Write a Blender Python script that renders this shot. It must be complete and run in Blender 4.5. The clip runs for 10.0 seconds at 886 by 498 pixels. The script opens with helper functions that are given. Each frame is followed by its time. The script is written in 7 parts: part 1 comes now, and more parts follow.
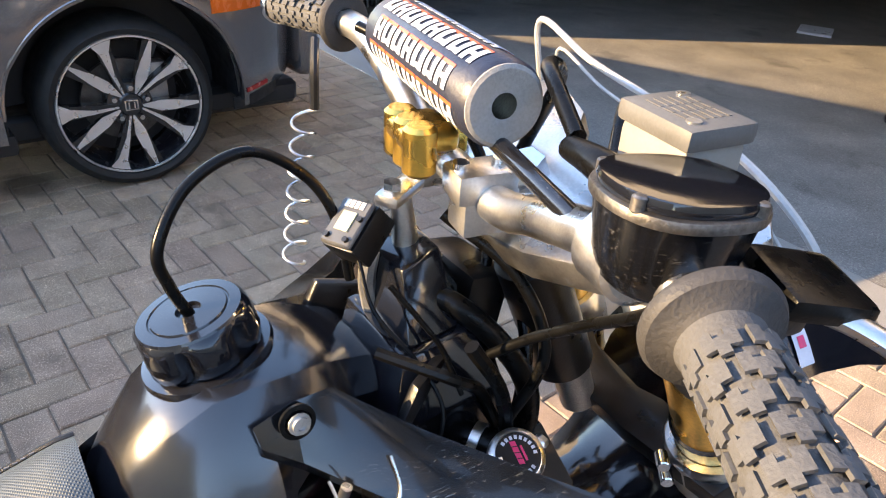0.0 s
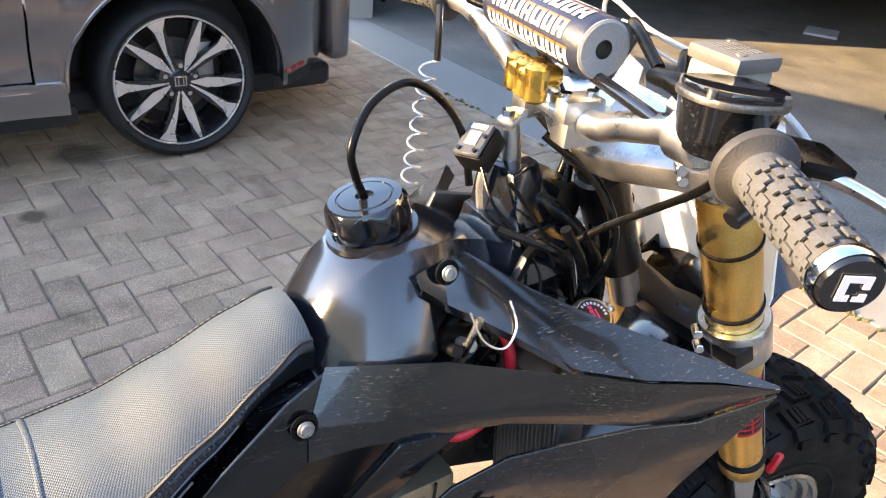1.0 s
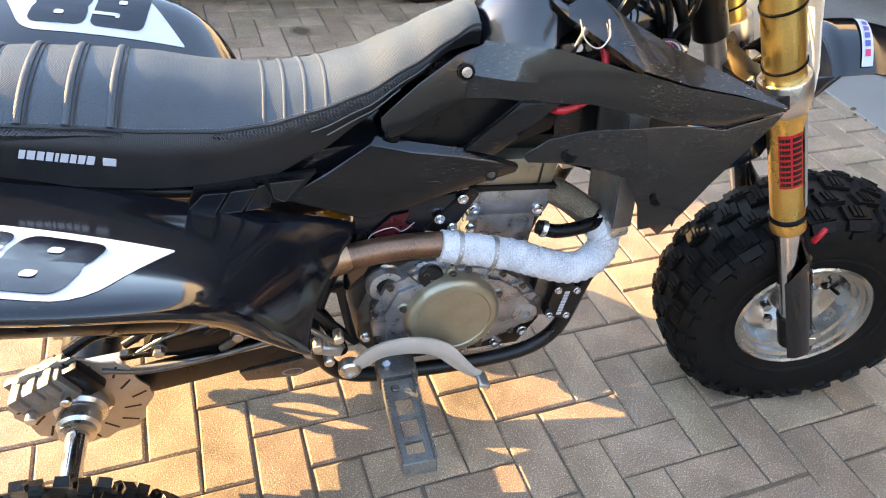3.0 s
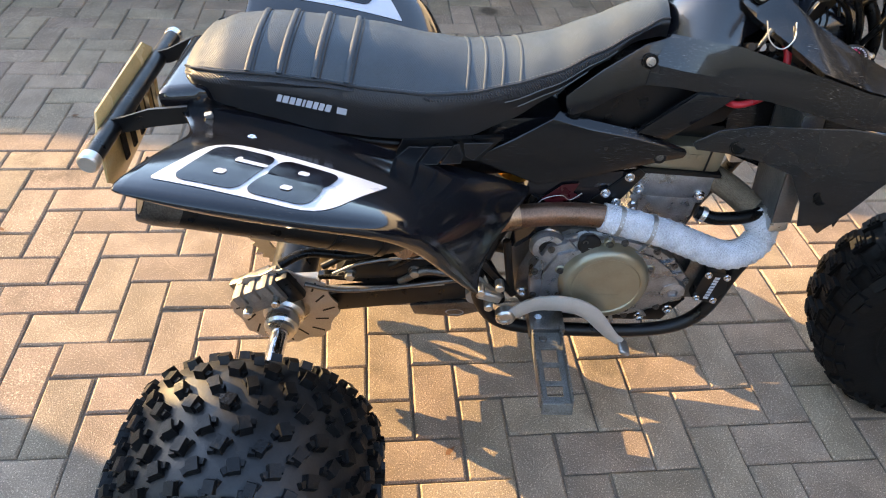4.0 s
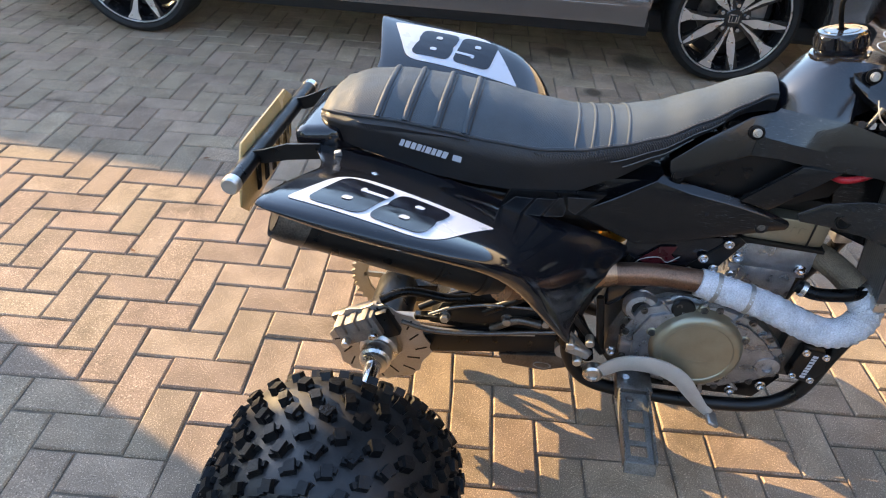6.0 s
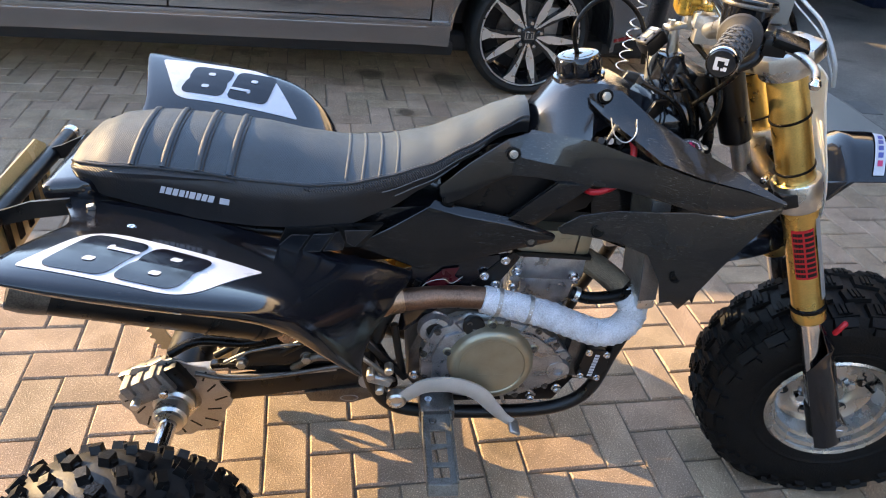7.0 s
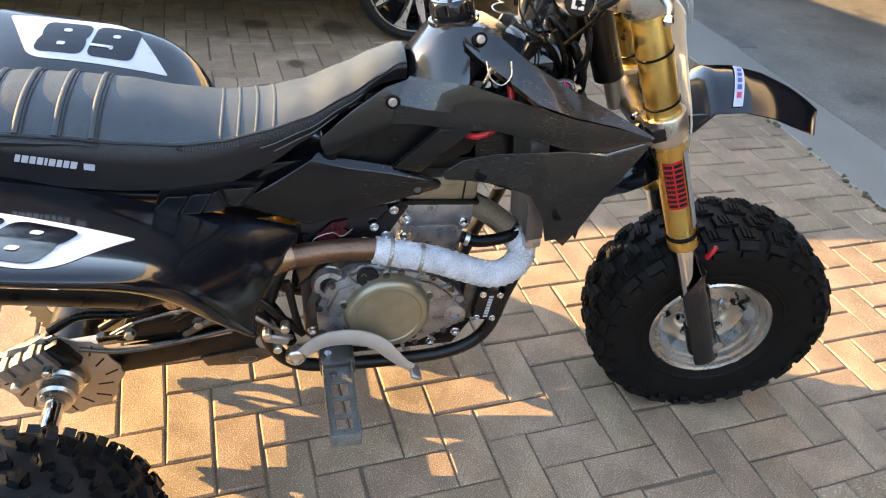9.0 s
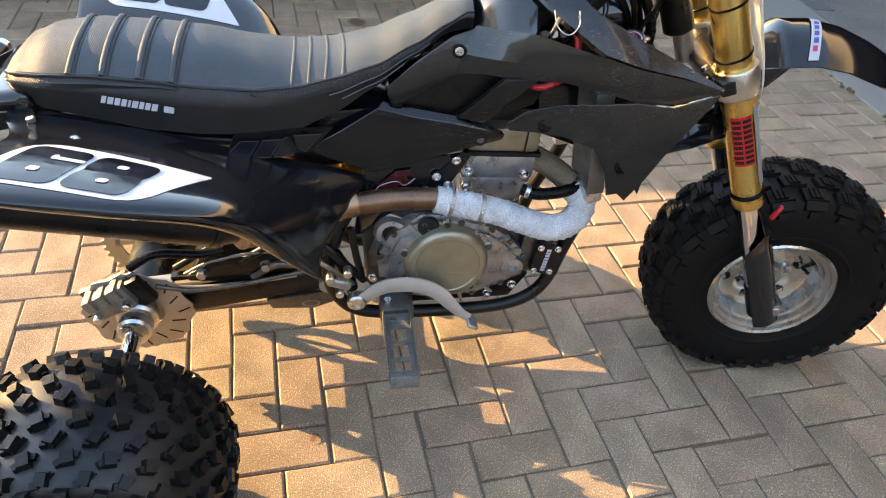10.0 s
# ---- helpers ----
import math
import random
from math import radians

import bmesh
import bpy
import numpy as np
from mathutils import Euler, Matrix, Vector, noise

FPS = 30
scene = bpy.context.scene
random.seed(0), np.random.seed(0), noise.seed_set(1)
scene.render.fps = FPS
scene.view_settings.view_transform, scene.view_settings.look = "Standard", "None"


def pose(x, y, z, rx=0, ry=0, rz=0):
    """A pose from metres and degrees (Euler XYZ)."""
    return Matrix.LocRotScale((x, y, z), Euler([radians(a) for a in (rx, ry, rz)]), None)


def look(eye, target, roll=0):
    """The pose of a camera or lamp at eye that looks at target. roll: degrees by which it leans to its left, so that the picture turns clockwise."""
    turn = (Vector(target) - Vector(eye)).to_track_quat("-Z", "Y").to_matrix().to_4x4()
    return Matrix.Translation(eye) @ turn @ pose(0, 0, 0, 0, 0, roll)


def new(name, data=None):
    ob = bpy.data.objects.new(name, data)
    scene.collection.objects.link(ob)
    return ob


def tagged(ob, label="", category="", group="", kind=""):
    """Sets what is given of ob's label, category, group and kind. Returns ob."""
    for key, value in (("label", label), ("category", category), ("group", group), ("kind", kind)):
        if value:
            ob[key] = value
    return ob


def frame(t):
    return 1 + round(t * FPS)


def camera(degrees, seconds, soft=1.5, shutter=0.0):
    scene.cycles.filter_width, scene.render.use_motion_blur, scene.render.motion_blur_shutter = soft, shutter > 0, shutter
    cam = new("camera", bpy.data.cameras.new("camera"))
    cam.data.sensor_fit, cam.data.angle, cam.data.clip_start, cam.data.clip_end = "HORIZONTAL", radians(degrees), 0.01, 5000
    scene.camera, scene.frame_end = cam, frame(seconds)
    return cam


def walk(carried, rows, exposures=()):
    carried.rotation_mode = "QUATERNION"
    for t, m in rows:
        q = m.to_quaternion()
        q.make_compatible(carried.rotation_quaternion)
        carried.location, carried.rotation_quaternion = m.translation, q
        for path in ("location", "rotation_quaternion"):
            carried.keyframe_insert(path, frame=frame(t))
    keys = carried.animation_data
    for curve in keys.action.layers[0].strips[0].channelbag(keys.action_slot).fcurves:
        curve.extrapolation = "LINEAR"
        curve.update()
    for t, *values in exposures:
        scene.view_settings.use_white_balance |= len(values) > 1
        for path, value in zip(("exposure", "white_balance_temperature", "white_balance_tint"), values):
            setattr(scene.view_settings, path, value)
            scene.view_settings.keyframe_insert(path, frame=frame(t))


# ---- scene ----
from mathutils.bvhtree import BVHTree

cam = camera(65.8, 10.0, soft=1.1)
PATH = [
    (0, (0.473, -0.415, 1.233), (1.644, 0.862, 0.235), 4.6),
    (0.5, (0.357, -0.461, 1.238), (1.509, 0.818, 0.22), 5.0),
    (1, (0.261, -0.507, 1.243), (1.429, 0.764, 0.233), 6.1),
    (1.5, (0.189, -0.551, 1.224), (1.337, 0.709, 0.177), 8.2),
    (2, (0.137, -0.623, 1.223), (1.175, 0.664, 0.098), 9.2),
    (2.5, (0.127, -0.812, 1.219), (0.969, 0.538, 0.006), 8.2),
    (2.7, (0.114, -0.901, 1.213), (0.868, 0.483, -0.018), 7.5),
    (3.8, (0.017, -1.105, 1.294), (0.318, 0.356, -0.039), 5.1),
    (4, (0.011, -1.129, 1.29), (0.224, 0.351, -0.039), 4.4),
    (4.5, (-0.014, -1.181, 1.282), (-0.01, 0.331, -0.028), 2.9),
    (5, (-0.036, -1.218, 1.278), (-0.189, 0.318, 0.005), 2.1),
    (5.2, (-0.045, -1.226, 1.275), (-0.226, 0.323, 0.022), 2.1),
    (6.3, (0.013, -1.21, 1.289), (0.092, 0.433, 0.152), 4.8),
    (6.5, (0.049, -1.203, 1.298), (0.211, 0.444, 0.176), 5.1),
    (7, (0.119, -1.198, 1.313), (0.494, 0.432, 0.216), 6.1),
    (7.5, (0.168, -1.194, 1.356), (0.719, 0.404, 0.288), 6.6),
    (8, (0.191, -1.177, 1.409), (0.863, 0.409, 0.391), 6.8),
    (8.5, (0.186, -1.178, 1.392), (0.889, 0.383, 0.359), 7.3),
    (9, (0.165, -1.211, 1.317), (0.774, 0.277, 0.127), 7.5),
    (9.5, (0.151, -1.227, 1.305), (0.671, 0.226, 0.032), 7.1),
    (10, (0.136, -1.245, 1.301), (0.596, 0.225, 0.025), 6.2),
]
EXPOSURES = [(0.0, 3.0, 6950, 17), (0.5, 3.22, 7050, 16), (1.5, 3.45, 7350, 16), (2.5, 3.68, 8000, 15), (4.0, 2.97, 7450, 14), (4.5, 2.76, 7350, 14), (5.2, 2.72, 7250, 14), (6.5, 2.82, 7000, 14), (7.0, 2.9, 7200, 15), (7.5, 3.0, 7450, 15), (8.0, 3.2, 7650, 15), (8.5, 3.28, 7850, 15), (9.0, 3.22, 8250, 14), (10.0, 3.07, 8350, 14)]
walk(cam, [(t, look(eye, target, roll)) for t, eye, target, roll in PATH], EXPOSURES)

# ---------------------------------------------------------------- light
SUN_AZ, SUN_EL = radians(-29.5), radians(17.0)      # where the sunlight travels to, and how high the sun stands
world = bpy.data.worlds.new("sky")
scene.world = world
world.use_nodes = True
wn = world.node_tree.nodes
sky = wn.new("ShaderNodeTexSky")
sky.sky_type = "NISHITA"
sky.sun_disc = False
sky.sun_elevation = SUN_EL
sky.sun_rotation = radians(-60.5)
sky.air_density, sky.dust_density, sky.ozone_density = 1.0, 0.4, 1.9
wn["Background"].inputs["Strength"].default_value = 0.15
world.node_tree.links.new(sky.outputs["Color"], wn["Background"].inputs["Color"])
sun_data = bpy.data.lights.new("sun", "SUN")
sun_data.energy, sun_data.angle, sun_data.color = 2.55, radians(0.2), (1.0, 0.74, 0.40)
sun = new("sun", sun_data)
sun_way = Vector((math.cos(SUN_AZ) * math.cos(SUN_EL), math.sin(SUN_AZ) * math.cos(SUN_EL), -math.sin(SUN_EL)))
sun.matrix_world = look(Vector((0, 0, 8)) - sun_way * 8, Vector((0, 0, 8)))


# ---------------------------------------------------------------- materials
OIL_SPOTS = ((0.86, 2.45, 0.12), (0.46, 2.52, 0.08), (0.59, 1.98, 0.05))     # old oil on the pavers beside the car: x, y, size


def material(name, color, rough=0.5, metal=0.0, var=0.12, scale=30.0, fine=400.0, bump=0.15, coat=0.0, spec=0.5,
             rvar=0.12, island=False, random_tint=0.0, scratch=0.0, dist=0.002, speckle=0.0, grit=240.0, stain=0.0):
    m = bpy.data.materials.new(name)
    m.use_nodes = True
    n, k = m.node_tree.nodes, m.node_tree.links.new
    b = n["Principled BSDF"]
    b.inputs["Metallic"].default_value = metal
    b.inputs["Specular IOR Level"].default_value = spec
    b.inputs["Coat Weight"].default_value = coat
    b.inputs["Coat Roughness"].default_value = 0.06
    co = n.new("ShaderNodeTexCoord")
    big = n.new("ShaderNodeTexNoise")
    big.inputs["Scale"].default_value, big.inputs["Detail"].default_value = scale, 5
    small = n.new("ShaderNodeTexNoise")
    small.inputs["Scale"].default_value, small.inputs["Detail"].default_value = fine, 3
    k(co.outputs["Object"], big.inputs["Vector"])
    k(co.outputs["Object"], small.inputs["Vector"])
    mix = n.new("ShaderNodeMath")
    mix.operation = "ADD"
    k(big.outputs["Fac"], mix.inputs[0])
    k(small.outputs["Fac"], mix.inputs[1])
    ramp = n.new("ShaderNodeMapRange")
    ramp.inputs["From Min"].default_value, ramp.inputs["From Max"].default_value = 0.7, 1.3
    ramp.inputs["To Min"].default_value, ramp.inputs["To Max"].default_value = 1 - var, 1 + var
    k(mix.outputs[0], ramp.inputs["Value"])
    mul = n.new("ShaderNodeVectorMath")
    mul.operation = "SCALE"
    mul.inputs[0].default_value = color
    k(ramp.outputs["Result"], mul.inputs["Scale"])
    out = mul.outputs["Vector"]
    if random_tint:
        info = n.new("ShaderNodeNewGeometry" if island else "ShaderNodeObjectInfo")
        hsv = n.new("ShaderNodeHueSaturation")
        r2 = n.new("ShaderNodeMapRange")
        r2.inputs["To Min"].default_value, r2.inputs["To Max"].default_value = 1 - random_tint, 1 + random_tint
        src = info.outputs["Random Per Island" if island else "Random"]
        k(src, r2.inputs["Value"])
        k(r2.outputs["Result"], hsv.inputs["Value"])
        wob = n.new("ShaderNodeMath")
        wob.operation = "FRACT"
        ten = n.new("ShaderNodeMath")
        ten.operation = "MULTIPLY"
        ten.inputs[1].default_value = 17.3
        k(src, ten.inputs[0])
        k(ten.outputs[0], wob.inputs[0])
        r3 = n.new("ShaderNodeMapRange")
        r3.inputs["To Min"].default_value, r3.inputs["To Max"].default_value = 0.490, 0.506
        k(wob.outputs[0], r3.inputs["Value"])
        k(r3.outputs["Result"], hsv.inputs["Hue"])
        k(out, hsv.inputs["Color"])
        out = hsv.outputs["Color"]
    if speckle:
        # pale and dark grains in the body of the stone
        for seed, lo, tone in ((0.0, 0.58, 2.3), (7.3, 0.60, 0.45)):
            off = n.new("ShaderNodeVectorMath")
            off.inputs[1].default_value = (seed, seed * 0.7, seed * 1.3)
            k(co.outputs["Object"], off.inputs[0])
            gr = n.new("ShaderNodeTexNoise")
            gr.inputs["Scale"].default_value, gr.inputs["Detail"].default_value = grit, 2
            k(off.outputs["Vector"], gr.inputs["Vector"])
            gm = n.new("ShaderNodeMapRange")
            gm.inputs["From Min"].default_value, gm.inputs["From Max"].default_value = lo, lo + 0.08
            gm.inputs["To Min"].default_value, gm.inputs["To Max"].default_value = 1.0, 1.0 + (tone - 1.0) * speckle
            k(gr.outputs["Fac"], gm.inputs["Value"])
            sc = n.new("ShaderNodeVectorMath")
            sc.operation = "SCALE"
            k(out, sc.inputs[0])
            k(gm.outputs["Result"], sc.inputs["Scale"])
            out = sc.outputs["Vector"]
    if stain:
        # old oil and damp spots, laid over the whole ground
        geo = n.new("ShaderNodeNewGeometry")
        sp = n.new("ShaderNodeTexNoise")
        sp.inputs["Scale"].default_value, sp.inputs["Detail"].default_value, sp.inputs["Roughness"].default_value = 2.4, 5, 0.6
        k(geo.outputs["Position"], sp.inputs["Vector"])
        sr = n.new("ShaderNodeMapRange")
        sr.inputs["From Min"].default_value, sr.inputs["From Max"].default_value = 0.60, 0.70
        sr.inputs["To Min"].default_value, sr.inputs["To Max"].default_value = 1.0, 1.0 - stain
        k(sp.outputs["Fac"], sr.inputs["Value"])
        tone = sr.outputs["Result"]
        for sx_, sy_, size in OIL_SPOTS:
            d = n.new("ShaderNodeVectorMath")
            d.operation = "DISTANCE"
            d.inputs[1].default_value = (sx_, sy_, 0.0)
            k(geo.outputs["Position"], d.inputs[0])
            wob = n.new("ShaderNodeMath")
            wob.operation = "MULTIPLY_ADD"
            wob.inputs[1].default_value = -size * 2.2
            k(sp.outputs["Fac"], wob.inputs[0])
            k(d.outputs["Value"], wob.inputs[2])
            edge = n.new("ShaderNodeMapRange")
            edge.inputs["From Min"].default_value, edge.inputs["From Max"].default_value = -size * 0.45, size * 0.1
            edge.inputs["To Min"].default_value, edge.inputs["To Max"].default_value = 0.38, 1.0
            k(wob.outputs[0], edge.inputs["Value"])
            both = n.new("ShaderNodeMath")
            both.operation = "MULTIPLY"
            k(tone, both.inputs[0])
            k(edge.outputs["Result"], both.inputs[1])
            tone = both.outputs[0]
        ss = n.new("ShaderNodeVectorMath")
        ss.operation = "SCALE"
        k(out, ss.inputs[0])
        k(tone, ss.inputs["Scale"])
        out = ss.outputs["Vector"]
    k(out, b.inputs["Base Color"])
    rr = n.new("ShaderNodeMapRange")
    rr.inputs["From Min"].default_value, rr.inputs["From Max"].default_value = 0.3, 0.7
    rr.inputs["To Min"].default_value, rr.inputs["To Max"].default_value = max(0.02, rough - rvar), min(1, rough + rvar)
    k(big.outputs["Fac"], rr.inputs["Value"])
    k(rr.outputs["Result"], b.inputs["Roughness"])
    if scratch:
        # fine pale scuffs, stretched along one way
        mp = n.new("ShaderNodeMapping")
        mp.inputs["Scale"].default_value = (6, 30, 90)
        mp.inputs["Rotation"].default_value = (0.2, 0.5, 0.4)
        sn = n.new("ShaderNodeTexNoise")
        sn.inputs["Scale"].default_value, sn.inputs["Detail"].default_value = 9.0, 8
        sn.inputs["Roughness"].default_value = 0.75
        k(co.outputs["Object"], mp.inputs["Vector"])
        k(mp.outputs["Vector"], sn.inputs["Vector"])
        cr = n.new("ShaderNodeMapRange")
        cr.inputs["From Min"].default_value, cr.inputs["From Max"].default_value = 0.585, 0.665
        cr.inputs["To Max"].default_value = scratch
        k(sn.outputs["Fac"], cr.inputs["Value"])
        pn = n.new("ShaderNodeTexNoise")
        pn.inputs["Scale"].default_value, pn.inputs["Detail"].default_value = 8.0, 3
        k(co.outputs["Object"], pn.inputs["Vector"])
        pr = n.new("ShaderNodeMapRange")
        pr.inputs["From Min"].default_value, pr.inputs["From Max"].default_value = 0.46, 0.66
        pr.inputs["To Min"].default_value, pr.inputs["To Max"].default_value = 0.12, 1.5
        k(pn.outputs["Fac"], pr.inputs["Value"])
        pm = n.new("ShaderNodeMath")
        pm.operation = "MULTIPLY"
        k(cr.outputs["Result"], pm.inputs[0])
        k(pr.outputs["Result"], pm.inputs[1])
        worn = n.new("ShaderNodeMath")
        worn.operation = "MULTIPLY_ADD"
        worn.inputs[1].default_value = min(0.09, scratch * 0.3)
        k(pr.outputs["Result"], worn.inputs[0])
        k(rr.outputs["Result"], worn.inputs[2])
        k(worn.outputs[0], b.inputs["Roughness"])
        mx = n.new("ShaderNodeMix")
        mx.data_type = "RGBA"
        k(pm.outputs[0], mx.inputs["Factor"])
        k(out, mx.inputs[6])
        mx.inputs[7].default_value = (0.30, 0.29, 0.27, 1)
        k(mx.outputs[2], b.inputs["Base Color"])
    if bump:
        bp = n.new("ShaderNodeBump")
        bp.inputs["Strength"].default_value, bp.inputs["Distance"].default_value = bump, dist
        k(small.outputs["Fac"], bp.inputs["Height"])
        k(bp.outputs["Normal"], b.inputs["Normal"])
    return m


def woven(name, color, rough, size, bump, var=0.15, metal=0.0, band=0.0):
    """A woven cloth or gripper vinyl: two crossed wave patterns as relief."""
    m = material(name, color, rough, metal, var=var, bump=0)
    n, k = m.node_tree.nodes, m.node_tree.links.new
    co = [x for x in n if x.bl_idname == "ShaderNodeTexCoord"][0]
    waves = []
    for turn in (0.785, -0.785):
        mp = n.new("ShaderNodeMapping")
        mp.inputs["Rotation"].default_value = (turn * 0.35, 0.25, turn)
        w = n.new("ShaderNodeTexWave")
        w.inputs["Scale"].default_value = size
        w.inputs["Distortion"].default_value = 0.4
        k(co.outputs["Object"], mp.inputs["Vector"])
        k(mp.outputs["Vector"], w.inputs["Vector"])
        waves.append(w)
    add = n.new("ShaderNodeMath")
    add.operation = "MULTIPLY"
    k(waves[0].outputs["Fac"], add.inputs[0])
    k(waves[1].outputs["Fac"], add.inputs[1])
    bp = n.new("ShaderNodeBump")
    bp.inputs["Strength"].default_value, bp.inputs["Distance"].default_value = bump, 0.001
    k(add.outputs[0], bp.inputs["Height"])
    k(bp.outputs["Normal"], n["Principled BSDF"].inputs["Normal"])
    return m


SATIN = material("scuffed_satin_black_plastic", (0.0040, 0.0042, 0.0054), 0.13, spec=0.42, var=0.3, scale=14, bump=0.02, scratch=0.42, rvar=0.05, fine=900, coat=0.25)
GLOSS = material("glossy_black_plastic", (0.0065, 0.0069, 0.0092), 0.10, var=0.2, scale=10, bump=0.03, scratch=0.12, rvar=0.08, coat=0.3)
BLACK = material("black_painted_metal", (0.0040, 0.0040, 0.0045), 0.36, spec=0.35, var=0.3, scale=40, bump=0.1, coat=0.08)
RUBBER = material("black_rubber_hose", (0.0030, 0.0030, 0.0030), 0.30, spec=0.16, var=0.3, scale=50, bump=0.1)
SCUFFED = material("scuffed_grey_black_plastic", (0.0075, 0.0080, 0.0088), 0.15, spec=0.45, var=0.35, scale=9, bump=0.02, scratch=0.50, rvar=0.06, fine=900, coat=0.6)
TANK = material("black_moulded_tank", (0.008, 0.0083, 0.0105), 0.13, spec=0.70, var=0.3, scale=12, bump=0.05, fine=1200, scratch=0.10, rvar=0.06, coat=0.4)
TYRE = material("tyre_rubber", (0.0050, 0.0050, 0.0054), 0.38, spec=0.32, var=0.35, scale=25, fine=220, bump=0.3, dist=0.003)
# carcass base set paler than the blocks to carry its sky sheen
TYRE_SHEEN = material("sheen_lifted_tyre_carcass", (0.011, 0.011, 0.0115), 0.45, spec=0.55, var=0.45, scale=30, fine=220, bump=0.2)
TYRE_F = material("front_tyre_rubber", (0.0040, 0.0038, 0.0038), 0.6, spec=0.2, var=0.35, scale=25, fine=220, bump=0.3, dist=0.003)
SEAT_TOP = woven("grey_gripper_vinyl", (0.057, 0.071, 0.083), 0.50, 150, 0.45)
SEAT_TOP.node_tree.nodes["Principled BSDF"].inputs["Specular IOR Level"].default_value = 0.25
SEAT_SIDE = woven("black_seat_vinyl", (0.0085, 0.0085, 0.0098), 0.42, 210, 0.30)
CARBON = woven("carbon_look_vinyl", (0.020, 0.021, 0.024), 0.40, 95, 1.2)
GOLD = material("gold_anodised_aluminium", (0.72, 0.50, 0.17), 0.30, 1.0, var=0.16, scale=18, bump=0.05, scratch=0.05, rvar=0.1)
GOLD_BRIGHT = material("bright_gold_anodised", (0.75, 0.47, 0.10), 0.28, 1.0, var=0.1, bump=0.03)
ALU = material("machined_aluminium", (0.62, 0.61, 0.59), 0.32, 1.0, var=0.1, scale=25, bump=0.08)
ALU_DULL = material("dull_cast_aluminium", (0.42, 0.41, 0.39), 0.48, 0.9, var=0.22, scale=30, bump=0.25, fine=600)
CHROME = material("polished_steel", (0.72, 0.72, 0.73), 0.12, 1.0, var=0.06, bump=0.0)
RIM = material("polished_wheel_rim", (0.55, 0.54, 0.52), 0.25, 1.0, var=0.08, scale=20, bump=0.05, rvar=0.08)
CAST = material("grey_engine_casting", (0.38, 0.385, 0.40), 0.32, 0.9, var=0.50, scale=28, bump=0.35, fine=700)
BRONZE = material("bronze_magnesium_cover", (0.35, 0.32, 0.235), 0.40, 0.75, var=0.18, scale=24, bump=0.12, fine=800)
CALIPER = material("dusty_cast_caliper", (0.21, 0.19, 0.17), 0.6, 0.4, var=0.3, scale=40, bump=0.3)
PEG = material("worn_dark_peg_steel", (0.17, 0.165, 0.15), 0.45, 0.5, var=0.4, scale=40, bump=0.2)
PEDAL = material("sandblasted_pale_aluminium", (0.52, 0.49, 0.45), 0.55, 0.35, var=0.12, scale=30, bump=0.15, fine=500)
BOLT = material("bright_bolt_steel", (0.42, 0.42, 0.41), 0.35, 0.9, var=0.2, bump=0.05)
STEEL = material("dirty_steel", (0.15, 0.14, 0.13), 0.42, 0.9, var=0.4, scale=40, bump=0.2)
PIPE = material("heat_tinted_pipe", (0.23, 0.13, 0.085), 0.38, 0.9, var=0.35, scale=20, bump=0.1)
COPPER = material("copper_tinted_pipe", (0.42, 0.24, 0.14), 0.34, 0.9, var=0.3, scale=22, bump=0.1)
WRAP = woven("white_exhaust_wrap", (0.58, 0.60, 0.64), 0.6, 85, 1.1, var=0.3)
MESHWRAP = woven("brown_mesh_wrap", (0.20, 0.15, 0.10), 0.6, 120, 1.0, var=0.4, metal=0.4)
RED = material("red_plastic", (0.50, 0.012, 0.02), 0.35, var=0.15, bump=0.03)
DARKRED = material("dark_red_decal", (0.055, 0.004, 0.008), 0.3, var=0.3, bump=0.0)
PINK = material("magenta_print", (0.60, 0.03, 0.12), 0.35, var=0.1, bump=0.0)
WHITE = material("white_vinyl_decal", (0.50, 0.52, 0.57), 0.33, var=0.04, scale=20, bump=0.02, scratch=0.12)
DIGIT = material("black_vinyl_digit", (0.005, 0.005, 0.009), 0.12, spec=0.4, var=0.2, bump=0.01, scratch=0.06)
CREAM = material("cream_plastic", (0.22, 0.21, 0.19), 0.42, var=0.06, bump=0.05)
PLATE = material("translucent_cream_board", (0.80, 0.75, 0.62), 0.42, var=0.06, bump=0.05)
PLATE.node_tree.nodes["Principled BSDF"].inputs["Subsurface Weight"].default_value = 0.7
PLATE.node_tree.nodes["Principled BSDF"].inputs["Subsurface Radius"].default_value = (0.05, 0.042, 0.03)
PLATE.node_tree.nodes["Principled BSDF"].inputs["Subsurface Scale"].default_value = 1.0
BLUE = material("blue_print", (0.05, 0.07, 0.30), 0.35, var=0.1, bump=0.0)
NAVY = material("navy_foam_pad_cover", (0.016, 0.020, 0.038), 0.42, var=0.2, bump=0.15)
ORANGE = material("orange_print", (0.62, 0.10, 0.03), 0.45, var=0.15, bump=0.0)
PADEND = material("grey_foam", (0.26, 0.25, 0.235), 0.85, var=0.12, bump=0.3, fine=500)
GRIP = material("grey_grip_rubber", (0.062, 0.062, 0.063), 0.78, var=0.18, scale=60, bump=0.3, fine=500)
GRIP_DARK = material("dark_grip_rubber", (0.030, 0.028, 0.027), 0.7, var=0.2, scale=60, bump=0.3, fine=500)
GREY = material("grey_painted_plastic", (0.25, 0.25, 0.25), 0.42, var=0.08, bump=0.1)
LIDGREY = material("worn_grey_lid", (0.095, 0.093, 0.088), 0.5, var=0.12, bump=0.1)
STITCH = material("grey_thread", (0.11, 0.115, 0.12), 0.6, var=0.1, bump=0.0)
RIMGREY = material("grey_translucent_rim", (0.34, 0.34, 0.33), 0.35, var=0.1, bump=0.0)
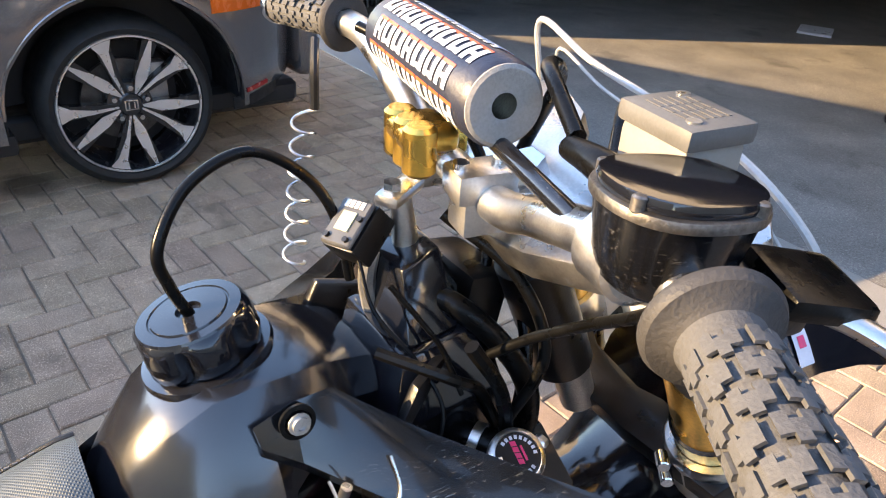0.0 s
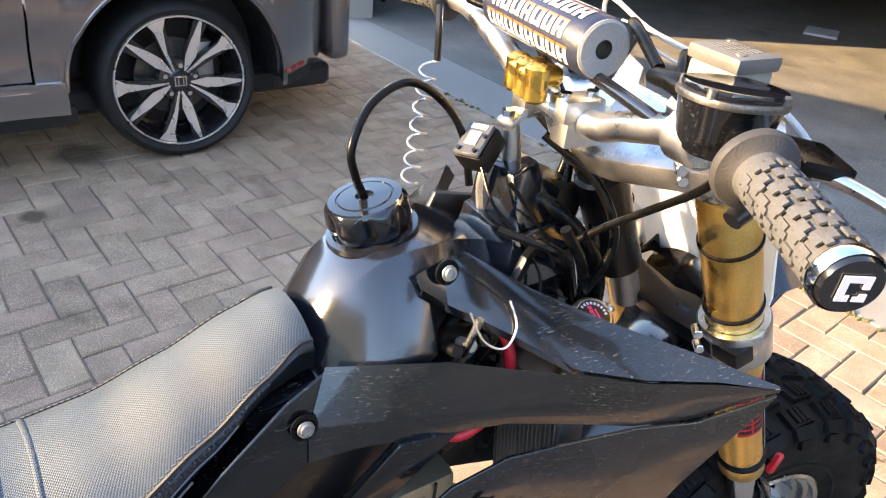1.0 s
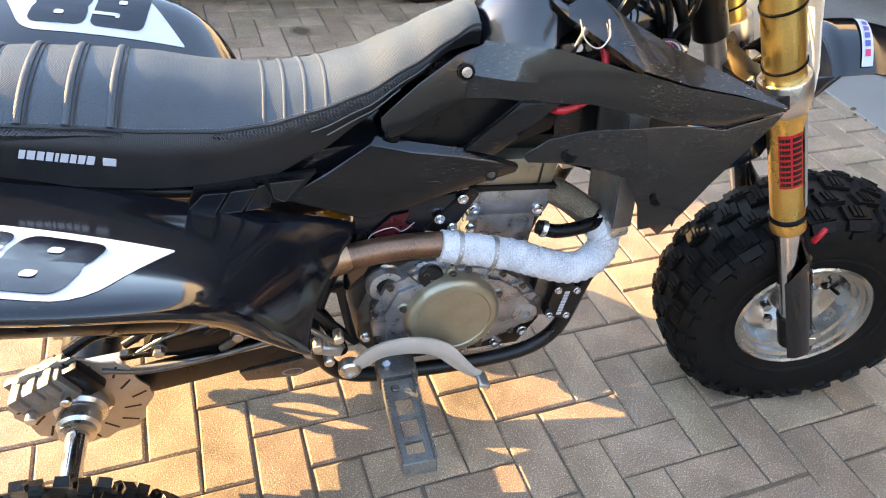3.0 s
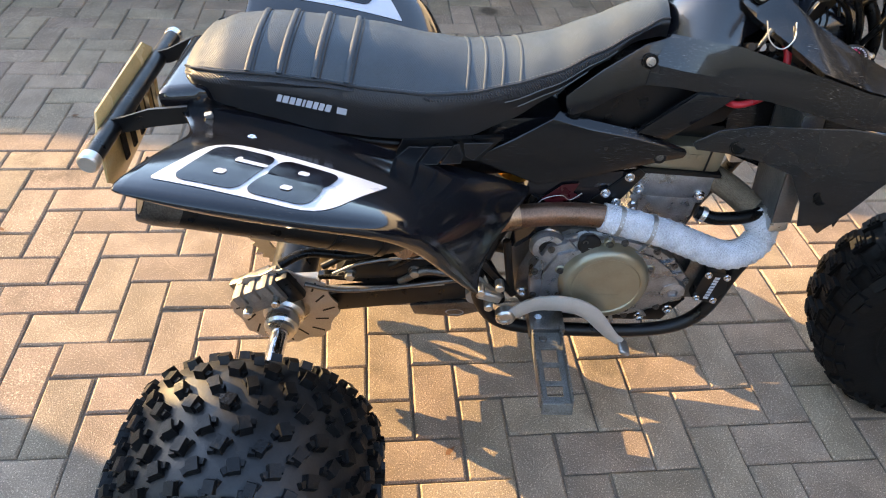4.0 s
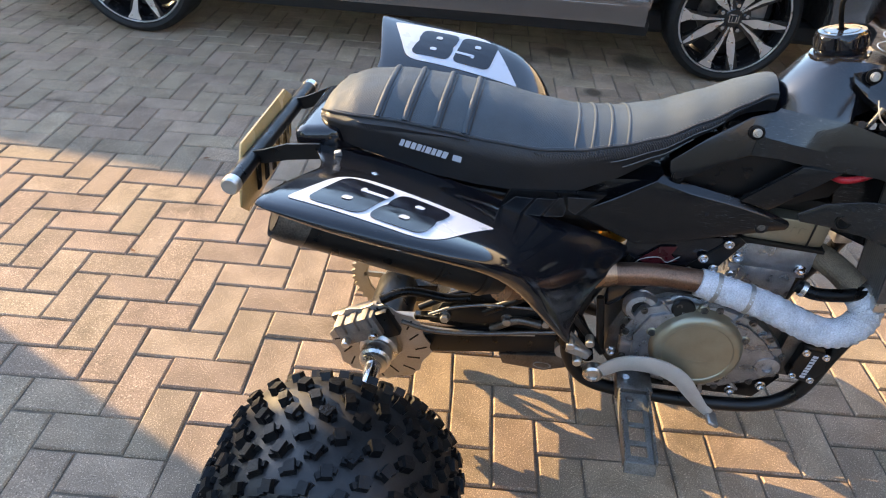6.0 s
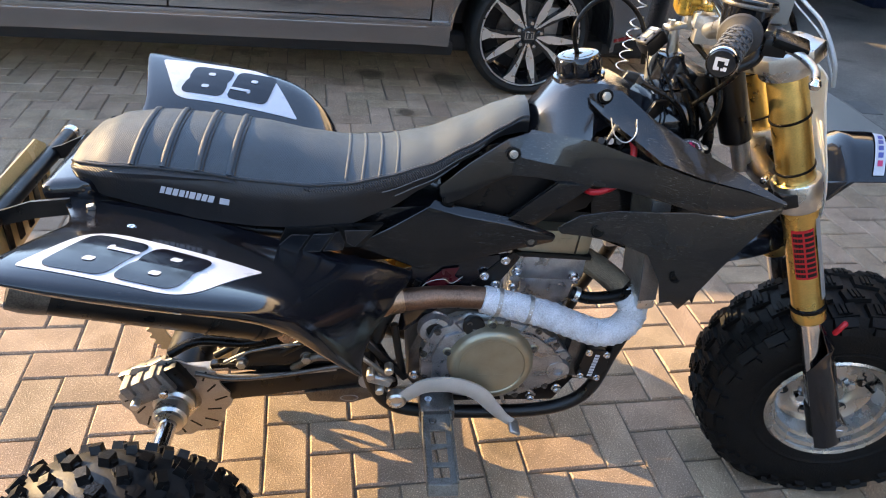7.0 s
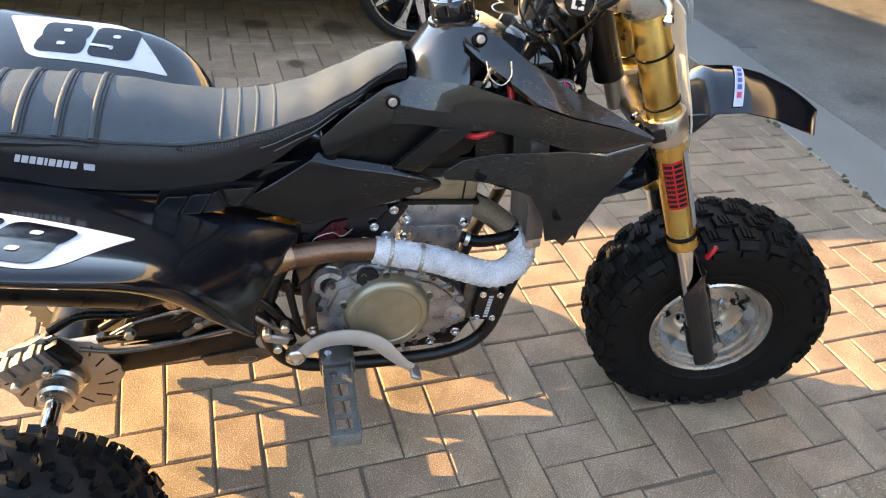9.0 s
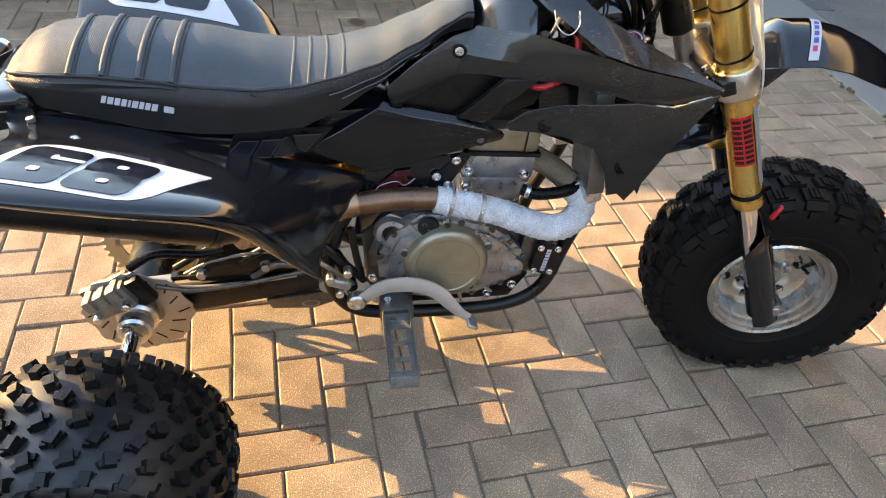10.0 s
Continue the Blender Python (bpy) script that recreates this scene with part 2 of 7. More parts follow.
LCD = material("grey_green_display", (0.33, 0.35, 0.27), 0.2, var=0.05, bump=0.0)
FINS = material("radiator_fins", (0.16, 0.165, 0.17), 0.45, 0.8, var=0.25, bump=0.1)
PAVER = material("clay_paver", (0.300, 0.228, 0.162), 0.90, spec=0.12, var=0.30, scale=9, fine=330, bump=0.42, dist=0.004, random_tint=0.13, stain=0.40, speckle=0.75, grit=300)
PAVER_FAR = material("clay_paver_field", (0.300, 0.228, 0.162), 0.90, spec=0.12, var=0.30, scale=9, fine=330, bump=0.42, dist=0.004, random_tint=0.13, stain=0.40, speckle=0.75, grit=300, island=True)
SAND = material("joint_sand", (0.150, 0.118, 0.088), 0.95, var=0.35, scale=20, fine=300, bump=0.6)
CONCRETE = material("trowelled_concrete", (0.175, 0.165, 0.150), 0.80, stain=0.35, var=0.40, scale=2.6, fine=160, bump=0.25, speckle=0.3, grit=120)
CONCRETE_B = material("smooth_concrete_apron", (0.255, 0.242, 0.222), 0.78, var=0.14, scale=4, fine=200, bump=0.2)
FLOORPATCH = material("darker_patched_concrete", (0.13, 0.13, 0.13), 0.8, var=0.3, scale=12, bump=0.3)
STUCCO = material("beige_stucco", (0.50, 0.44, 0.36), 0.9, var=0.1, scale=6, fine=150, bump=0.4)
ROOF = material("brown_roof_tile", (0.20, 0.12, 0.08), 0.8, var=0.25, scale=8, bump=0.4)
DIM_WALL = material("dim_garage_wall", (0.07, 0.068, 0.066), 0.85, var=0.2, scale=4, bump=0.2)
PAINT = material("grey_metallic_car_paint", (0.235, 0.215, 0.208), 0.24, 0.75, var=0.05, scale=3, fine=3000, bump=0.0, coat=1.0, rvar=0.03)
CARBLACK = material("black_car_trim", (0.012, 0.012, 0.013), 0.5, var=0.2, bump=0.1)
CARTYRE = material("road_tyre", (0.009, 0.009, 0.009), 0.7, var=0.25, scale=30, bump=0.2)
ALLOY = material("machined_alloy_face", (0.82, 0.80, 0.78), 0.34, 0.85, var=0.06, bump=0.03)
ALLOYB = material("gloss_black_alloy", (0.012, 0.012, 0.013), 0.2, var=0.1, bump=0.0, coat=0.5)
AMBER = material("amber_lens", (0.75, 0.13, 0.01), 0.25, var=0.1, bump=0.0, coat=0.5)
REDLENS = material("red_reflector", (0.42, 0.02, 0.02), 0.25, var=0.1, bump=0.0, coat=0.5)
BINBLUE = material("navy_bin_plastic", (0.017, 0.025, 0.055), 0.4, var=0.15, scale=12, bump=0.1)
MOSS = material("dry_moss", (0.105, 0.095, 0.045), 0.95, var=0.4, bump=0.4)
GLASS = material("tinted_car_glass", (0.01, 0.012, 0.012), 0.05, var=0.0, bump=0.0, coat=1.0)
LEAF = material("dead_leaf", (0.19, 0.085, 0.035), 0.8, var=0.3, bump=0.2)


# ---------------------------------------------------------------- mesh helpers
def finish(name, bm, mat, sharp=38.0):
    bmesh.ops.recalc_face_normals(bm, faces=bm.faces[:])
    lim = math.cos(radians(sharp))
    for e in bm.edges:
        e.smooth = len(e.link_faces) == 2 and e.link_faces[0].normal.dot(e.link_faces[1].normal) > lim
    for f in bm.faces:
        f.smooth = True
    me = bpy.data.meshes.new(name)
    bm.to_mesh(me)
    bm.free()
    me.materials.append(mat)
    return me


def part(name, bm, mat, parent=None, label="", m=None, sharp=38.0):
    """One mesh object from a bmesh, under a thing or a part."""
    ob = new(name, finish(name, bm, mat, sharp))
    if parent is not None:
        ob.parent = parent
    if m is not None:
        ob.matrix_basis = m
    if label:
        ob["label"] = label
    return ob


def thing(name, m, label, category, group="", kind=""):
    ob = new(name)
    ob.matrix_basis = m
    ob.empty_display_size = 0.1
    return tagged(ob, label, category, group, kind)


def B():
    return bmesh.new()


def box(bm, c, s, rot=(0, 0, 0), bev=0.0, seg=1, taper=1.0):
    """A box round c, of size s, turned by degrees; taper narrows its top."""
    m = pose(*c, *rot) @ Matrix.Diagonal((*s, 1))
    lo, hi = ([bm.verts.new(m @ Vector((x * k, y * k, z))) for x, y in ((-0.5, -0.5), (0.5, -0.5), (0.5, 0.5), (-0.5, 0.5))] for z, k in ((-0.5, 1.0), (0.5, taper)))
    bm.faces.new(lo[::-1])
    bm.faces.new(hi)
    for i in range(4):
        j = (i + 1) % 4
        bm.faces.new((lo[i], lo[j], hi[j], hi[i]))
    vs = lo + hi
    if bev:
        es = list({e for v in vs for e in v.link_edges})
        bmesh.ops.bevel(bm, geom=es, offset=bev, segments=seg, profile=0.6, affect="EDGES", clamp_overlap=True)
    return bm


def axis_pose(p0, p1):
    p0, p1 = Vector(p0), Vector(p1)
    return Matrix.Translation(p0) @ (p1 - p0).to_track_quat("Z", "Y").to_matrix().to_4x4()


def lathe(bm, profile, m, seg=32, closed=False):
    """Turns a profile of (radius, height) about the z axis of the pose m."""
    rings = []
    for r, h in profile:
        rings.append([bm.verts.new(m @ Vector((r * math.cos(a), r * math.sin(a), h)))
                      for a in (2 * math.pi * i / seg for i in range(seg))] if r > 1e-6 else [bm.verts.new(m @ Vector((0, 0, h)))])
    pairs = list(zip(rings, rings[1:])) + ([(rings[-1], rings[0])] if closed else [])
    for a, b in pairs:
        for i in range(seg):
            j = (i + 1) % seg
            if len(a) == 1 and len(b) == 1:
                continue
            if len(a) == 1:
                bm.faces.new((a[0], b[j], b[i]))
            elif len(b) == 1:
                bm.faces.new((a[i], a[j], b[0]))
            else:
                bm.faces.new((a[i], a[j], b[j], b[i]))
    return bm


def cyl(bm, p0, p1, r0, r1=None, seg=16, bev=0.0):
    r1 = r0 if r1 is None else r1
    h = (Vector(p1) - Vector(p0)).length
    b = min(bev, h * 0.45)
    prof = [(0, 0), (r0 - b, 0), (r0, b), (r1, h - b), (r1 - b, h), (0, h)] if b else [(0, 0), (r0, 0), (r1, h), (0, h)]
    return lathe(bm, prof, axis_pose(p0, p1), seg)


def curve_points(pts, n=8):
    """A smooth line through the points (Catmull-Rom)."""
    p = [Vector(q) for q in pts]
    p = [2 * p[0] - p[1]] + p + [2 * p[-1] - p[-2]]
    out = []
    for i in range(1, len(p) - 2):
        for j in range(n):
            t = j / n
            out.append(0.5 * (2 * p[i] + (p[i + 1] - p[i - 1]) * t + (2 * p[i - 1] - 5 * p[i] + 4 * p[i + 1] - p[i + 2]) * t * t
                              + (3 * p[i] - p[i - 1] - 3 * p[i + 1] + p[i + 2]) * t ** 3))
    return out + [p[-2]]


def tube(bm, pts, r, seg=10, n=8, ends=None, flat=1.0):
    """A tube of radius r (or from ends[0] to ends[1]) along a smooth line."""
    line = curve_points(pts, n) if n > 1 else [Vector(q) for q in pts]
    up = Vector((0.13, 0.21, 0.97))
    rings = []
    for i, q in enumerate(line):
        d = (line[min(i + 1, len(line) - 1)] - line[max(i - 1, 0)]).normalized()
        up = (up - d * up.dot(d)).normalized()
        side = d.cross(up)
        rr = r if ends is None else ends[0] + (ends[1] - ends[0]) * i / (len(line) - 1)
        rings.append([bm.verts.new(q + (up * math.cos(a) * flat + side * math.sin(a)) * rr) for a in (2 * math.pi * k / seg for k in range(seg))])
    for a, b in zip(rings, rings[1:]):
        for i in range(seg):
            j = (i + 1) % seg
            bm.faces.new((a[i], a[j], b[j], b[i]))
    bm.faces.new(rings[0][::-1])
    bm.faces.new(rings[-1])
    return bm


def grid(bm, rows, close=False):
    """A sheet through rows of points."""
    vs = [[bm.verts.new(p) for p in row] for row in rows]
    for a, b in zip(vs, vs[1:]):
        n = len(a)
        for i in range(n if close else n - 1):
            j = (i + 1) % n
            bm.faces.new((a[i], a[j], b[j], b[i]))
    return vs


def thicken(bm, t):
    bmesh.ops.recalc_face_normals(bm, faces=bm.faces[:])
    bmesh.ops.solidify(bm, geom=bm.faces[:], thickness=t)
    return bm


def subdivide(ob, levels):
    md = ob.modifiers.new("round", "SUBSURF")
    md.levels = md.render_levels = levels
    return ob


def soft_edges(ob, width):
    m = ob.modifiers.new("soft_edges", "BEVEL")
    m.width, m.segments, m.limit_method, m.angle_limit = width, 2, "ANGLE", radians(35)
    return ob


def plate(bm, pts, way, t, bev=0.0):
    """A flat or bent plate: an outline, pushed along a way by t."""
    way = Vector(way).normalized() * t
    lo = [bm.verts.new(Vector(p)) for p in pts]
    f = bm.faces.new(lo)
    ext = bmesh.ops.extrude_face_region(bm, geom=[f])
    vs = [g for g in ext["geom"] if isinstance(g, bmesh.types.BMVert)]
    bmesh.ops.translate(bm, verts=vs, vec=way)
    if bev:
        es = [e for e in bm.edges if e.calc_face_angle(0) > 0.6]
        bmesh.ops.bevel(bm, geom=es, offset=bev, segments=2, profile=0.6, affect="EDGES", clamp_overlap=True)
    return bm


def hull(bm, lo, hi):
    """A closed block between two rings of corners."""
    va, vb = [bm.verts.new(c) for c in lo], [bm.verts.new(c) for c in hi]
    bm.faces.new(va[::-1])
    bm.faces.new(vb)
    for i in range(len(va)):
        j = (i + 1) % len(va)
        bm.faces.new((va[i], va[j], vb[j], vb[i]))
    bmesh.ops.bevel(bm, geom=bm.edges[:], offset=0.003, segments=2, profile=0.6, affect="EDGES", clamp_overlap=True)
    return bm


def bolt(bm, p, way, r=0.006, h=0.004):
    p, w = Vector(p), Vector(way).normalized()
    lathe(bm, [(0, 0), (r * 1.35, 0), (r * 1.35, h * 0.35), (r, h * 0.4), (r, h), (r * 0.55, h), (r * 0.5, h * 0.6), (0, h * 0.6)], axis_pose(p, p + w), 12)


def bars(bm, m, widths, height, gap, depth=0.0006, slant=0.0):
    """A run of plain bars in place of lettering, in the xy plane of the pose m."""
    total = sum(widths) + gap * (len(widths) - 1)
    x = -total / 2
    for w in widths:
        pts = [(x, -height / 2), (x + w, -height / 2), (x + w + slant, height / 2), (x + slant, height / 2)]
        plate(bm, [m @ Vector((a, b, 0)) for a, b in pts], m.to_3x3() @ Vector((0, 0, 1)), depth)
        x += w + gap
    return bm


# ---------------------------------------------------------------- ground, garage, houses
GARAGE = pose(2.645, 0, 0, 0, 0, -5.3)         # its threshold runs along y here, where the pavers end


def slab(name, x0, y0, x1, y1, z0, z1, mat, label, category, bev=0.0, m=None):
    bm = box(B(), ((x0 + x1) / 2, (y0 + y1) / 2, (z0 + z1) / 2), (x1 - x0, y1 - y0, z1 - z0), bev=bev)
    return tagged(part(name, bm, mat, m=m), label, category, kind="structure")


slab("ground", -60, -60, 60, 60, -0.3, -0.045, SAND, "compacted brown sand bed under the pavers", "ground")
slab("pavement_bed", -7, -4, 3.4, 8, -0.045, -0.0075, SAND, "brown joint sand between the pavers", "pavement")
slab("pavement_apron", 0.0, -9, 0.41, 11.0, -0.04, 0.006, CONCRETE_B, "pale smooth concrete strip at the garage threshold", "pavement", 0.004, m=GARAGE)
slab("floor", 0.416, -9, 9.2, 11.0, -0.04, 0.003, CONCRETE, "stained grey concrete garage floor", "floor", m=GARAGE)
slab("wall_front", 0.25, 4.25, 0.50, 11.0, 0.0, 3.1, STUCCO, "beige stucco wall beside the garage opening", "wall", m=GARAGE)
slab("wall_header", 0.25, -3.6, 0.50, 4.25, 2.45, 3.1, STUCCO, "beige stucco wall over the garage opening", "wall", m=GARAGE)
slab("wall_near", 0.25, -9.0, 0.50, -3.6, 0.0, 3.1, STUCCO, "beige stucco wall at the other side of the garage opening", "wall", m=GARAGE)
# the low wall and ceiling colour carries the dimness of the garage interior
slab("wall_side", 0.50, 5.75, 9.2, 5.95, 0.0, 3.1, DIM_WALL, "dim inner side wall of the garage", "wall", m=GARAGE)
slab("wall_inner", 0.50, -3.8, 9.2, -3.6, 0.0, 3.1, DIM_WALL, "dim far side wall of the garage", "wall", m=GARAGE)
slab("wall_back", 9.0, -3.6, 9.2, 5.75, 0.0, 3.1, DIM_WALL, "dim back wall of the garage", "wall", m=GARAGE)
slab("ceiling", 0.25, -3.8, 9.2, 5.95, 3.1, 3.25, DIM_WALL, "plain garage ceiling, coloured dim", "ceiling", m=GARAGE)


def offview_house(name, outline, wall_in, h, label):
    """An added, unseen house that shapes light: walls and a flat roof slab with an eave."""
    cx = sum(p[0] for p in outline) / len(outline)
    cy = sum(p[1] for p in outline) / len(outline)
    ob = thing(name, pose(cx, cy, 0), label, "house", kind="structure")
    rel = [(x - cx, y - cy) for x, y in outline]
    part("roof", plate(B(), [(x, y, h) for x, y in rel], (0, 0, 1), 0.25), ROOF, ob)
    part("wall", plate(B(), [(x * wall_in, y * wall_in, 0) for x, y in rel], (0, 0, 1), h), STUCCO, ob)
    return ob


slab("floor_patch", 0.43, 2.12, 0.56, 2.32, 0.002, 0.0065, FLOORPATCH, "small dark metal plate let into the concrete", "floor", m=GARAGE)
SHIFT = 4.5 / math.tan(SUN_EL)
sx, sy = -SHIFT * math.cos(SUN_AZ), -SHIFT * math.sin(SUN_AZ)
# added blockers out of view: their roof and wall edges draw the shade lines
offview_house("house", [(-8.0 + sx, 2.44 + sy), (5.2 + sx, 0.04 + sy), (2.6 + sx, 7.0 + sy), (-8.0 + sx, 9.5 + sy)], 0.97, 4.5,
             "unseen beige stucco house with a brown roof, added to shade the driveway")
offview_house("offview_shade_house", [(-8.15, 3.99), (-8.15, -7.0), (-15.0, -7.0), (-15.0, 7.1)], 1.0, 6.0,
             "unseen beige house added to shade the end of the driveway")
# added out of view as a sunlit reflector for the bodywork
offview_house("offview_bounce_house", [(-9.0, -8.5), (9.0, -8.5), (9.0, -15.0), (-9.0, -15.0)], 0.97, 3.1,
             "unseen beige house added across the driveway, its sunlit wall for reflections")


# moss along the edge of the concrete
rng = random.Random(4)
bm = B()
for i in range(150):
    y = rng.choice((rng.gauss(0.22, 0.16), rng.uniform(-1.2, 2.6)))
    s = rng.uniform(0.004, 0.014)
    box(bm, (rng.gauss(-0.004, 0.012), y, s * 0.3), (s * 1.6, s * 1.3, s), (rng.uniform(0, 40), rng.uniform(0, 40), rng.uniform(0, 180)))
tagged(part("moss", bm, MOSS, m=GARAGE), "yellow-green dry moss tufts along the concrete edge", "moss", kind="stuff")


def dead_leaf(x, y, turn, s):
    bm = B()
    pts = [(-1, 0, 0.1), (-0.4, 0.42, 0.25), (0.3, 0.36, 0.05), (1, 0, 0.3), (0.35, -0.3, 0.2), (-0.5, -0.36, 0.02)]
    plate(bm, [Vector(p) * s for p in pts], (0, 0, 1), s * 0.06)
    ob = part("dead_leaf", bm, LEAF, m=pose(x, y, 0.003, 0, 0, turn))
    return tagged(ob, "small dry brown leaf lying on the pavers", "leaf", "fallen leaves")


for x, y, turn, s in ((0.173, -0.34, 40, 0.014), (1.99, -0.34, 100, 0.014), (-0.98, 1.02, 10, 0.012), (1.62, 0.16, 60, 0.01), (-1.0, 0.42, 150, 0.012)):
    dead_leaf(x, y, turn, s)


# ---------------------------------------------------------------- things in the garage
def storage_bin(x, y, turn):
    ob = thing("storage_bin", pose(x, y, 0.001, 0, 0, turn), "navy plastic storage bin with a grey lid on the garage floor", "bin")
    ob.matrix_basis = ob.matrix_basis @ Matrix.Scale(1.3, 4)
    bm = box(B(), (0, 0, 0.22), (0.50, 0.38, 0.44), bev=0.03, seg=3)
    for v in bm.verts:
        k = 0.86 + 0.14 * v.co.z / 0.44
        v.co.x *= k
        v.co.y *= k
    part("body", bm, BINBLUE, ob)
    part("lid", box(B(), (0, 0, 0.465), (0.55, 0.43, 0.05), bev=0.015, seg=2), GREY, ob, "pale grey lid")
    lab = part("sticker", box(B(), (0.02, -0.178, 0.27), (0.16, 0.004, 0.10), (-7, 0, 0)), WHITE, ob, "white paper sticker")
    bm = B()
    for i in range(4):
        box(bm, (0.005 + 0.01 * (i % 2), -0.1815, 0.235 + 0.02 * i), (0.10 - 0.02 * (i % 2), 0.002, 0.008), (-7, 0, 0))
    part("print", bm, GREY, lab)
    return ob


def folded_chair(x, y, turn, lean):
    ob = thing("folded_chair", pose(x, y, 0.001, lean, 0, turn), "folded black camping chair leaning upright in the garage", "chair", "folded chairs")
    ob.matrix_basis = ob.matrix_basis @ Matrix.Scale(1.25, 4)
    for i in range(5):
        px = -0.11 + i * 0.055
        part("tube", tube(B(), [(px, 0, 0.02), (px, 0.01, 0.45), (px * 0.9, 0, 0.92)], 0.011, 8, 4), STEEL if i % 2 else BLACK, ob)
    part("seat_cloth", box(B(), (0, 0.03, 0.55), (0.22, 0.05, 0.68), bev=0.02, seg=2), CARBLACK, ob, "bunched black cloth")
    for px in (-0.11, 0.11):
        part("foot", cyl(B(), (px, 0, 0.0), (px, 0, 0.04), 0.017), RUBBER, ob)
    return ob


def bag(x, y, turn):
    ob = thing("duffel_bag", pose(x, y, 0.001, 0, 0, turn), "black and red sports bag standing on the garage floor", "bag")
    ob.matrix_basis = ob.matrix_basis @ Matrix.Scale(1.3, 4)
    part("body", box(B(), (0, 0, 0.28), (0.30, 0.28, 0.56), bev=0.09, seg=4), CARBLACK, ob)
    part("panel", box(B(), (-0.02, -0.128, 0.26), (0.13, 0.03, 0.36), bev=0.013, seg=2), RED, ob, "red front panel")
    part("strap", tube(B(), [(0.09, -0.12, 0.05), (0.12, -0.155, 0.3), (0.09, -0.12, 0.52)], 0.02, 8, 6), RED, ob)
    return ob


def loose_wheel(name, x, y, r, w, turn, lean, label):
    ob = thing(name, pose(x, y, r * math.cos(radians(lean)) + 0.001, 90 + lean, 0, turn), label, "wheel")
    lathe(bm := B(), [(r * 0.55, -w * 0.42), (r * 0.8, -w * 0.5), (r * 0.95, -w * 0.4), (r, -w * 0.2), (r, w * 0.2), (r * 0.95, w * 0.4), (r * 0.8, w * 0.5), (r * 0.55, w * 0.42)],
          Matrix.Identity(4), 40, True)
    part("tyre", bm, TYRE, ob)
    part("rim", lathe(B(), [(0, -0.01), (r * 0.2, 0.0), (r * 0.45, 0.03), (r * 0.56, w * 0.43), (r * 0.52, w * 0.43), (r * 0.5, -w * 0.4), (0, -0.03)], Matrix.Identity(4), 32), STEEL, ob)
    return ob


storage_bin(5.66, 4.93, 3)
folded_chair(4.13, 4.74, 20, -8)
folded_chair(4.50, 4.88, 5, -10)
bag(5.00, 5.12, -5)
loose_wheel("spare_wheel", 7.5, 4.95, 0.36, 0.30, 20, 0, "black off-road wheel standing in the dim garage")
loose_wheel("spare_wheel", 8.4, 4.7, 0.40, 0.30, -15, 0, "large black off-road wheel standing in the dim garage")


def axle_stand(x, y):
    ob = thing("steel_stand", pose(x, y, 0.001), "dull steel stand with crossbars in the garage", "stand")
    for a in (-1, 1):
        part("leg", tube(B(), [(a * 0.13, 0, 0.01), (a * 0.09, 0, 0.25), (a * 0.02, 0, 0.52)], 0.014, 8, 4), STEEL, ob)
    for z in (0.28, 0.44):
        part("crossbar", cyl(B(), (-0.2, 0, z), (0.2, 0, z), 0.011), ALU_DULL, ob)
    return ob


axle_stand(6.85, 5.1)
# a pale rounded cover at the side of the garage opening
cv = thing("covered_barrel", pose(5.12, 0.50, 0.001) @ Matrix.Scale(1.28, 4), "pale grey fabric cover over a round barrel in the garage", "barrel")
part("cover", lathe(B(), [(0, 0), (0.21, 0), (0.245, 0.05), (0.265, 0.25), (0.262, 0.45), (0.23, 0.56), (0.12, 0.61), (0, 0.62)], Matrix.Identity(4), 40), GREY, cv)
part("cord", lathe(B(), [(0.248, 0.045), (0.256, 0.05), (0.256, 0.06), (0.250, 0.066)], Matrix.Identity(4), 40), BLACK, cv, "dark draw cord")
pc = thing("cardboard_sheet", pose(7.6, 2.35, 0.001, 0, 0, 20), "white board lying on the garage floor", "board")
part("board", box(B(), (0, 0, 0.012), (0.42, 0.30, 0.024), bev=0.003), WHITE, pc)


# ---------------------------------------------------------------- the parked car
FX, RX, HUB = 1.09, -1.61, 0.32       # its axles and their height
car = thing("parked_car", pose(0.031, 2.206, -0.0404, 0, 0, -1.4) @ Matrix.Scale(1.12, 4), "grey metallic saloon car parked on the pavers", "car")


def car_bottom(x):
    z = 0.30 if -1.3 < x < 0.75 else 0.26 + 0.10 * max(0, (x - 1.35)) ** 1.5 + 0.14 * max(0, (-1.9 - x))
    for cx in (FX, RX):
        d = abs(x - cx)
        if d < 0.385:
            z = max(z, HUB + math.sqrt(0.385 ** 2 - d * d) * 0.985)
    return z


def car_side(x, z):
    """How far the near side lies inwards at (x, z)."""
    u = (z - 0.30) / 0.66
    y = 0.030 * (1 - min(1, max(0, u)) * 1.3) ** 2 if u < 0.77 else 0.0
    y += 0.022 * max(0.0, math.sin(math.pi * min(1, max(0, (z - 0.36) / 0.22)))) * (1 if -1.2 < x < 0.75 else 0.3)   # hollow over the sill
    y += 0.10 * max(0, z - 0.78) ** 1.3
    for cx in (FX, RX):
        d = math.hypot(x - cx, z - HUB)
        y -= 0.016 * math.exp(-((d - 0.40) / 0.07) ** 2)
    if x > 1.25:
        y += 0.60 * ((x - 1.25) / 0.72) ** 2.6
    if x < -1.9:
        y += 0.40 * ((-1.9 - x) / 0.68) ** 2.4
    return y


def belt(x):
    return 0.93 - 0.03 * (x + 0.5) * 0.4 - (0.16 * max(0, x - 0.75) ** 1.3 if x > 0.75 else 0) + 0.02 * max(0, -x - 1)


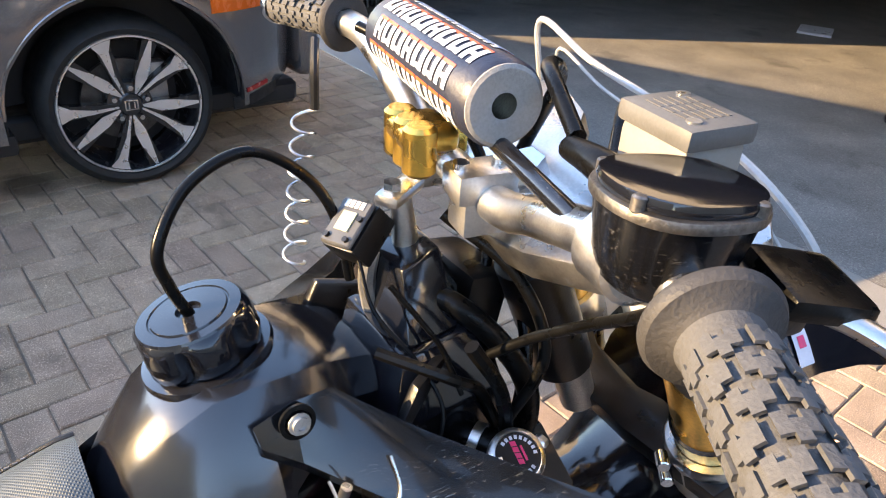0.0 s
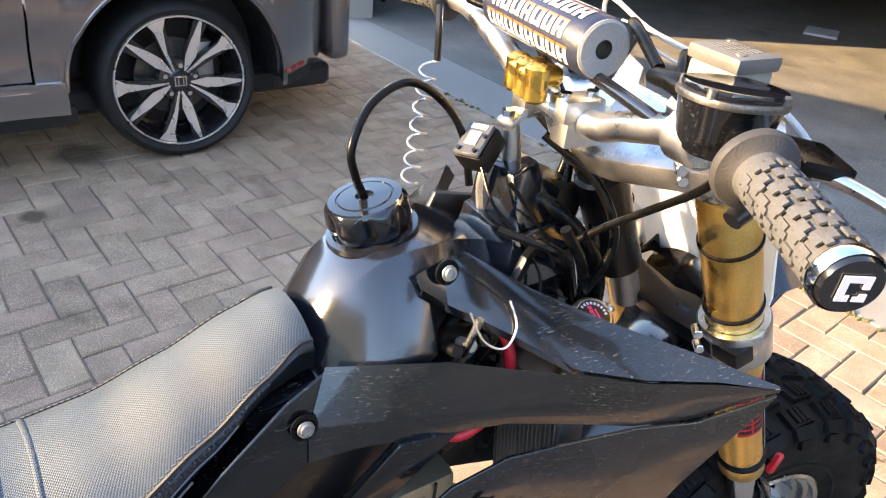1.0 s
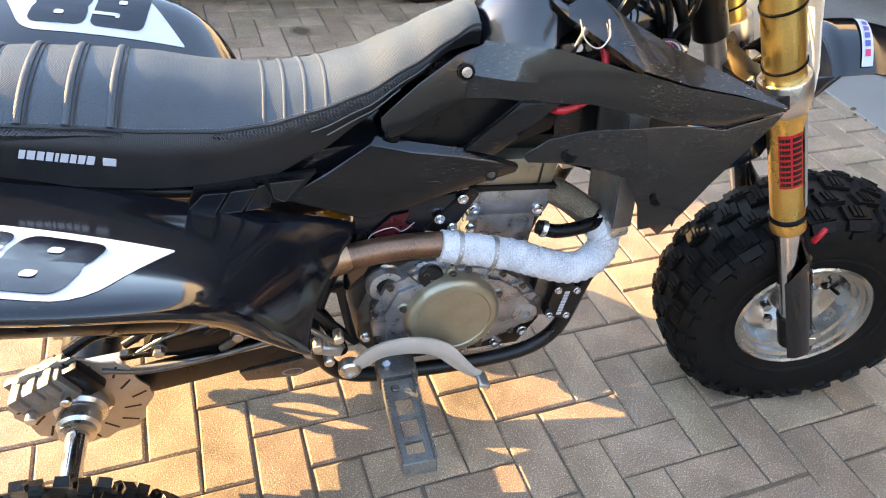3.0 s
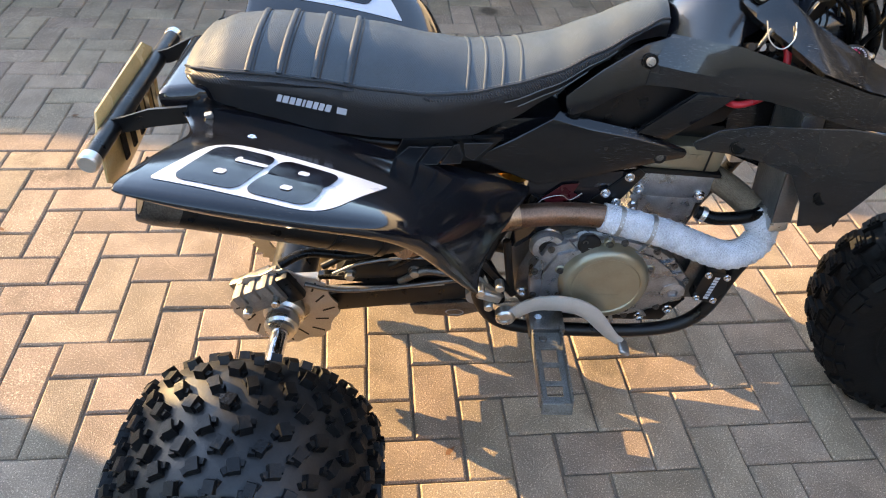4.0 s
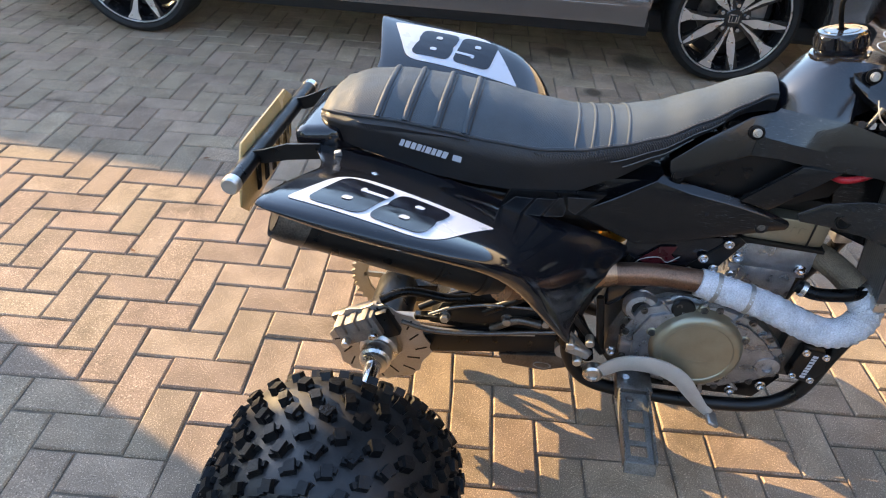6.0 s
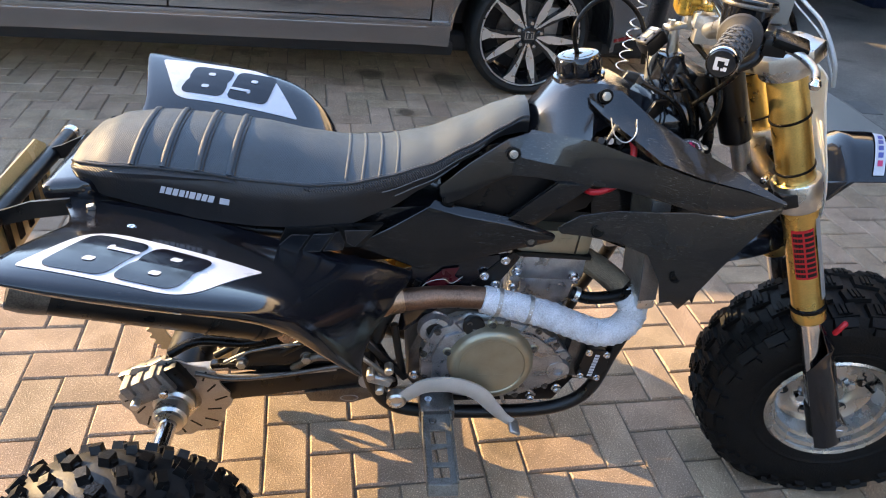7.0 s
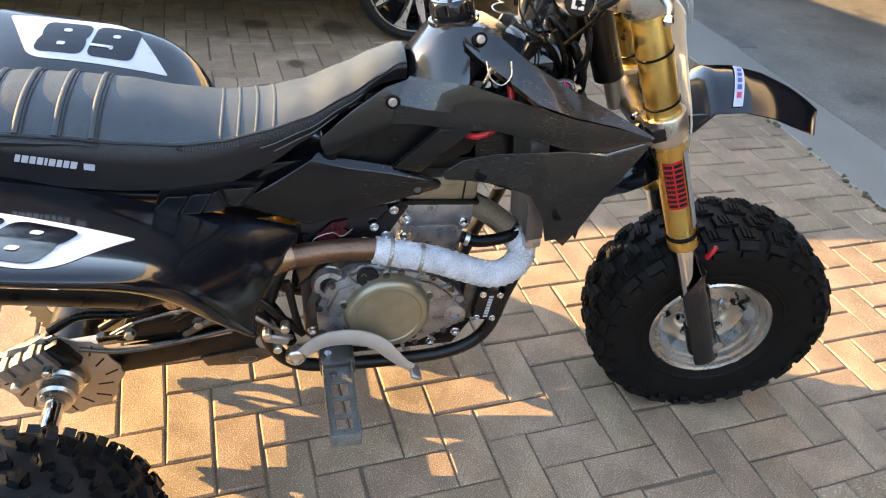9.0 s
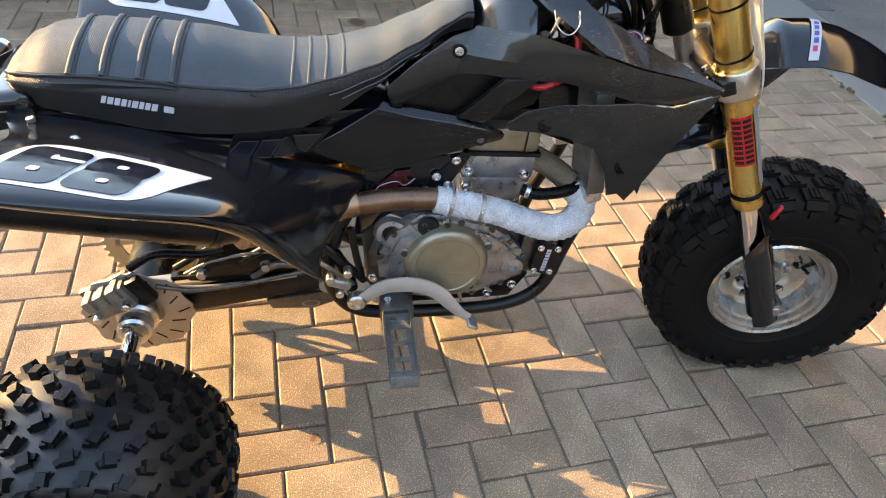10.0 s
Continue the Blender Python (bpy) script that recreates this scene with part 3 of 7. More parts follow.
def car_skin(x0, x1, z0, z1, n, rows=16, rake=0.0, rake_end=None):
    """A panel of the near side between two stations; z0 None: down to the arches."""
    bm = B()
    out = []
    for i in range(n + 1):
        x = x0 + (x1 - x0) * i / n
        lo = car_bottom(x) if z0 is None else max(z0, car_bottom(x) if min(abs(x - FX), abs(x - RX)) < 0.385 else z0)
        hi = belt(x) if z1 is None else z1
        row = []
        for j in range(rows + 1):
            z = lo + (hi - lo) * j / rows
            rk = rake if rake_end is None else rake + (rake_end - rake) * min(1.0, i / n * 3.0 if rake else max(0.0, i / n * 3.0 - 2.0))
            xx = x + rk * (z - 0.6)
            row.append((xx, car_side(xx, z), z))
        out.append(row)
    grid(bm, out)
    return thicken(bm, 0.02)


DOOR_Z = 0.385
part("front_door", car_skin(-0.478, 0.622, DOOR_Z, None, 30, rake=0.06), PAINT, car)
part("rear_door", car_skin(-1.24, -0.486, DOOR_Z, None, 22, rake=0.06), PAINT, car)
part("front_wing", car_skin(0.630, 1.98, None, None, 60, 20, rake=0.06, rake_end=0.0), PAINT, car)
part("rear_wing", car_skin(-2.58, -1.248, None, None, 54, 20, rake=0.0, rake_end=0.06), PAINT, car)
part("sill", car_skin(-1.22, 0.70, 0.275, 0.378, 34, 6), PAINT, car)
bm = B()
grid(bm, [[(x, car_side(x, 0.378) - o, z) for o, z in ((0.0, 0.3800), (0.010, 0.3765), (0.022, 0.3640), (0.024, 0.3560), (0.006, 0.3480))] for x in (-1.20 + 1.80 * i / 30 for i in range(31))])
part("sill_ledge", thicken(bm, 0.003), PAINT, car, "bright ledge along the sill")
# the lower black skirt and the inside of the arches
part("skirt", box(B(), (-0.26, 0.10, 0.25), (1.98, 0.11, 0.07), bev=0.02, seg=2), CARBLACK, car)
part("underbody", box(B(), (-0.26, 0.9, 0.24), (4.1, 1.4, 0.10), bev=0.02), CARBLACK, car)
for cx in (FX, RX):
    bm = B()
    grid(bm, [[(cx + rr_ * math.cos(a), yy, HUB + rr_ * math.sin(a)) for a in (math.pi * (-0.02 + 1.04 * i / 28) for i in range(29))] for rr_, yy in ((0.386, 0.02), (0.380, 0.30), (0.02, 0.31))])
    part("arch_liner", thicken(bm, 0.004), CARBLACK, car)
    bm = B()
    pts = [(cx + 0.388 * math.cos(a), car_side(cx + 0.388 * math.cos(a), HUB + 0.388 * math.sin(a)) + 0.004, HUB + 0.388 * math.sin(a))
           for a in (math.pi * (0.02 + 0.96 * i / 30) for i in range(31))]
    part("arch_lip", tube(bm, pts, 0.008, 6, 1), PAINT, car)
# bonnet, roof and far side, in one shell
bm = B()
rows = []
for x in (-2.58, -2.4, -2.0, -1.6, -1.0, -0.4, 0.2, 0.75, 1.1, 1.5, 1.8, 1.98):
    i0 = car_side(x, belt(x)) + 0.001
    crown = belt(x) + (0.07 if x > 0.75 or x < -1.9 else 0.02)
    rows.append([(x, i0, belt(x)), (x, i0 + 0.12, belt(x) + 0.035 * min(1, crown)), (x, 0.9, crown), (x, 1.8 - i0 - 0.12, belt(x) + 0.035), (x, 1.8 - i0, belt(x)), (x, 1.8 - i0, 0.3)])
grid(bm, rows)
part("upper_shell", thicken(bm, 0.01), PAINT, car)
bm = B()
rows = []
for x, h, inn in ((-2.1, 0.02, 0.16), (-1.55, 0.34, 0.24), (-0.9, 0.46, 0.27), (-0.2, 0.46, 0.27), (0.2, 0.36, 0.24), (0.95, 0.0, 0.14)):
    b0 = belt(x) + 0.01
    rows.append([(x, 0.10, b0), (x, inn * 0.85, b0 + h * 0.9), (x, inn + 0.1, b0 + h), (x, 0.9, b0 + h * 1.05), (x, 1.7 - inn, b0 + h), (x, 1.8 - inn * 0.85, b0 + h * 0.9), (x, 1.70, b0)])
grid(bm, rows)
part("windows_and_roof", bm, GLASS, car)
part("front_bumper", box(B(), (1.93, 0.9, 0.45), (0.12, 1.1, 0.42), bev=0.05, seg=3), PAINT, car)
part("rear_bumper", box(B(), (-2.5, 0.9, 0.5), (0.12, 1.2, 0.42), bev=0.05, seg=3), PAINT, car)
# side marker, reflector and door handle trim
bm = B()
grid(bm, [[(x, car_side(x, z) - 0.004, z) for z in (z0 + 0.0, z0 + 0.022, z0 + 0.045)] for x, z0 in ((1.37, 0.618), (1.46, 0.616), (1.55, 0.614), (1.64, 0.612))])
part("side_marker", thicken(bm, 0.006), AMBER, car, "amber side marker lamp")
bm = B()
grid(bm, [[(x, car_side(x, z) - 0.003, z) for z in (0.262, 0.285, 0.305)] for x in (1.44, 1.52, 1.60, 1.68)])
part("lower_lip", thicken(bm, 0.006), CARBLACK, car)
bm = B()
grid(bm, [[(x, car_side(x, z) - 0.006, z) for z in (0.315, 0.33)] for x in (1.50, 1.56, 1.62)])
part("reflector", thicken(bm, 0.005), REDLENS, car, "red strip reflector")


def car_wheel(x, turn, brake=True):
    """A five-spoke two-tone alloy wheel with a road tyre; its face looks to -y."""
    w = new("wheel")
    w.parent = car
    w.matrix_basis = pose(x, 0.065, HUB, 90, 0, 0)
    ident = Matrix.Identity(4)
    part("tyre", lathe(B(), [(0.235, -0.005), (0.243, 0.012), (0.259, 0.018), (0.276, 0.008), (0.285, -0.012), (0.2875, -0.03), (0.2875, -0.19), (0.276, -0.21), (0.24, -0.2), (0.232, -0.18), (0.232, -0.02)], ident, 72, True), CARTYRE, w)
    part("rim_barrel", lathe(B(), [(0.242, 0.004), (0.232, 0.008), (0.226, 0.0), (0.215, -0.03), (0.205, -0.19), (0.222, -0.2), (0.235, -0.19)], ident, 64), ALLOYB, w)
    part("rim_lip", lathe(B(), [(0.230, 0.005), (0.232, 0.010), (0.236, 0.010), (0.239, 0.005)], ident, 72, True), ALLOY, w, "machined rim lip")
    part("brake_disc", lathe(B(), [(0.05, -0.085), (0.14, -0.085), (0.14, -0.105), (0.05, -0.105)], ident, 40, True), STEEL, w)
    part("brake_caliper", box(B(), (0.11, 0.06, -0.08), (0.07, 0.13, 0.06), bev=0.012, seg=2), ALU_DULL, w)
    part("barrel_back", lathe(B(), [(0, -0.14), (0.2, -0.14), (0.2, -0.15), (0, -0.15)], ident, 40), CARBLACK, w)
    part("hub", lathe(B(), [(0, -0.012), (0.036, -0.012), (0.042, -0.018), (0.075, -0.022), (0.08, -0.05), (0, -0.05)], ident, 32), ALLOYB, w)
    for i in range(5):
        rot = pose(0, 0, 0, 0, 0, turn + 72 * i)
        # a twisted pair: one blade widens to the rim, the other is widest near the hub
        for stations in (((0.040, -5, 0.003), (0.120, -9, 0.0065), (0.192, -12.5, 0.015), (0.233, -13.5, 0.036)),
                              ((0.040, 10, 0.003), (0.100, 14, 0.019), (0.150, 16, 0.017), (0.233, 18.5, 0.004))):
            mid = [Vector((r * math.cos(radians(g)), r * math.sin(radians(g)), -0.016 + 0.018 * (r - 0.04) / 0.193)) for r, g, h in stations]
            n = Vector((-(mid[-1] - mid[0]).y, (mid[-1] - mid[0]).x, 0)).normalized()
            web = [mid[0] - n * 0.010, mid[-1] - n * 0.026, mid[-1] + n * 0.026, mid[0] + n * 0.010]
            part("spoke", plate(B(), [rot @ (p - Vector((0, 0, 0.036))) for p in web], (0, 0, 1), 0.034), ALLOYB, w)
            low = [m - n * h for m, (r, g, h) in zip(mid, stations)]
            top = [m + n * h for m, (r, g, h) in zip(mid, stations)]
            face = [rot @ (p - Vector((0, 0, 0.0015))) for p in low + top[::-1]]
            part("spoke_face", plate(B(), face, (0, 0, 1), 0.003), ALLOY, w, "machined spoke face")
    for i in range(5):
        a = radians(turn + 36 + 72 * i)
        part("lug_nut", cyl(B(), (0.057 * math.cos(a), 0.057 * math.sin(a), -0.03), (0.057 * math.cos(a), 0.057 * math.sin(a), -0.008), 0.009, seg=6), CHROME, w)
    cap = part("centre_cap", box(B(), (0, 0, -0.010), (0.046, 0.038, 0.006), bev=0.004, seg=2), CHROME, w, "chrome centre badge")
    part("badge_inset", box(B(), (0, 0, -0.0068), (0.034, 0.027, 0.002), bev=0.0008), CARBLACK, cap)
    bm = B()
    for px in (-0.009, 0.009):
        box(bm, (px, 0, -0.0055), (0.005, 0.022, 0.0025))
    part("badge_bars", bm, CHROME, cap)
    return w


car_wheel(FX, 49)
car_wheel(RX, 60)


# ---------------------------------------------------------------- the three-wheeler
# its own frame: x ahead, y to its left, z up; the origin lies on the ground under the middle of the rear fenders
trike = thing("three_wheeler", pose(0.0908, 0.0089, -0.0654, 0, -1.46, -5.0) @ Matrix.Diagonal((1.036, 1.014, 1.014, 1)), "black off-road three-wheeler with gold forks parked on the pavers", "three-wheeler")


# wheels ---------------------------------------------------------------
def carcass(r, w, rim, flat):
    """The profile of a fat tyre: radius against its width."""
    return [(rim, -w * 0.36), (rim + 0.012, -w * 0.42), (r * 0.78, -w * 0.50), (r * 0.90, -w * 0.485), (r * 0.965, -w * 0.43), (r * 0.99, -w * flat),
            (r, 0), (r * 0.99, w * flat), (r * 0.965, w * 0.43), (r * 0.90, w * 0.485), (r * 0.78, w * 0.50), (rim + 0.012, w * 0.42), (rim, w * 0.36)]


def knob(bm, r, a, lat, sx, sy, h, yaw=0.0, tilt=0.0, taper=0.82):
    """A tread block on the tyre, at the angle a round it and lat across it."""
    m = pose(0, 0, 0, 0, 0, math.degrees(a)) @ pose(r, 0, lat, 0, 90, 0) @ pose(0, 0, 0, 0, -tilt, yaw)
    lo, hi = ([bm.verts.new(m @ Vector((x * sx * k / 2, y * sy * k / 2, z * h / 2))) for x, y in ((-1, -1), (1, -1), (1, 1), (-1, 1))] for z, k in ((-1, 1.0), (1, taper)))
    bm.faces.new(hi)
    for i in range(4):
        j = (i + 1) % 4
        bm.faces.new((lo[i], lo[j], hi[j], hi[i]))


def rear_wheel(y, side):
    w = new("rear_wheel")
    w.parent = trike
    w.matrix_basis = pose(-0.230, y, 0.2640, -90 * side, 0, 0)       # z of the wheel looks outwards
    r, wd = 0.2065, 0.254
    part("tyre", lathe(B(), carcass(r, wd, 0.116, 0.30), Matrix.Identity(4), 64), TYRE_SHEEN, w, "knobbly black rear tyre, lifted for sheen between the blocks")
    bm = B()
    rows = 24
    for i in range(rows):
        a = 2 * math.pi * i / rows
        st = math.pi / rows
        for s in (-1, 1):
            o = st * 0.9 if s > 0 else 0.0
            for lat, da, sx_, sy_, yaw, tilt in ((0.020, 0.0, 0.026, 0.020, 22, 0), (0.052, 1.0, 0.026, 0.019, -20, 5), (0.083, 0.1, 0.024, 0.020, 14, 12), (0.109, 1.05, 0.022, 0.018, -8, 30), (0.124, 0.1, 0.018, 0.020, 0, 55)):
                rr_ = r + (0.002, 0.001, -0.002, -0.010, -0.024)[int(round((lat - 0.020) / 0.026))]
                knob(bm, rr_, a + st * da + o, s * lat, sx_, sy_, 0.026, yaw * s, tilt * s)
                # a foot of the block, set off to one side
                if lat < 0.115:
                    knob(bm, rr_ - 0.003, a + st * da + o + 0.050, s * (lat + 0.007), 0.012, 0.011, 0.020, yaw * s + 20, tilt * s)
                    knob(bm, rr_ - 0.003, a + st * da + o - 0.048, s * (lat - 0.007), 0.011, 0.010, 0.020, yaw * s - 20, tilt * s)
    part("tread", bm, TYRE, w)["kind"] = "stuff"
    part("bead_ring", lathe(B(), [(0.166, 0.1325), (0.172, 0.1365), (0.178, 0.1335)], Matrix.Identity(4), 48), TYRE, w)
    part("rim", lathe(B(), [(0.118, 0.095), (0.124, 0.099), (0.120, 0.105), (0.112, 0.098), (0.104, 0.05), (0.100, -0.06), (0.118, -0.095), (0.110, -0.095), (0.094, -0.06), (0.05, -0.055), (0, -0.055)],
                      Matrix.Identity(4), 48), BLACK, w, "black steel rim")
    part("wheel_hub", lathe(B(), [(0, -0.03), (0.03, -0.03), (0.042, -0.05), (0.042, -0.09), (0.0, -0.09)], Matrix.Identity(4), 24), ALU_DULL, w)
    return w


rear_wheel(-0.532, -1)
rear_wheel(0.532, 1)

# the steered front end: its frame stands at the axle
FRONT = pose(1.122, -0.114, 0.288, 0, 0, -12.0)


def fwd(p):
    return FRONT @ Vector(p)


RAKE = 0.415


def fork_at(dz, lat, ahead=0.0):
    """A point beside the fork legs, dz over the axle."""
    return fwd((0.002 - RAKE * dz + ahead, lat, dz))


fw = new("front_wheel")
fw.parent = trike
fw.matrix_basis = FRONT @ pose(0.0380, -0.0128, 0.0091, 90, 0, 0)                # z of the wheel looks to the right side
r, wd = 0.265, 0.188
part("tyre", lathe(B(), carcass(r, wd, 0.127, 0.28), Matrix.Identity(4), 72), TYRE_F, fw, "black knobbly front tyre")
bm = B()
rows = 24
for i in range(rows):
    a = 2 * math.pi * i / rows
    st = math.pi / rows
    for s in (-1, 1):
        knob(bm, r + 0.000, a + (st if s > 0 else 0), s * 0.024, 0.036, 0.050, 0.014, 6 * s, 0, 0.92)
        knob(bm, r - 0.007, a + (0 if s > 0 else st), s * 0.064, 0.034, 0.054, 0.016, 5 * s, 16 * s, 0.92)
        for k in range(3):
            knob(bm, r + 0.003, a + (st if s > 0 else 0) + (k - 1) * 0.030, s * 0.024, 0.032, 0.0065, 0.018, 6 * s)
            knob(bm, r - 0.004, a + (0 if s > 0 else st) + (k - 1) * 0.034, s * 0.064, 0.030, 0.008, 0.020, 5 * s, 16 * s)
        knob(bm, r - 0.018, a + (0 if s > 0 else st), s * 0.084, 0.024, 0.050, 0.018, 0, 46 * s)
        knob(bm, r - 0.034, a + (0 if s > 0 else st), s * 0.092, 0.018, 0.022, 0.012, 0, 72 * s)
part("tread", bm, TYRE_F, fw)["kind"] = "stuff"
part("sidewall_ring", lathe(B(), [(0.158, 0.0835), (0.163, 0.0868), (0.168, 0.0862)], Matrix.Identity(4), 56), TYRE_F, fw)
part("rim", lathe(B(), [(0.128, 0.072), (0.137, 0.075), (0.139, 0.081), (0.134, 0.084), (0.128, 0.081), (0.1265, 0.072), (0.1185, 0.069), (0.1165, 0.056), (0.1095, 0.053), (0.1075, 0.030), (0.103, 0.016), (0.092, 0.009), (0.070, 0.004),
                        (0.056, 0.010), (0.040, 0.012), (0.036, 0.030), (0.0, 0.032)], Matrix.Identity(4), 72), RIM, fw, "polished aluminium rim")
part("rim_back", lathe(B(), [(0.0, -0.032), (0.06, -0.03), (0.10, -0.01), (0.113, -0.046), (0.126, -0.080), (0.134, -0.084), (0.139, -0.081), (0.128, -0.072)], Matrix.Identity(4), 56), RIM, fw)
for i in range(4):
    a = radians(30 + 90 * i)
    part("lug_nut", cyl(B(), (0.052 * math.cos(a), 0.052 * math.sin(a), 0.008), (0.052 * math.cos(a), 0.052 * math.sin(a), 0.028), 0.010, seg=6), CHROME, fw)
# black discs in place of cut holes, their inner shade put in as colour
for i in range(6):
    a = radians(18 + 60 * i)
    part("rim_hole_disc", lathe(B(), [(0, 0.0005), (0.0075, 0.0005), (0.0085, 0.002), (0.0098, 0.0025), (0.0105, 0.0)], pose(0.080 * math.cos(a), 0.080 * math.sin(a), 0.006), 18), BLACK, fw)
part("valve_stem", cyl(B(), (0.086, 0.02, 0.006), (0.092, 0.022, 0.030), 0.004), RUBBER, fw)
bm = B()
for q in ((0.074, 0.052), (0.082, 0.040)):
    lathe(bm, [(0.004, 0.0095), (0.0075, 0.0095), (0.0075, 0.0105), (0.004, 0.0105)], pose(q[0], q[1], -0.002), 14, True)
part("rim_marking", bm, BLACK, fw)
part("brake_disc", lathe(B(), [(0.055, -0.050), (0.095, -0.050), (0.095, -0.054), (0.055, -0.054)], Matrix.Identity(4), 40, True), STEEL, fw)
part("axle", cyl(B(), (0, 0, -0.135), (0, 0, 0.135), 0.011), CHROME, fw)


def fork_leg(lat):
    leg = new("fork_leg")
    leg.parent = trike
    top, low = 0.757, 0.268
    a, b = fork_at(low, lat), fork_at(top, lat)
    m = axis_pose(a, b)
    L = (b - a).length
    part("upper_tube", lathe(B(), [(0.024, 0.0), (0.0295, 0.0), (0.0305, 0.004), (0.0305, 0.030), (0.0285, 0.034), (0.0285, 0.215), (0.0305, 0.23), (0.0305, L * 0.60), (0.0305, L - 0.006), (0.028, L), (0, L)], m, 32), GOLD, leg, "gold anodised upper fork tube")
    part("cap", lathe(B(), [(0.030, L), (0.030, L + 0.016), (0.022, L + 0.019), (0.022, L + 0.024), (0, L + 0.024)], m, 8), BLACK, leg)
    part("wiper_ring", lathe(B(), [(0.0305, 0.026), (0.0325, 0.028), (0.0325, 0.034), (0.0285, 0.036)], m, 28), RUBBER, leg)
    for k in (0.335, 0.430):
        # thin rubber bands, a little askew
        part("rubber_band", lathe(B(), [(0.0300, -0.002), (0.0328, -0.001), (0.0328, 0.002), (0.0300, 0.003)], m @ pose(0, 0, k, 6, 3 if lat < 0 else -4, 0), 28), RUBBER, leg)
    c, d = fork_at(0.0, lat), fork_at(low + 0.03, lat)
    part("slider", cyl(B(), c, d, 0.0205, seg=24), CHROME, leg, "chromed lower fork slider")
    part("axle_foot", cyl(B(), fork_at(-0.035, lat), fork_at(0.055, lat), 0.025, seg=20, bev=0.006), BLACK, leg)
    s = -1 if lat < 0 else 1
    bm = box(B(), fwd((0.020, lat, -0.004)), (0.062, 0.034, 0.052), (0, 22, -9), bev=0.010, seg=2)
    part("axle_lug", bm, ALU_DULL, leg)
    part("axle_bolt", cyl(B(), fwd((0.034, lat, -0.004)), fwd((0.034, lat + s * 0.028, -0.006)), 0.013, seg=6), CHROME, leg)
    # a wrapped black guard round the front and outer side of the slider
    bm = B()
    rows = []
    for i in range(9):
        dz = -0.045 + 0.325 * i / 8
        cpt = fork_at(dz, lat)
        h = 0.040 if i < 7 else 0.036 - 0.010 * (i - 6)
        a0, a1 = (-120 if i < 6 else -70 + 14 * (i - 5), 70)
        row = []
        for j in range(13):
            an = radians(a0 + (a1 - a0) * j / 12) * (1 if s < 0 else -1)
            row.append(cpt + (FRONT.to_3x3() @ Vector((math.cos(an) * h * 0.95, math.sin(an) * h * 0.9, math.cos(an) * h * 0.35))))
        rows.append(row)
    grid(bm, rows)
    part("fork_guard", thicken(bm, 0.003), GLOSS, leg, "glossy black fork guard")
    return leg


leg_r = fork_leg(-0.120)
fork_leg(0.120)
# red patterned sticker and a clear strip on the right leg
m_leg = axis_pose(fork_at(0.268, -0.120), fork_at(0.735, -0.120))


def wrapped(bm, m, r, a0, a1, h0, h1, t=0.0006, n=8):
    """A patch that lies round a tube."""
    rows = [[m @ Vector((r * math.cos(a), r * math.sin(a), h)) for a in (radians(a0 + (a1 - a0) * i / n) for i in range(n + 1))] for h in (h0, (h0 + h1) / 2, h1)]
    had = set(bm.faces)
    grid(bm, rows)
    mine = [f for f in bm.faces if f not in had]
    bmesh.ops.recalc_face_normals(bm, faces=mine)
    bmesh.ops.solidify(bm, geom=mine, thickness=-t)
    return bm


def leg_angle(way):
    """The angle round the leg that faces a way."""
    q = m_leg.to_3x3().inverted() @ Vector(way)
    return math.degrees(math.atan2(q.y, q.x))


face = leg_angle((-0.35, -0.9, 0.2))
st = part("fork_sticker", wrapped(B(), m_leg, 0.0292, face - 40, face + 34, 0.112, 0.220), RED, leg_r, "red sticker with a black pattern")
bm = B()
for i in range(9):
    h = 0.117 + i * 0.0113
    for j in range(2):
        wrapped(bm, m_leg, 0.0299, face - 36 + j * 36, face - 6 + j * 36, h, h + 0.0070, 0.0004, 3)
part("sticker_pattern", bm, BLACK, st)
gfa = leg_angle((0.8, -0.6, 0.2))
bm = B()
wrapped(bm, m_leg, 0.0300, gfa - 26, gfa + 22, 0.055, 0.235, 0.001, 5)
part("protector_strip", bm, GREY, leg_r, "pale translucent protector strip")
# little red cable clip at the guard
part("cable_clip", box(B(), fork_at(0.255, -0.128, 0.055), (0.010, 0.011, 0.036), (0, 22, -9), bev=0.003), RED, leg_r, "red cable clip")


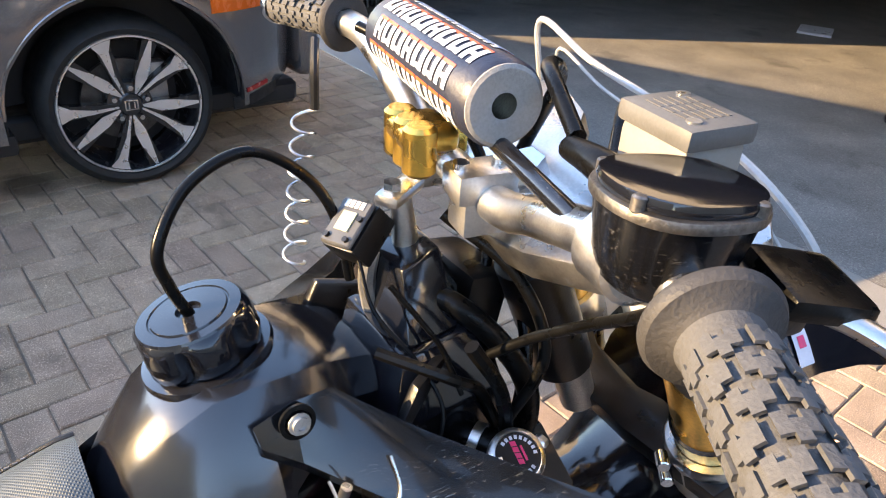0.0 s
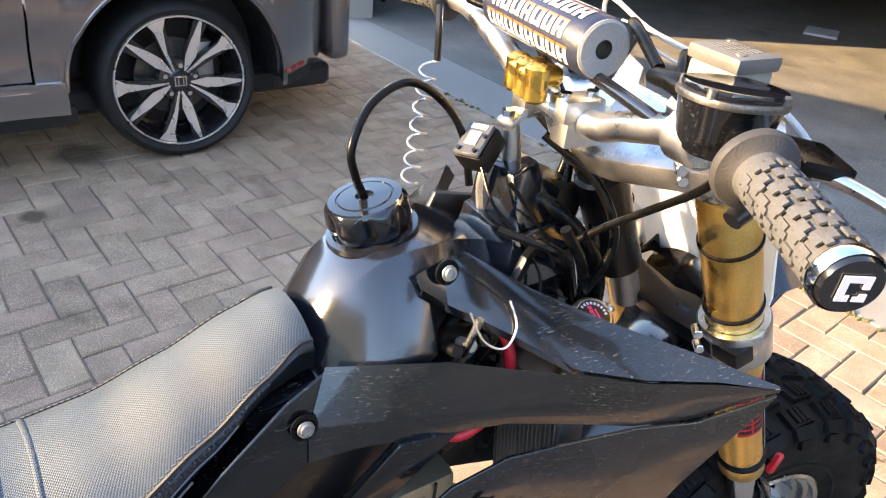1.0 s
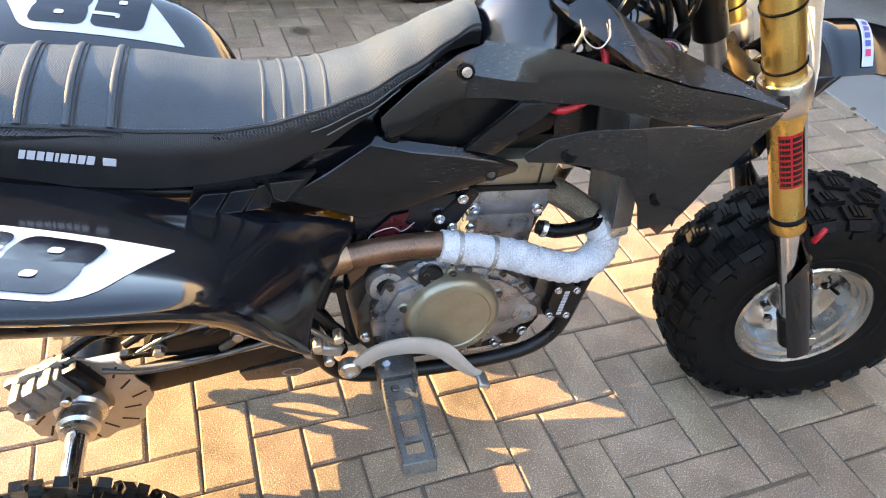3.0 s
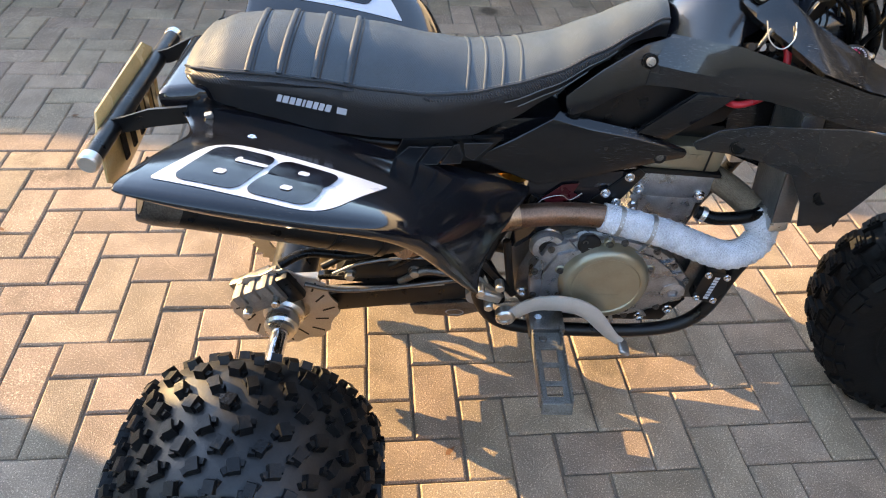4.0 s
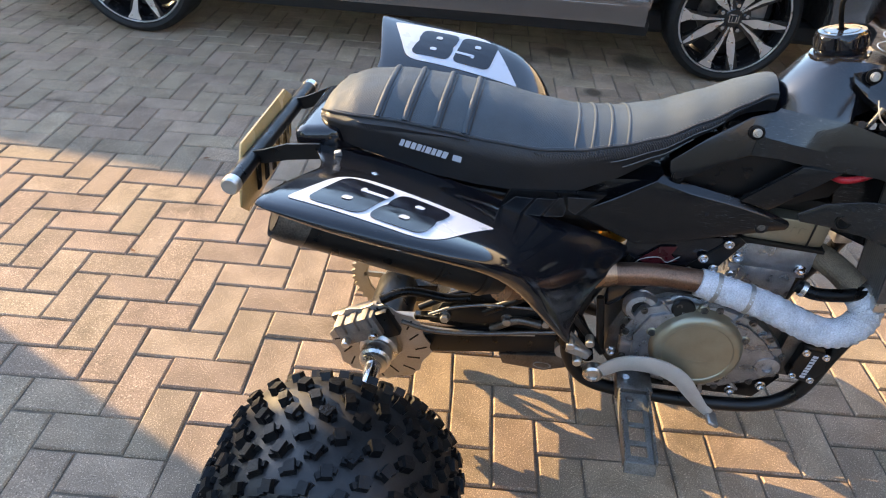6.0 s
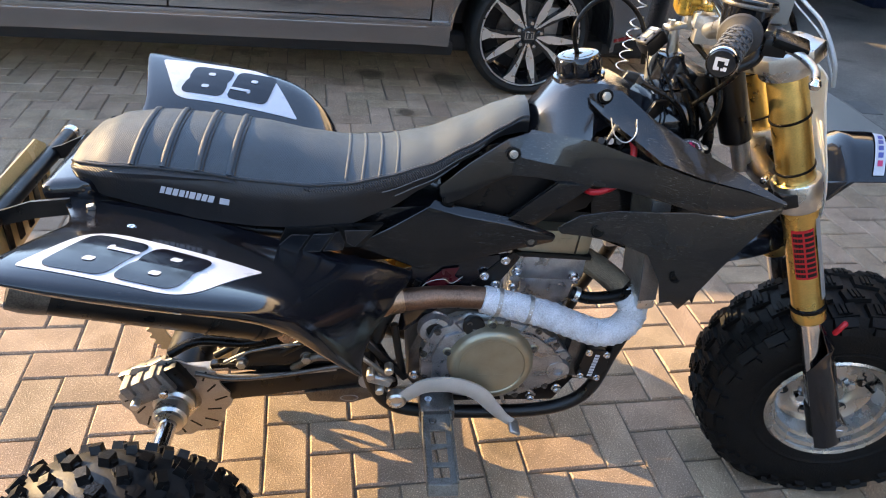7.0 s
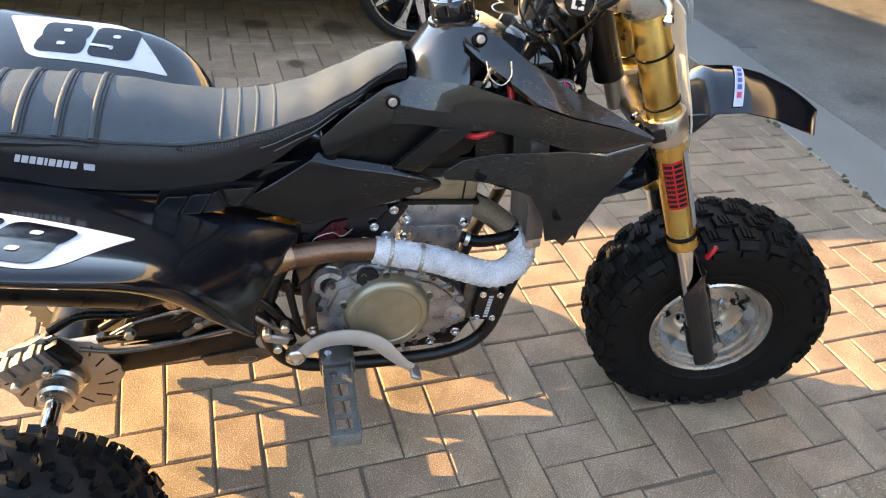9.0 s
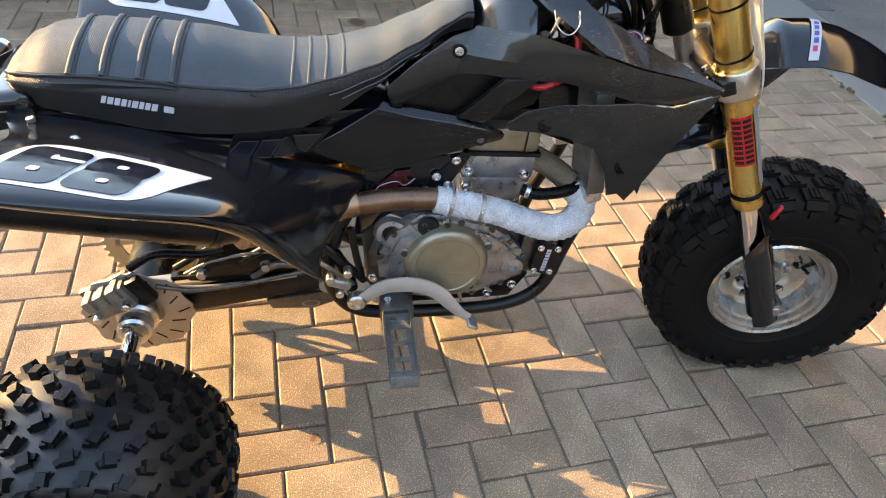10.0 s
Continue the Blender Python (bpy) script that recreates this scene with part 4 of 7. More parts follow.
# triple clamps, stem, bars ------------------------------------------------
def clamp(dz, thick, name, mat, reach):
    ob = new(name)
    ob.parent = trike
    c = fork_at(dz, 0.0, -0.035)
    turn = (0, 22.5, -9)
    bm = B()
    pts = [(-0.035, -0.06), (0.0, -0.160), (0.040, -0.160), (0.056, -0.130), (0.045, -0.06), (0.030, -0.035), (0.030, 0.035), (0.045, 0.06), (0.056, 0.130), (0.040, 0.160), (0.0, 0.160), (-0.035, 0.06), (-0.045, 0)]
    mm = Matrix.Translation(c) @ FRONT.to_3x3().to_4x4() @ pose(0, 0, 0, 0, -22.5, 0)
    plate(bm, [mm @ Vector((x * reach, y, -thick / 2)) for x, y in pts], mm.to_3x3() @ Vector((0, 0, 1)), min(thick, 0.026), 0.003)
    part("bridge", bm, mat if dz > 0.6 else BLACK, ob)
    for s in (-1, 1):
        a, b = fork_at(dz - thick * 0.55, s * 0.120), fork_at(dz + thick * 0.55, s * 0.120)
        part("collar", lathe(B(), [(0.0312, 0), (0.038, 0), (0.040, 0.003), (0.040, thick), (0.038, thick + 0.003), (0.0312, thick + 0.003)], axis_pose(a, b), 28, True), mat, ob)
        for k in (-0.22, 0.22):
            p0 = fork_at(dz + thick * k, s * 0.114, -0.050)
            part("pinch_bolt", cyl(B(), p0, p0 + (FRONT.to_3x3() @ Vector((-0.008, -0.014, 0))), 0.0058, seg=12, bev=0.001), CHROME, ob)
    return ob


clamp(0.535, 0.052, "lower_clamp", ALU, 0.6)
clamp(0.748, 0.026, "upper_clamp", ALU, 1.6)
part("steering_stem", cyl(B(), fork_at(0.51, 0, -0.068), fork_at(0.765, 0, -0.062), 0.018, seg=20), ALU_DULL, trike)
part("head_tube", cyl(B(), fork_at(0.565, 0, -0.072), fork_at(0.695, 0, -0.072), 0.029, seg=24, bev=0.004), BLACK, trike)
part("stem_nut", cyl(B(), fork_at(0.763, 0, -0.055), fork_at(0.778, 0, -0.055), 0.020, seg=6), CHROME, trike)


def bar_at(fw_, lat, z):
    """A point on the bars: ahead of, beside and over the middle of the bar clamps."""
    q = FRONT.to_3x3() @ Vector((fw_, lat, 0))
    return Vector((0.720, -0.010, z)) + q


bar = new("handlebar")
bar.parent = trike
right_end, right_in = bar_at(-0.058, -0.388, 1.100), bar_at(-0.010, -0.264, 1.106)
left_end, left_in = bar_at(-0.058, 0.388, 1.100), bar_at(-0.010, 0.264, 1.106)
part("bar_tube", tube(B(), [right_end, right_in, bar_at(-0.004, -0.190, 1.100), bar_at(0, -0.115, 1.076), bar_at(0, -0.060, 1.058), bar_at(0, 0.060, 1.058), bar_at(0, 0.115, 1.076),
                            bar_at(-0.004, 0.190, 1.100), left_in, left_end], 0.0135, 16, 8), ALU, bar, "silver aluminium handlebar")
pad0, pad1 = bar_at(-0.006, -0.070, 1.131), bar_at(-0.006, 0.125, 1.131)
mp = axis_pose(pad0, pad1)
PL = (pad1 - pad0).length
pad = part("bar_pad", lathe(B(), [(0.026, 0.0), (0.0285, 0.004), (0.0285, PL - 0.004), (0.026, PL)], mp, 40), NAVY, bar, "navy bar pad with pale and orange print")
for h, n in ((0.0, -1), (PL, 1)):
    part("pad_end", lathe(B(), [(0.0085, h), (0.024, h + 0.002 * n), (0.0265, h + 0.0005 * n), (0.0265, h - 0.003 * n)], mp, 40), PADEND, pad, "grey foam end")
part("crossbar", cyl(B(), bar_at(-0.006, -0.160, 1.098), bar_at(-0.006, 0.175, 1.124), 0.0062, seg=14), GLOSS, bar)
# plain block shapes in place of the printed name, in three rows round the pad
bm_o, bm_w = B(), B()
q = mp.to_3x3().inverted() @ Vector((-0.42, -0.30, 0.85))
pad_face = math.degrees(math.atan2(q.y, q.x))
for row, a0 in enumerate((-108, -63, -18, 27, 72)):
    h = 0.016 + 0.011 * (row % 2)
    a0 += pad_face
    for i, w in enumerate((0.017, 0.016, 0.019, 0.016, 0.019, 0.018, 0.015, 0.017)):
        if h + w > PL - 0.010:
            break
        wrapped(bm_o, mp, 0.0287, a0 + 33, a0 + 38, h, h + w + 0.001, 0.0003, 6)
        for k0, k1 in ((0.0, 0.34), (0.66, 1.0)):
            wrapped(bm_w, mp, 0.0291, a0 + 3, a0 + 33, h + w * k0, h + w * k1, 0.0003, 6)
        wrapped(bm_w, mp, 0.0290, a0 + (4 if i % 3 else 14), a0 + (11 if i % 3 else 21), h + w * 0.30, h + w * 0.70, 0.0003, 3)
        h += w + 0.0035
part("print_outline", bm_o, ORANGE, pad)
part("print", bm_w, WHITE, pad)
for lat in (-0.042, 0.042):
    c = bar_at(0, lat, 1.048)
    riser = part("bar_clamp", box(B(), c, (0.042, 0.030, 0.034), (0, 0, -12), bev=0.004, seg=2), ALU, bar)
    top = part("clamp_cap", box(B(), bar_at(-0.004, lat, 1.068), (0.046, 0.033, 0.024), (0, 0, -12), bev=0.006, seg=2), GOLD_BRIGHT if lat > 0 else ALU, riser)
    for k in (-0.015, 0.015):
        part("clamp_bolt", cyl(B(), bar_at(k - 0.004, lat, 1.078), bar_at(k - 0.004, lat, 1.084), 0.006, seg=12), CHROME, top)
# gold block beneath the pad, with rounded lobes
gb = part("damper_mount", box(B(), bar_at(-0.034, -0.006, 1.094), (0.040, 0.050, 0.018), (0, 0, -12), bev=0.008, seg=3), GOLD_BRIGHT, bar, "bright gold clamp block")
for k in (-0.018, 0.0, 0.020):
    part("lobe", cyl(B(), bar_at(-0.042, -0.006 + k, 1.070), bar_at(-0.042, -0.006 + k, 1.106), 0.012, seg=16, bev=0.003), GOLD_BRIGHT, gb)
# small pivot bracket with a post
part("post", tube(B(), [(0.690, 0.010, 0.945), (0.686, 0.010, 1.00), (0.682, 0.011, 1.038)], 0.0095, 12, 4, ends=(0.013, 0.008)), ALU, bar)
pb = part("pivot_bracket", box(B(), (0.681, 0.010, 1.041), (0.046, 0.020, 0.010), (0, 0, 30), bev=0.004, seg=2), ALU, bar)
part("pivot_bolt", cyl(B(), (0.671, 0.005, 1.043), (0.671, 0.005, 1.053), 0.007, seg=6), CHROME, pb)


def grip(end, inner, name_mark):
    d = (end - inner).normalized()
    m = axis_pose(inner, end)
    L = (end - inner).length
    ob = part("grip", lathe(B(), [(0.014, 0.010), (0.0195, 0.012), (0.0185, 0.016), (0.0175, 0.020), (0.0165, L * 0.5), (0.0172, L - 0.012), (0.0172, L - 0.004)], m, 36), GRIP, bar, "grey waffle-pattern rubber grip")
    part("flange", lathe(B(), [(0.014, 0), (0.027, 0.0), (0.0295, 0.003), (0.0298, 0.006), (0.028, 0.010), (0.021, 0.013), (0.0185, 0.016)], m, 40), GRIP_DARK, ob, "dark rubber flange")
    bm = B()
    for i in range(7):
        h = 0.026 + i * (L - 0.046) / 6.4
        for j in range(7):
            a = 360 * (j + 0.5 * (i % 2)) / 7
            for k in range(3):
                # a stepped chevron block
                up = (0.0, 0.0034, 0.0)[k]
                wrapped(bm, m, 0.0184, a + 13 * k, a + 13 * k + 14, h + up, h + up + 0.0088, 0.0018, 2)
    part("tread", bm, GRIP, ob)
    cap = part("end_cap", lathe(B(), [(0.0178, L - 0.012), (0.0185, L - 0.010), (0.0185, L - 0.002), (0.0165, L + 0.002), (0, L + 0.003)], m, 28), GLOSS, ob, "black bar-end plug with a white mark")
    part("cap_ring", lathe(B(), [(0.0188, L - 0.011), (0.0198, L - 0.009), (0.0198, L - 0.003), (0.0188, L - 0.001)], m, 28, True), CHROME, cap)
    mm = m @ pose(0, 0, L + 0.0032)
    bm = B()
    for q in (((-0.008, -0.008), (-0.001, -0.008), (-0.001, -0.004), (-0.004, -0.004), (-0.004, 0.004), (0.004, 0.004), (0.004, 0.0), (0.008, 0.0), (0.008, 0.008), (-0.008, 0.008)),
              ((0.001, -0.008), (0.008, -0.008), (0.008, -0.003), (0.004, -0.003), (0.004, -0.005), (0.001, -0.005))):
        plate(bm, [mm @ Vector((x, y, 0)) for x, y in q], mm.to_3x3() @ Vector((0, 0, 1)), 0.0008)
    part("cap_mark", bm, WHITE, cap)
    return ob


grip(right_end, right_in, True)
grip(left_end, left_in, False)

# thumb throttle housing, master cylinder and lever on the right bar
tc = new("throttle_housing")
tc.parent = trike
thm = pose(0.677, -0.222, 1.125, -4, 4, -20) @ Matrix.Scale(0.86, 4)
bm = B()
outline = []
for i in range(48):
    a = 2 * math.pi * i / 48
    c_, s_ = math.cos(a), math.sin(a)
    outline.append((math.copysign(abs(c_) ** 0.80, c_) * (0.046 if c_ > 0 else 0.040), math.copysign(abs(s_) ** 0.86, s_) * 0.041))
grid(bm, [[thm @ Vector((x * k, y * k, z)) for x, y in outline] for k, z in ((0.10, -0.034), (0.70, -0.034), (0.80, -0.030), (0.86, -0.018), (0.95, 0.006), (0.98, 0.012), (0.5, 0.013))], True)
part("case", bm, SATIN, tc, "black throttle case")
bm = B()
plate(bm, [thm @ Vector((x * 1.04, y * 1.04, 0.011)) for x, y in outline], thm.to_3x3() @ Vector((0, 0, 1)), 0.006, 0.002)
part("gasket_rim", bm, STEEL, tc, "worn metal cover rim")
bm = B()
plate(bm, [thm @ Vector((x * 0.97, y * 0.97, 0.0175)) for x, y in outline], thm.to_3x3() @ Vector((0, 0, 1)), 0.007, 0.003)
lid = part("lid", bm, GLOSS, tc, "black throttle lid with a white warning outline")
bm = B()
for q in ([(0.018, -0.024), (0.036, -0.016), (0.037, -0.0145), (0.018, -0.0225)], [(0.018, -0.024), (0.0195, -0.024), (0.0195, 0.020), (0.018, 0.020)], [(0.018, 0.020), (0.0195, 0.020), (0.030, 0.028), (0.029, 0.029)]):
    plate(bm, [thm @ Vector((x, y, 0.0248)) for x, y in q], thm.to_3x3() @ Vector((0, 0, 1)), 0.0005)
for i in range(3):
    plate(bm, [thm @ Vector((x, y, 0.0248)) for x, y in ((0.0225 + i * 0.004, -0.018), (0.0245 + i * 0.004, -0.018), (0.0245 + i * 0.004, 0.012), (0.0225 + i * 0.004, 0.012))], thm.to_3x3() @ Vector((0, 0, 1)), 0.0005)
part("lid_print", bm, LIDGREY, lid)
for q in ((-0.034, -0.022), (0.026, -0.034), (-0.026, 0.030), (0.034, 0.026)):
    part("lid_screw", cyl(B(), thm @ Vector((*q, 0.016)), thm @ Vector((*q, 0.0252)), 0.0036, seg=12, bev=0.001), STEEL, lid)
part("bar_collar", cyl(B(), bar_at(-0.006, -0.218, 1.103), bar_at(-0.003, -0.185, 1.099), 0.022, seg=20, bev=0.003), ALU, tc)
part("boot", tube(B(), [(0.690, -0.190, 1.122), (0.692, -0.165, 1.128), (0.700, -0.135, 1.125)], 0.009, 12, 5, ends=(0.012, 0.007)), RUBBER, tc)
part("thumb_lever", tube(B(), [(0.700, -0.245, 1.090), (0.690, -0.258, 1.070), (0.668, -0.258, 1.056)], 0.009, 10, 5, ends=(0.011, 0.008)), BLACK, tc)

mc = new("brake_master")
mc.parent = trike
rm = pose(0.739, -0.177, 1.124, 0, 0, -10) @ Matrix.Scale(0.93, 4)
bm = box(B(), (0, 0, 0), (0.044, 0.056, 0.040), bev=0.005, seg=2)
bmesh.ops.transform(bm, matrix=rm, verts=bm.verts[:])
part("reservoir", bm, CREAM, mc, "cream translucent fluid reservoir")
bm = box(B(), (0, 0, 0.0262), (0.050, 0.062, 0.014), bev=0.005, seg=2)
bmesh.ops.transform(bm, matrix=rm, verts=bm.verts[:])
rl = part("reservoir_lid", bm, LIDGREY, mc, "grey reservoir lid with fine print")
bm = B()
for i in range(6):
    bars(bm, rm @ pose(-0.014 + i * 0.0055, 0, 0.0333, 0, 0, 90), (0.012, 0.008, 0.013), 0.0022, 0.002, 0.0004)
part("lid_print", bm, LIDGREY, rl)
for k in (-0.020, 0.020):
    part("lid_screw", cyl(B(), rm @ Vector((k * 0.7, k, 0.033)), rm @ Vector((k * 0.7, k, 0.0345)), 0.0040, seg=12), BOLT, rl)
part("cylinder_body", cyl(B(), (0.740, -0.225, 1.086), (0.748, -0.130, 1.092), 0.016, seg=18, bev=0.003), ALU_DULL, mc)
part("lever_perch", box(B(), (0.715, -0.250, 1.090), (0.034, 0.050, 0.026), (0, 0, -18), bev=0.007, seg=2), BLACK, mc)
part("perch_cover", box(B(), (0.730, -0.268, 1.098), (0.050, 0.046, 0.014), (6, 12, -24), bev=0.006, seg=2), RUBBER, mc, "black rubber lever cover")
part("brake_lever", tube(B(), [(0.718, -0.262, 1.094), (0.735, -0.295, 1.088), (0.731, -0.340, 1.083), (0.709, -0.382, 1.080)], 0.0065, 12, 6, ends=(0.0085, 0.0055), flat=0.75), ALU, mc, "bare aluminium brake lever")
part("lever_ball", lathe(B(), [(0, -0.008), (0.005, -0.0065), (0.008, 0), (0.005, 0.0065), (0, 0.008)], pose(0.707, -0.386, 1.080), 14), ALU, mc)

# front number plate, seen from behind, and the cables around the head
bm = B()
grid(bm, [[fork_at(dz, k * w if k < 0 else k * 0.210, 0.060 - (0.008 * abs(k) ** 5 if k < 0 else 0.040 * k * k)) for k in (j / 8 for j in range(-8, 9))]
          for dz, w in ((0.440, 0.050), (0.485, 0.085), (0.530, 0.112), (0.575, 0.126), (0.640, 0.132), (0.700, 0.142), (0.745, 0.160))])
fnp = part("front_number_plate", thicken(bm, 0.003), PLATE, trike, "cream plastic front number plate with an open upper rim", sharp=60)
for off in (0.0, 0.022):
    part("plate_rim", tube(B(), [fork_at(0.735, -0.170, 0.055), fork_at(0.775 - off, -0.168 + off, 0.060), fork_at(0.808 - off, -0.10 + off * 0.5, 0.068), fork_at(0.815 - off, 0.0, 0.074), fork_at(0.822 - off, 0.09 - off * 0.5, 0.076), fork_at(0.842 - off, 0.160 - off, 0.074),
                                 fork_at(0.800 - off, 0.166 - off, 0.062), fork_at(0.735, 0.170, 0.055)], 0.0030 if off == 0 else 0.0016, 8, 6), RIMGREY, fnp)
for pts, r_ in (([(0.705, -0.135, 1.13), (0.735, -0.075, 1.150), (0.790, -0.03, 1.120), (0.800, 0.02, 1.03), (0.770, 0.02, 0.94)], 0.0055),
                ([(0.745, -0.13, 1.105), (0.80, -0.09, 1.12), (0.86, -0.08, 1.04), (0.90, -0.12, 0.90), (0.955, -0.13, 0.70), (1.03, -0.145, 0.52)], 0.0048),
                ([(0.700, -0.222, 1.070), (0.712, -0.195, 1.040), (0.722, -0.150, 1.000), (0.718, -0.10, 0.955), (0.70, -0.05, 0.90)], 0.0042),
                ([(0.740, 0.18, 1.12), (0.765, 0.10, 1.10), (0.775, 0.02, 1.02), (0.745, -0.02, 0.94)], 0.005),
                ([(0.640, -0.045, 1.000), (0.655, -0.060, 0.975), (0.668, -0.072, 0.950), (0.676, -0.088, 0.915)], 0.0022),
                ([(0.700, -0.02, 1.03), (0.735, -0.07, 0.99), (0.745, -0.10, 0.93), (0.72, -0.09, 0.86)], 0.005),
                ([(0.760, 0.06, 1.02), (0.78, 0.00, 0.97), (0.765, -0.06, 0.90), (0.74, -0.08, 0.82)], 0.006)):
    part("cable", tube(B(), pts, r_, 10, 8), RUBBER, trike, "black rubber cable")


# hour meter, vent hose, lanyard ---------------------------------------------
hm = new("hour_meter")
hm.parent = trike
mm = pose(0.644, 0.017, 1.017, -10, -38, 22)
bm = box(B(), (0, 0, -0.010), (0.042, 0.034, 0.026), bev=0.004, seg=2)
bmesh.ops.transform(bm, matrix=mm, verts=bm.verts[:])
part("case", bm, BLACK, hm)
bm = box(B(), (0, 0, 0.0055), (0.040, 0.032, 0.005), bev=0.002)
bmesh.ops.transform(bm, matrix=mm, verts=bm.verts[:])
fp = part("face_plate", bm, material("dark_grey_meter_face", (0.055, 0.056, 0.058), 0.4, var=0.1, bump=0.05), hm, "dark grey face plate")
bm = box(B(), (0, 0.0, 0.0085), (0.016, 0.014, 0.0014))
bmesh.ops.transform(bm, matrix=mm, verts=bm.verts[:])
part("display", bm, LCD, fp)
part("face_print", bars(B(), mm @ pose(0.0145, 0, 0.0082, 0, 0, 90), (0.004, 0.004, 0.004, 0.004), 0.006, 0.0012), WHITE, fp)
for q in ((-0.014, -0.010), (-0.014, 0.010), (0.004, -0.0125)):
    part("button", cyl(B(), mm @ Vector((*q, 0.008)), mm @ Vector((*q, 0.0105)), 0.0024, seg=10), BLACK, fp)
part("bracket", tube(B(), [(0.656, 0.010, 0.995), (0.652, 0.010, 0.970), (0.655, 0.008, 0.940)], 0.007, 8, 4), ALU_DULL, hm)
part("pickup_wire", tube(B(), [(0.640, 0.000, 0.998), (0.636, -0.030, 0.970), (0.655, -0.060, 0.935), (0.662, -0.085, 0.905), (0.646, -0.100, 0.870)], 0.0017, 8, 8), RUBBER, hm)

lan = new("lanyard_cord")
lan.parent = trike
pts = []
for i in range(7 * 14 + 1):
    a = 2 * math.pi * i / 14
    k = i / (7 * 14)
    pts.append((0.668 - 0.018 * k + 0.0105 * math.cos(a), 0.145 + 0.004 * k + 0.0105 * math.sin(a), 1.062 - 0.152 * k))
part("coil", tube(B(), pts, 0.0013, 6, 1), ALU, lan, "clear coiled lanyard cord")
part("cord", tube(B(), [(0.690, 0.165, 1.118), (0.682, 0.152, 1.095), (0.678, 0.146, 1.062)], 0.004, 8, 4), BLACK, lan)

# fuel tank ------------------------------------------------------------------
tank = new("fuel_tank")
tank.parent = trike
tank.matrix_basis = pose(-0.006, 0.012, -0.003)
stations = [  # x, half width of the top, top z, shoulder half width and z, lower half width and z
    (0.440, 0.018, 0.862, 0.032, 0.852, 0.054, 0.828),
    (0.447, 0.024, 0.880, 0.042, 0.866, 0.068, 0.836),
    (0.462, 0.030, 0.897, 0.052, 0.880, 0.082, 0.846),
    (0.487, 0.039, 0.926, 0.064, 0.903, 0.097, 0.852),
    (0.520, 0.046, 0.948, 0.070, 0.922, 0.104, 0.854),
    (0.548, 0.047, 0.950, 0.070, 0.925, 0.098, 0.858),
    (0.560, 0.047, 0.950, 0.068, 0.926, 0.078, 0.870),
    (0.600, 0.044, 0.946, 0.064, 0.924, 0.052, 0.880),
    (0.640, 0.036, 0.930, 0.054, 0.908, 0.042, 0.878),
    (0.648, 0.032, 0.922, 0.050, 0.902, 0.040, 0.876)]
bm = B()
rows = [[(x, -lw, lz), (x, -sw, sz), (x, -tw, tz), (x, 0, tz + 0.004), (x, tw, tz), (x, sw, sz), (x, lw, lz)] for x, tw, tz, sw, sz, lw, lz in stations]
vs = grid(bm, rows)
for end in (vs[0], vs[-1]):
    bm.faces.new(end)
rim_edges = [e for e in bm.edges if len(e.link_faces) == 2 and e.calc_face_angle(0) > 0.30]
bmesh.ops.bevel(bm, geom=rim_edges, offset=0.008, segments=3, profile=0.5, affect="EDGES", clamp_overlap=True)
part("tank_shell", bm, TANK, tank, "black moulded plastic tank", sharp=30)
cm = pose(0.536, 0.012, 0.948, -4, -12, 0)
cap = new("fuel_cap")
cap.parent = tank
bm = B()
seg = 60
levels = [(0.000, 0.034, 0.0), (0.004, 0.041, 0.0035), (0.014, 0.043, 0.0050), (0.026, 0.042, 0.0040), (0.031, 0.040, 0.0008), (0.034, 0.037, 0.0)]
rows = []
for h, rr, dent in levels:
    rows.append([cm @ Vector(((rr - dent * (1 - abs(math.sin(3 * a)) ** 0.6) * 2.0) * math.cos(a), (rr - dent * (1 - abs(math.sin(3 * a)) ** 0.6) * 2.0) * math.sin(a), h)) for a in (2 * math.pi * i / seg for i in range(seg))])
grid(bm, rows, True)
part("cap_body", bm, GLOSS, cap, "black lobed cap body", sharp=50)
part("cap_top", lathe(B(), [(0.0372, 0.0335), (0.036, 0.0358), (0.0285, 0.0362), (0.0278, 0.0352), (0.0268, 0.0352), (0.026, 0.0366), (0.009, 0.0372), (0.008, 0.034), (0.0, 0.034)], cm, 48), GLOSS, cap)
part("neck_ring", lathe(B(), [(0.044, -0.006), (0.047, -0.004), (0.046, 0.001), (0.040, 0.002)], cm, 40), TANK, cap)
hose = [cm @ Vector((0, 0, 0.030)), cm @ Vector((-0.004, 0, 0.060)), (0.517, 0.018, 1.035), (0.545, 0.032, 1.068), (0.590, 0.040, 1.080), (0.628, 0.034, 1.055), (0.645, 0.020, 1.020), (0.650, 0.010, 0.970)]
part("vent_hose", tube(B(), hose, 0.0042, 12, 10), RUBBER, cap, "black vent hose looping from the cap")

# seat -----------------------------------------------------------------------
seat = new("seat")
seat.parent = trike
seat.matrix_basis = pose(0.0, 0.010, 0.0)
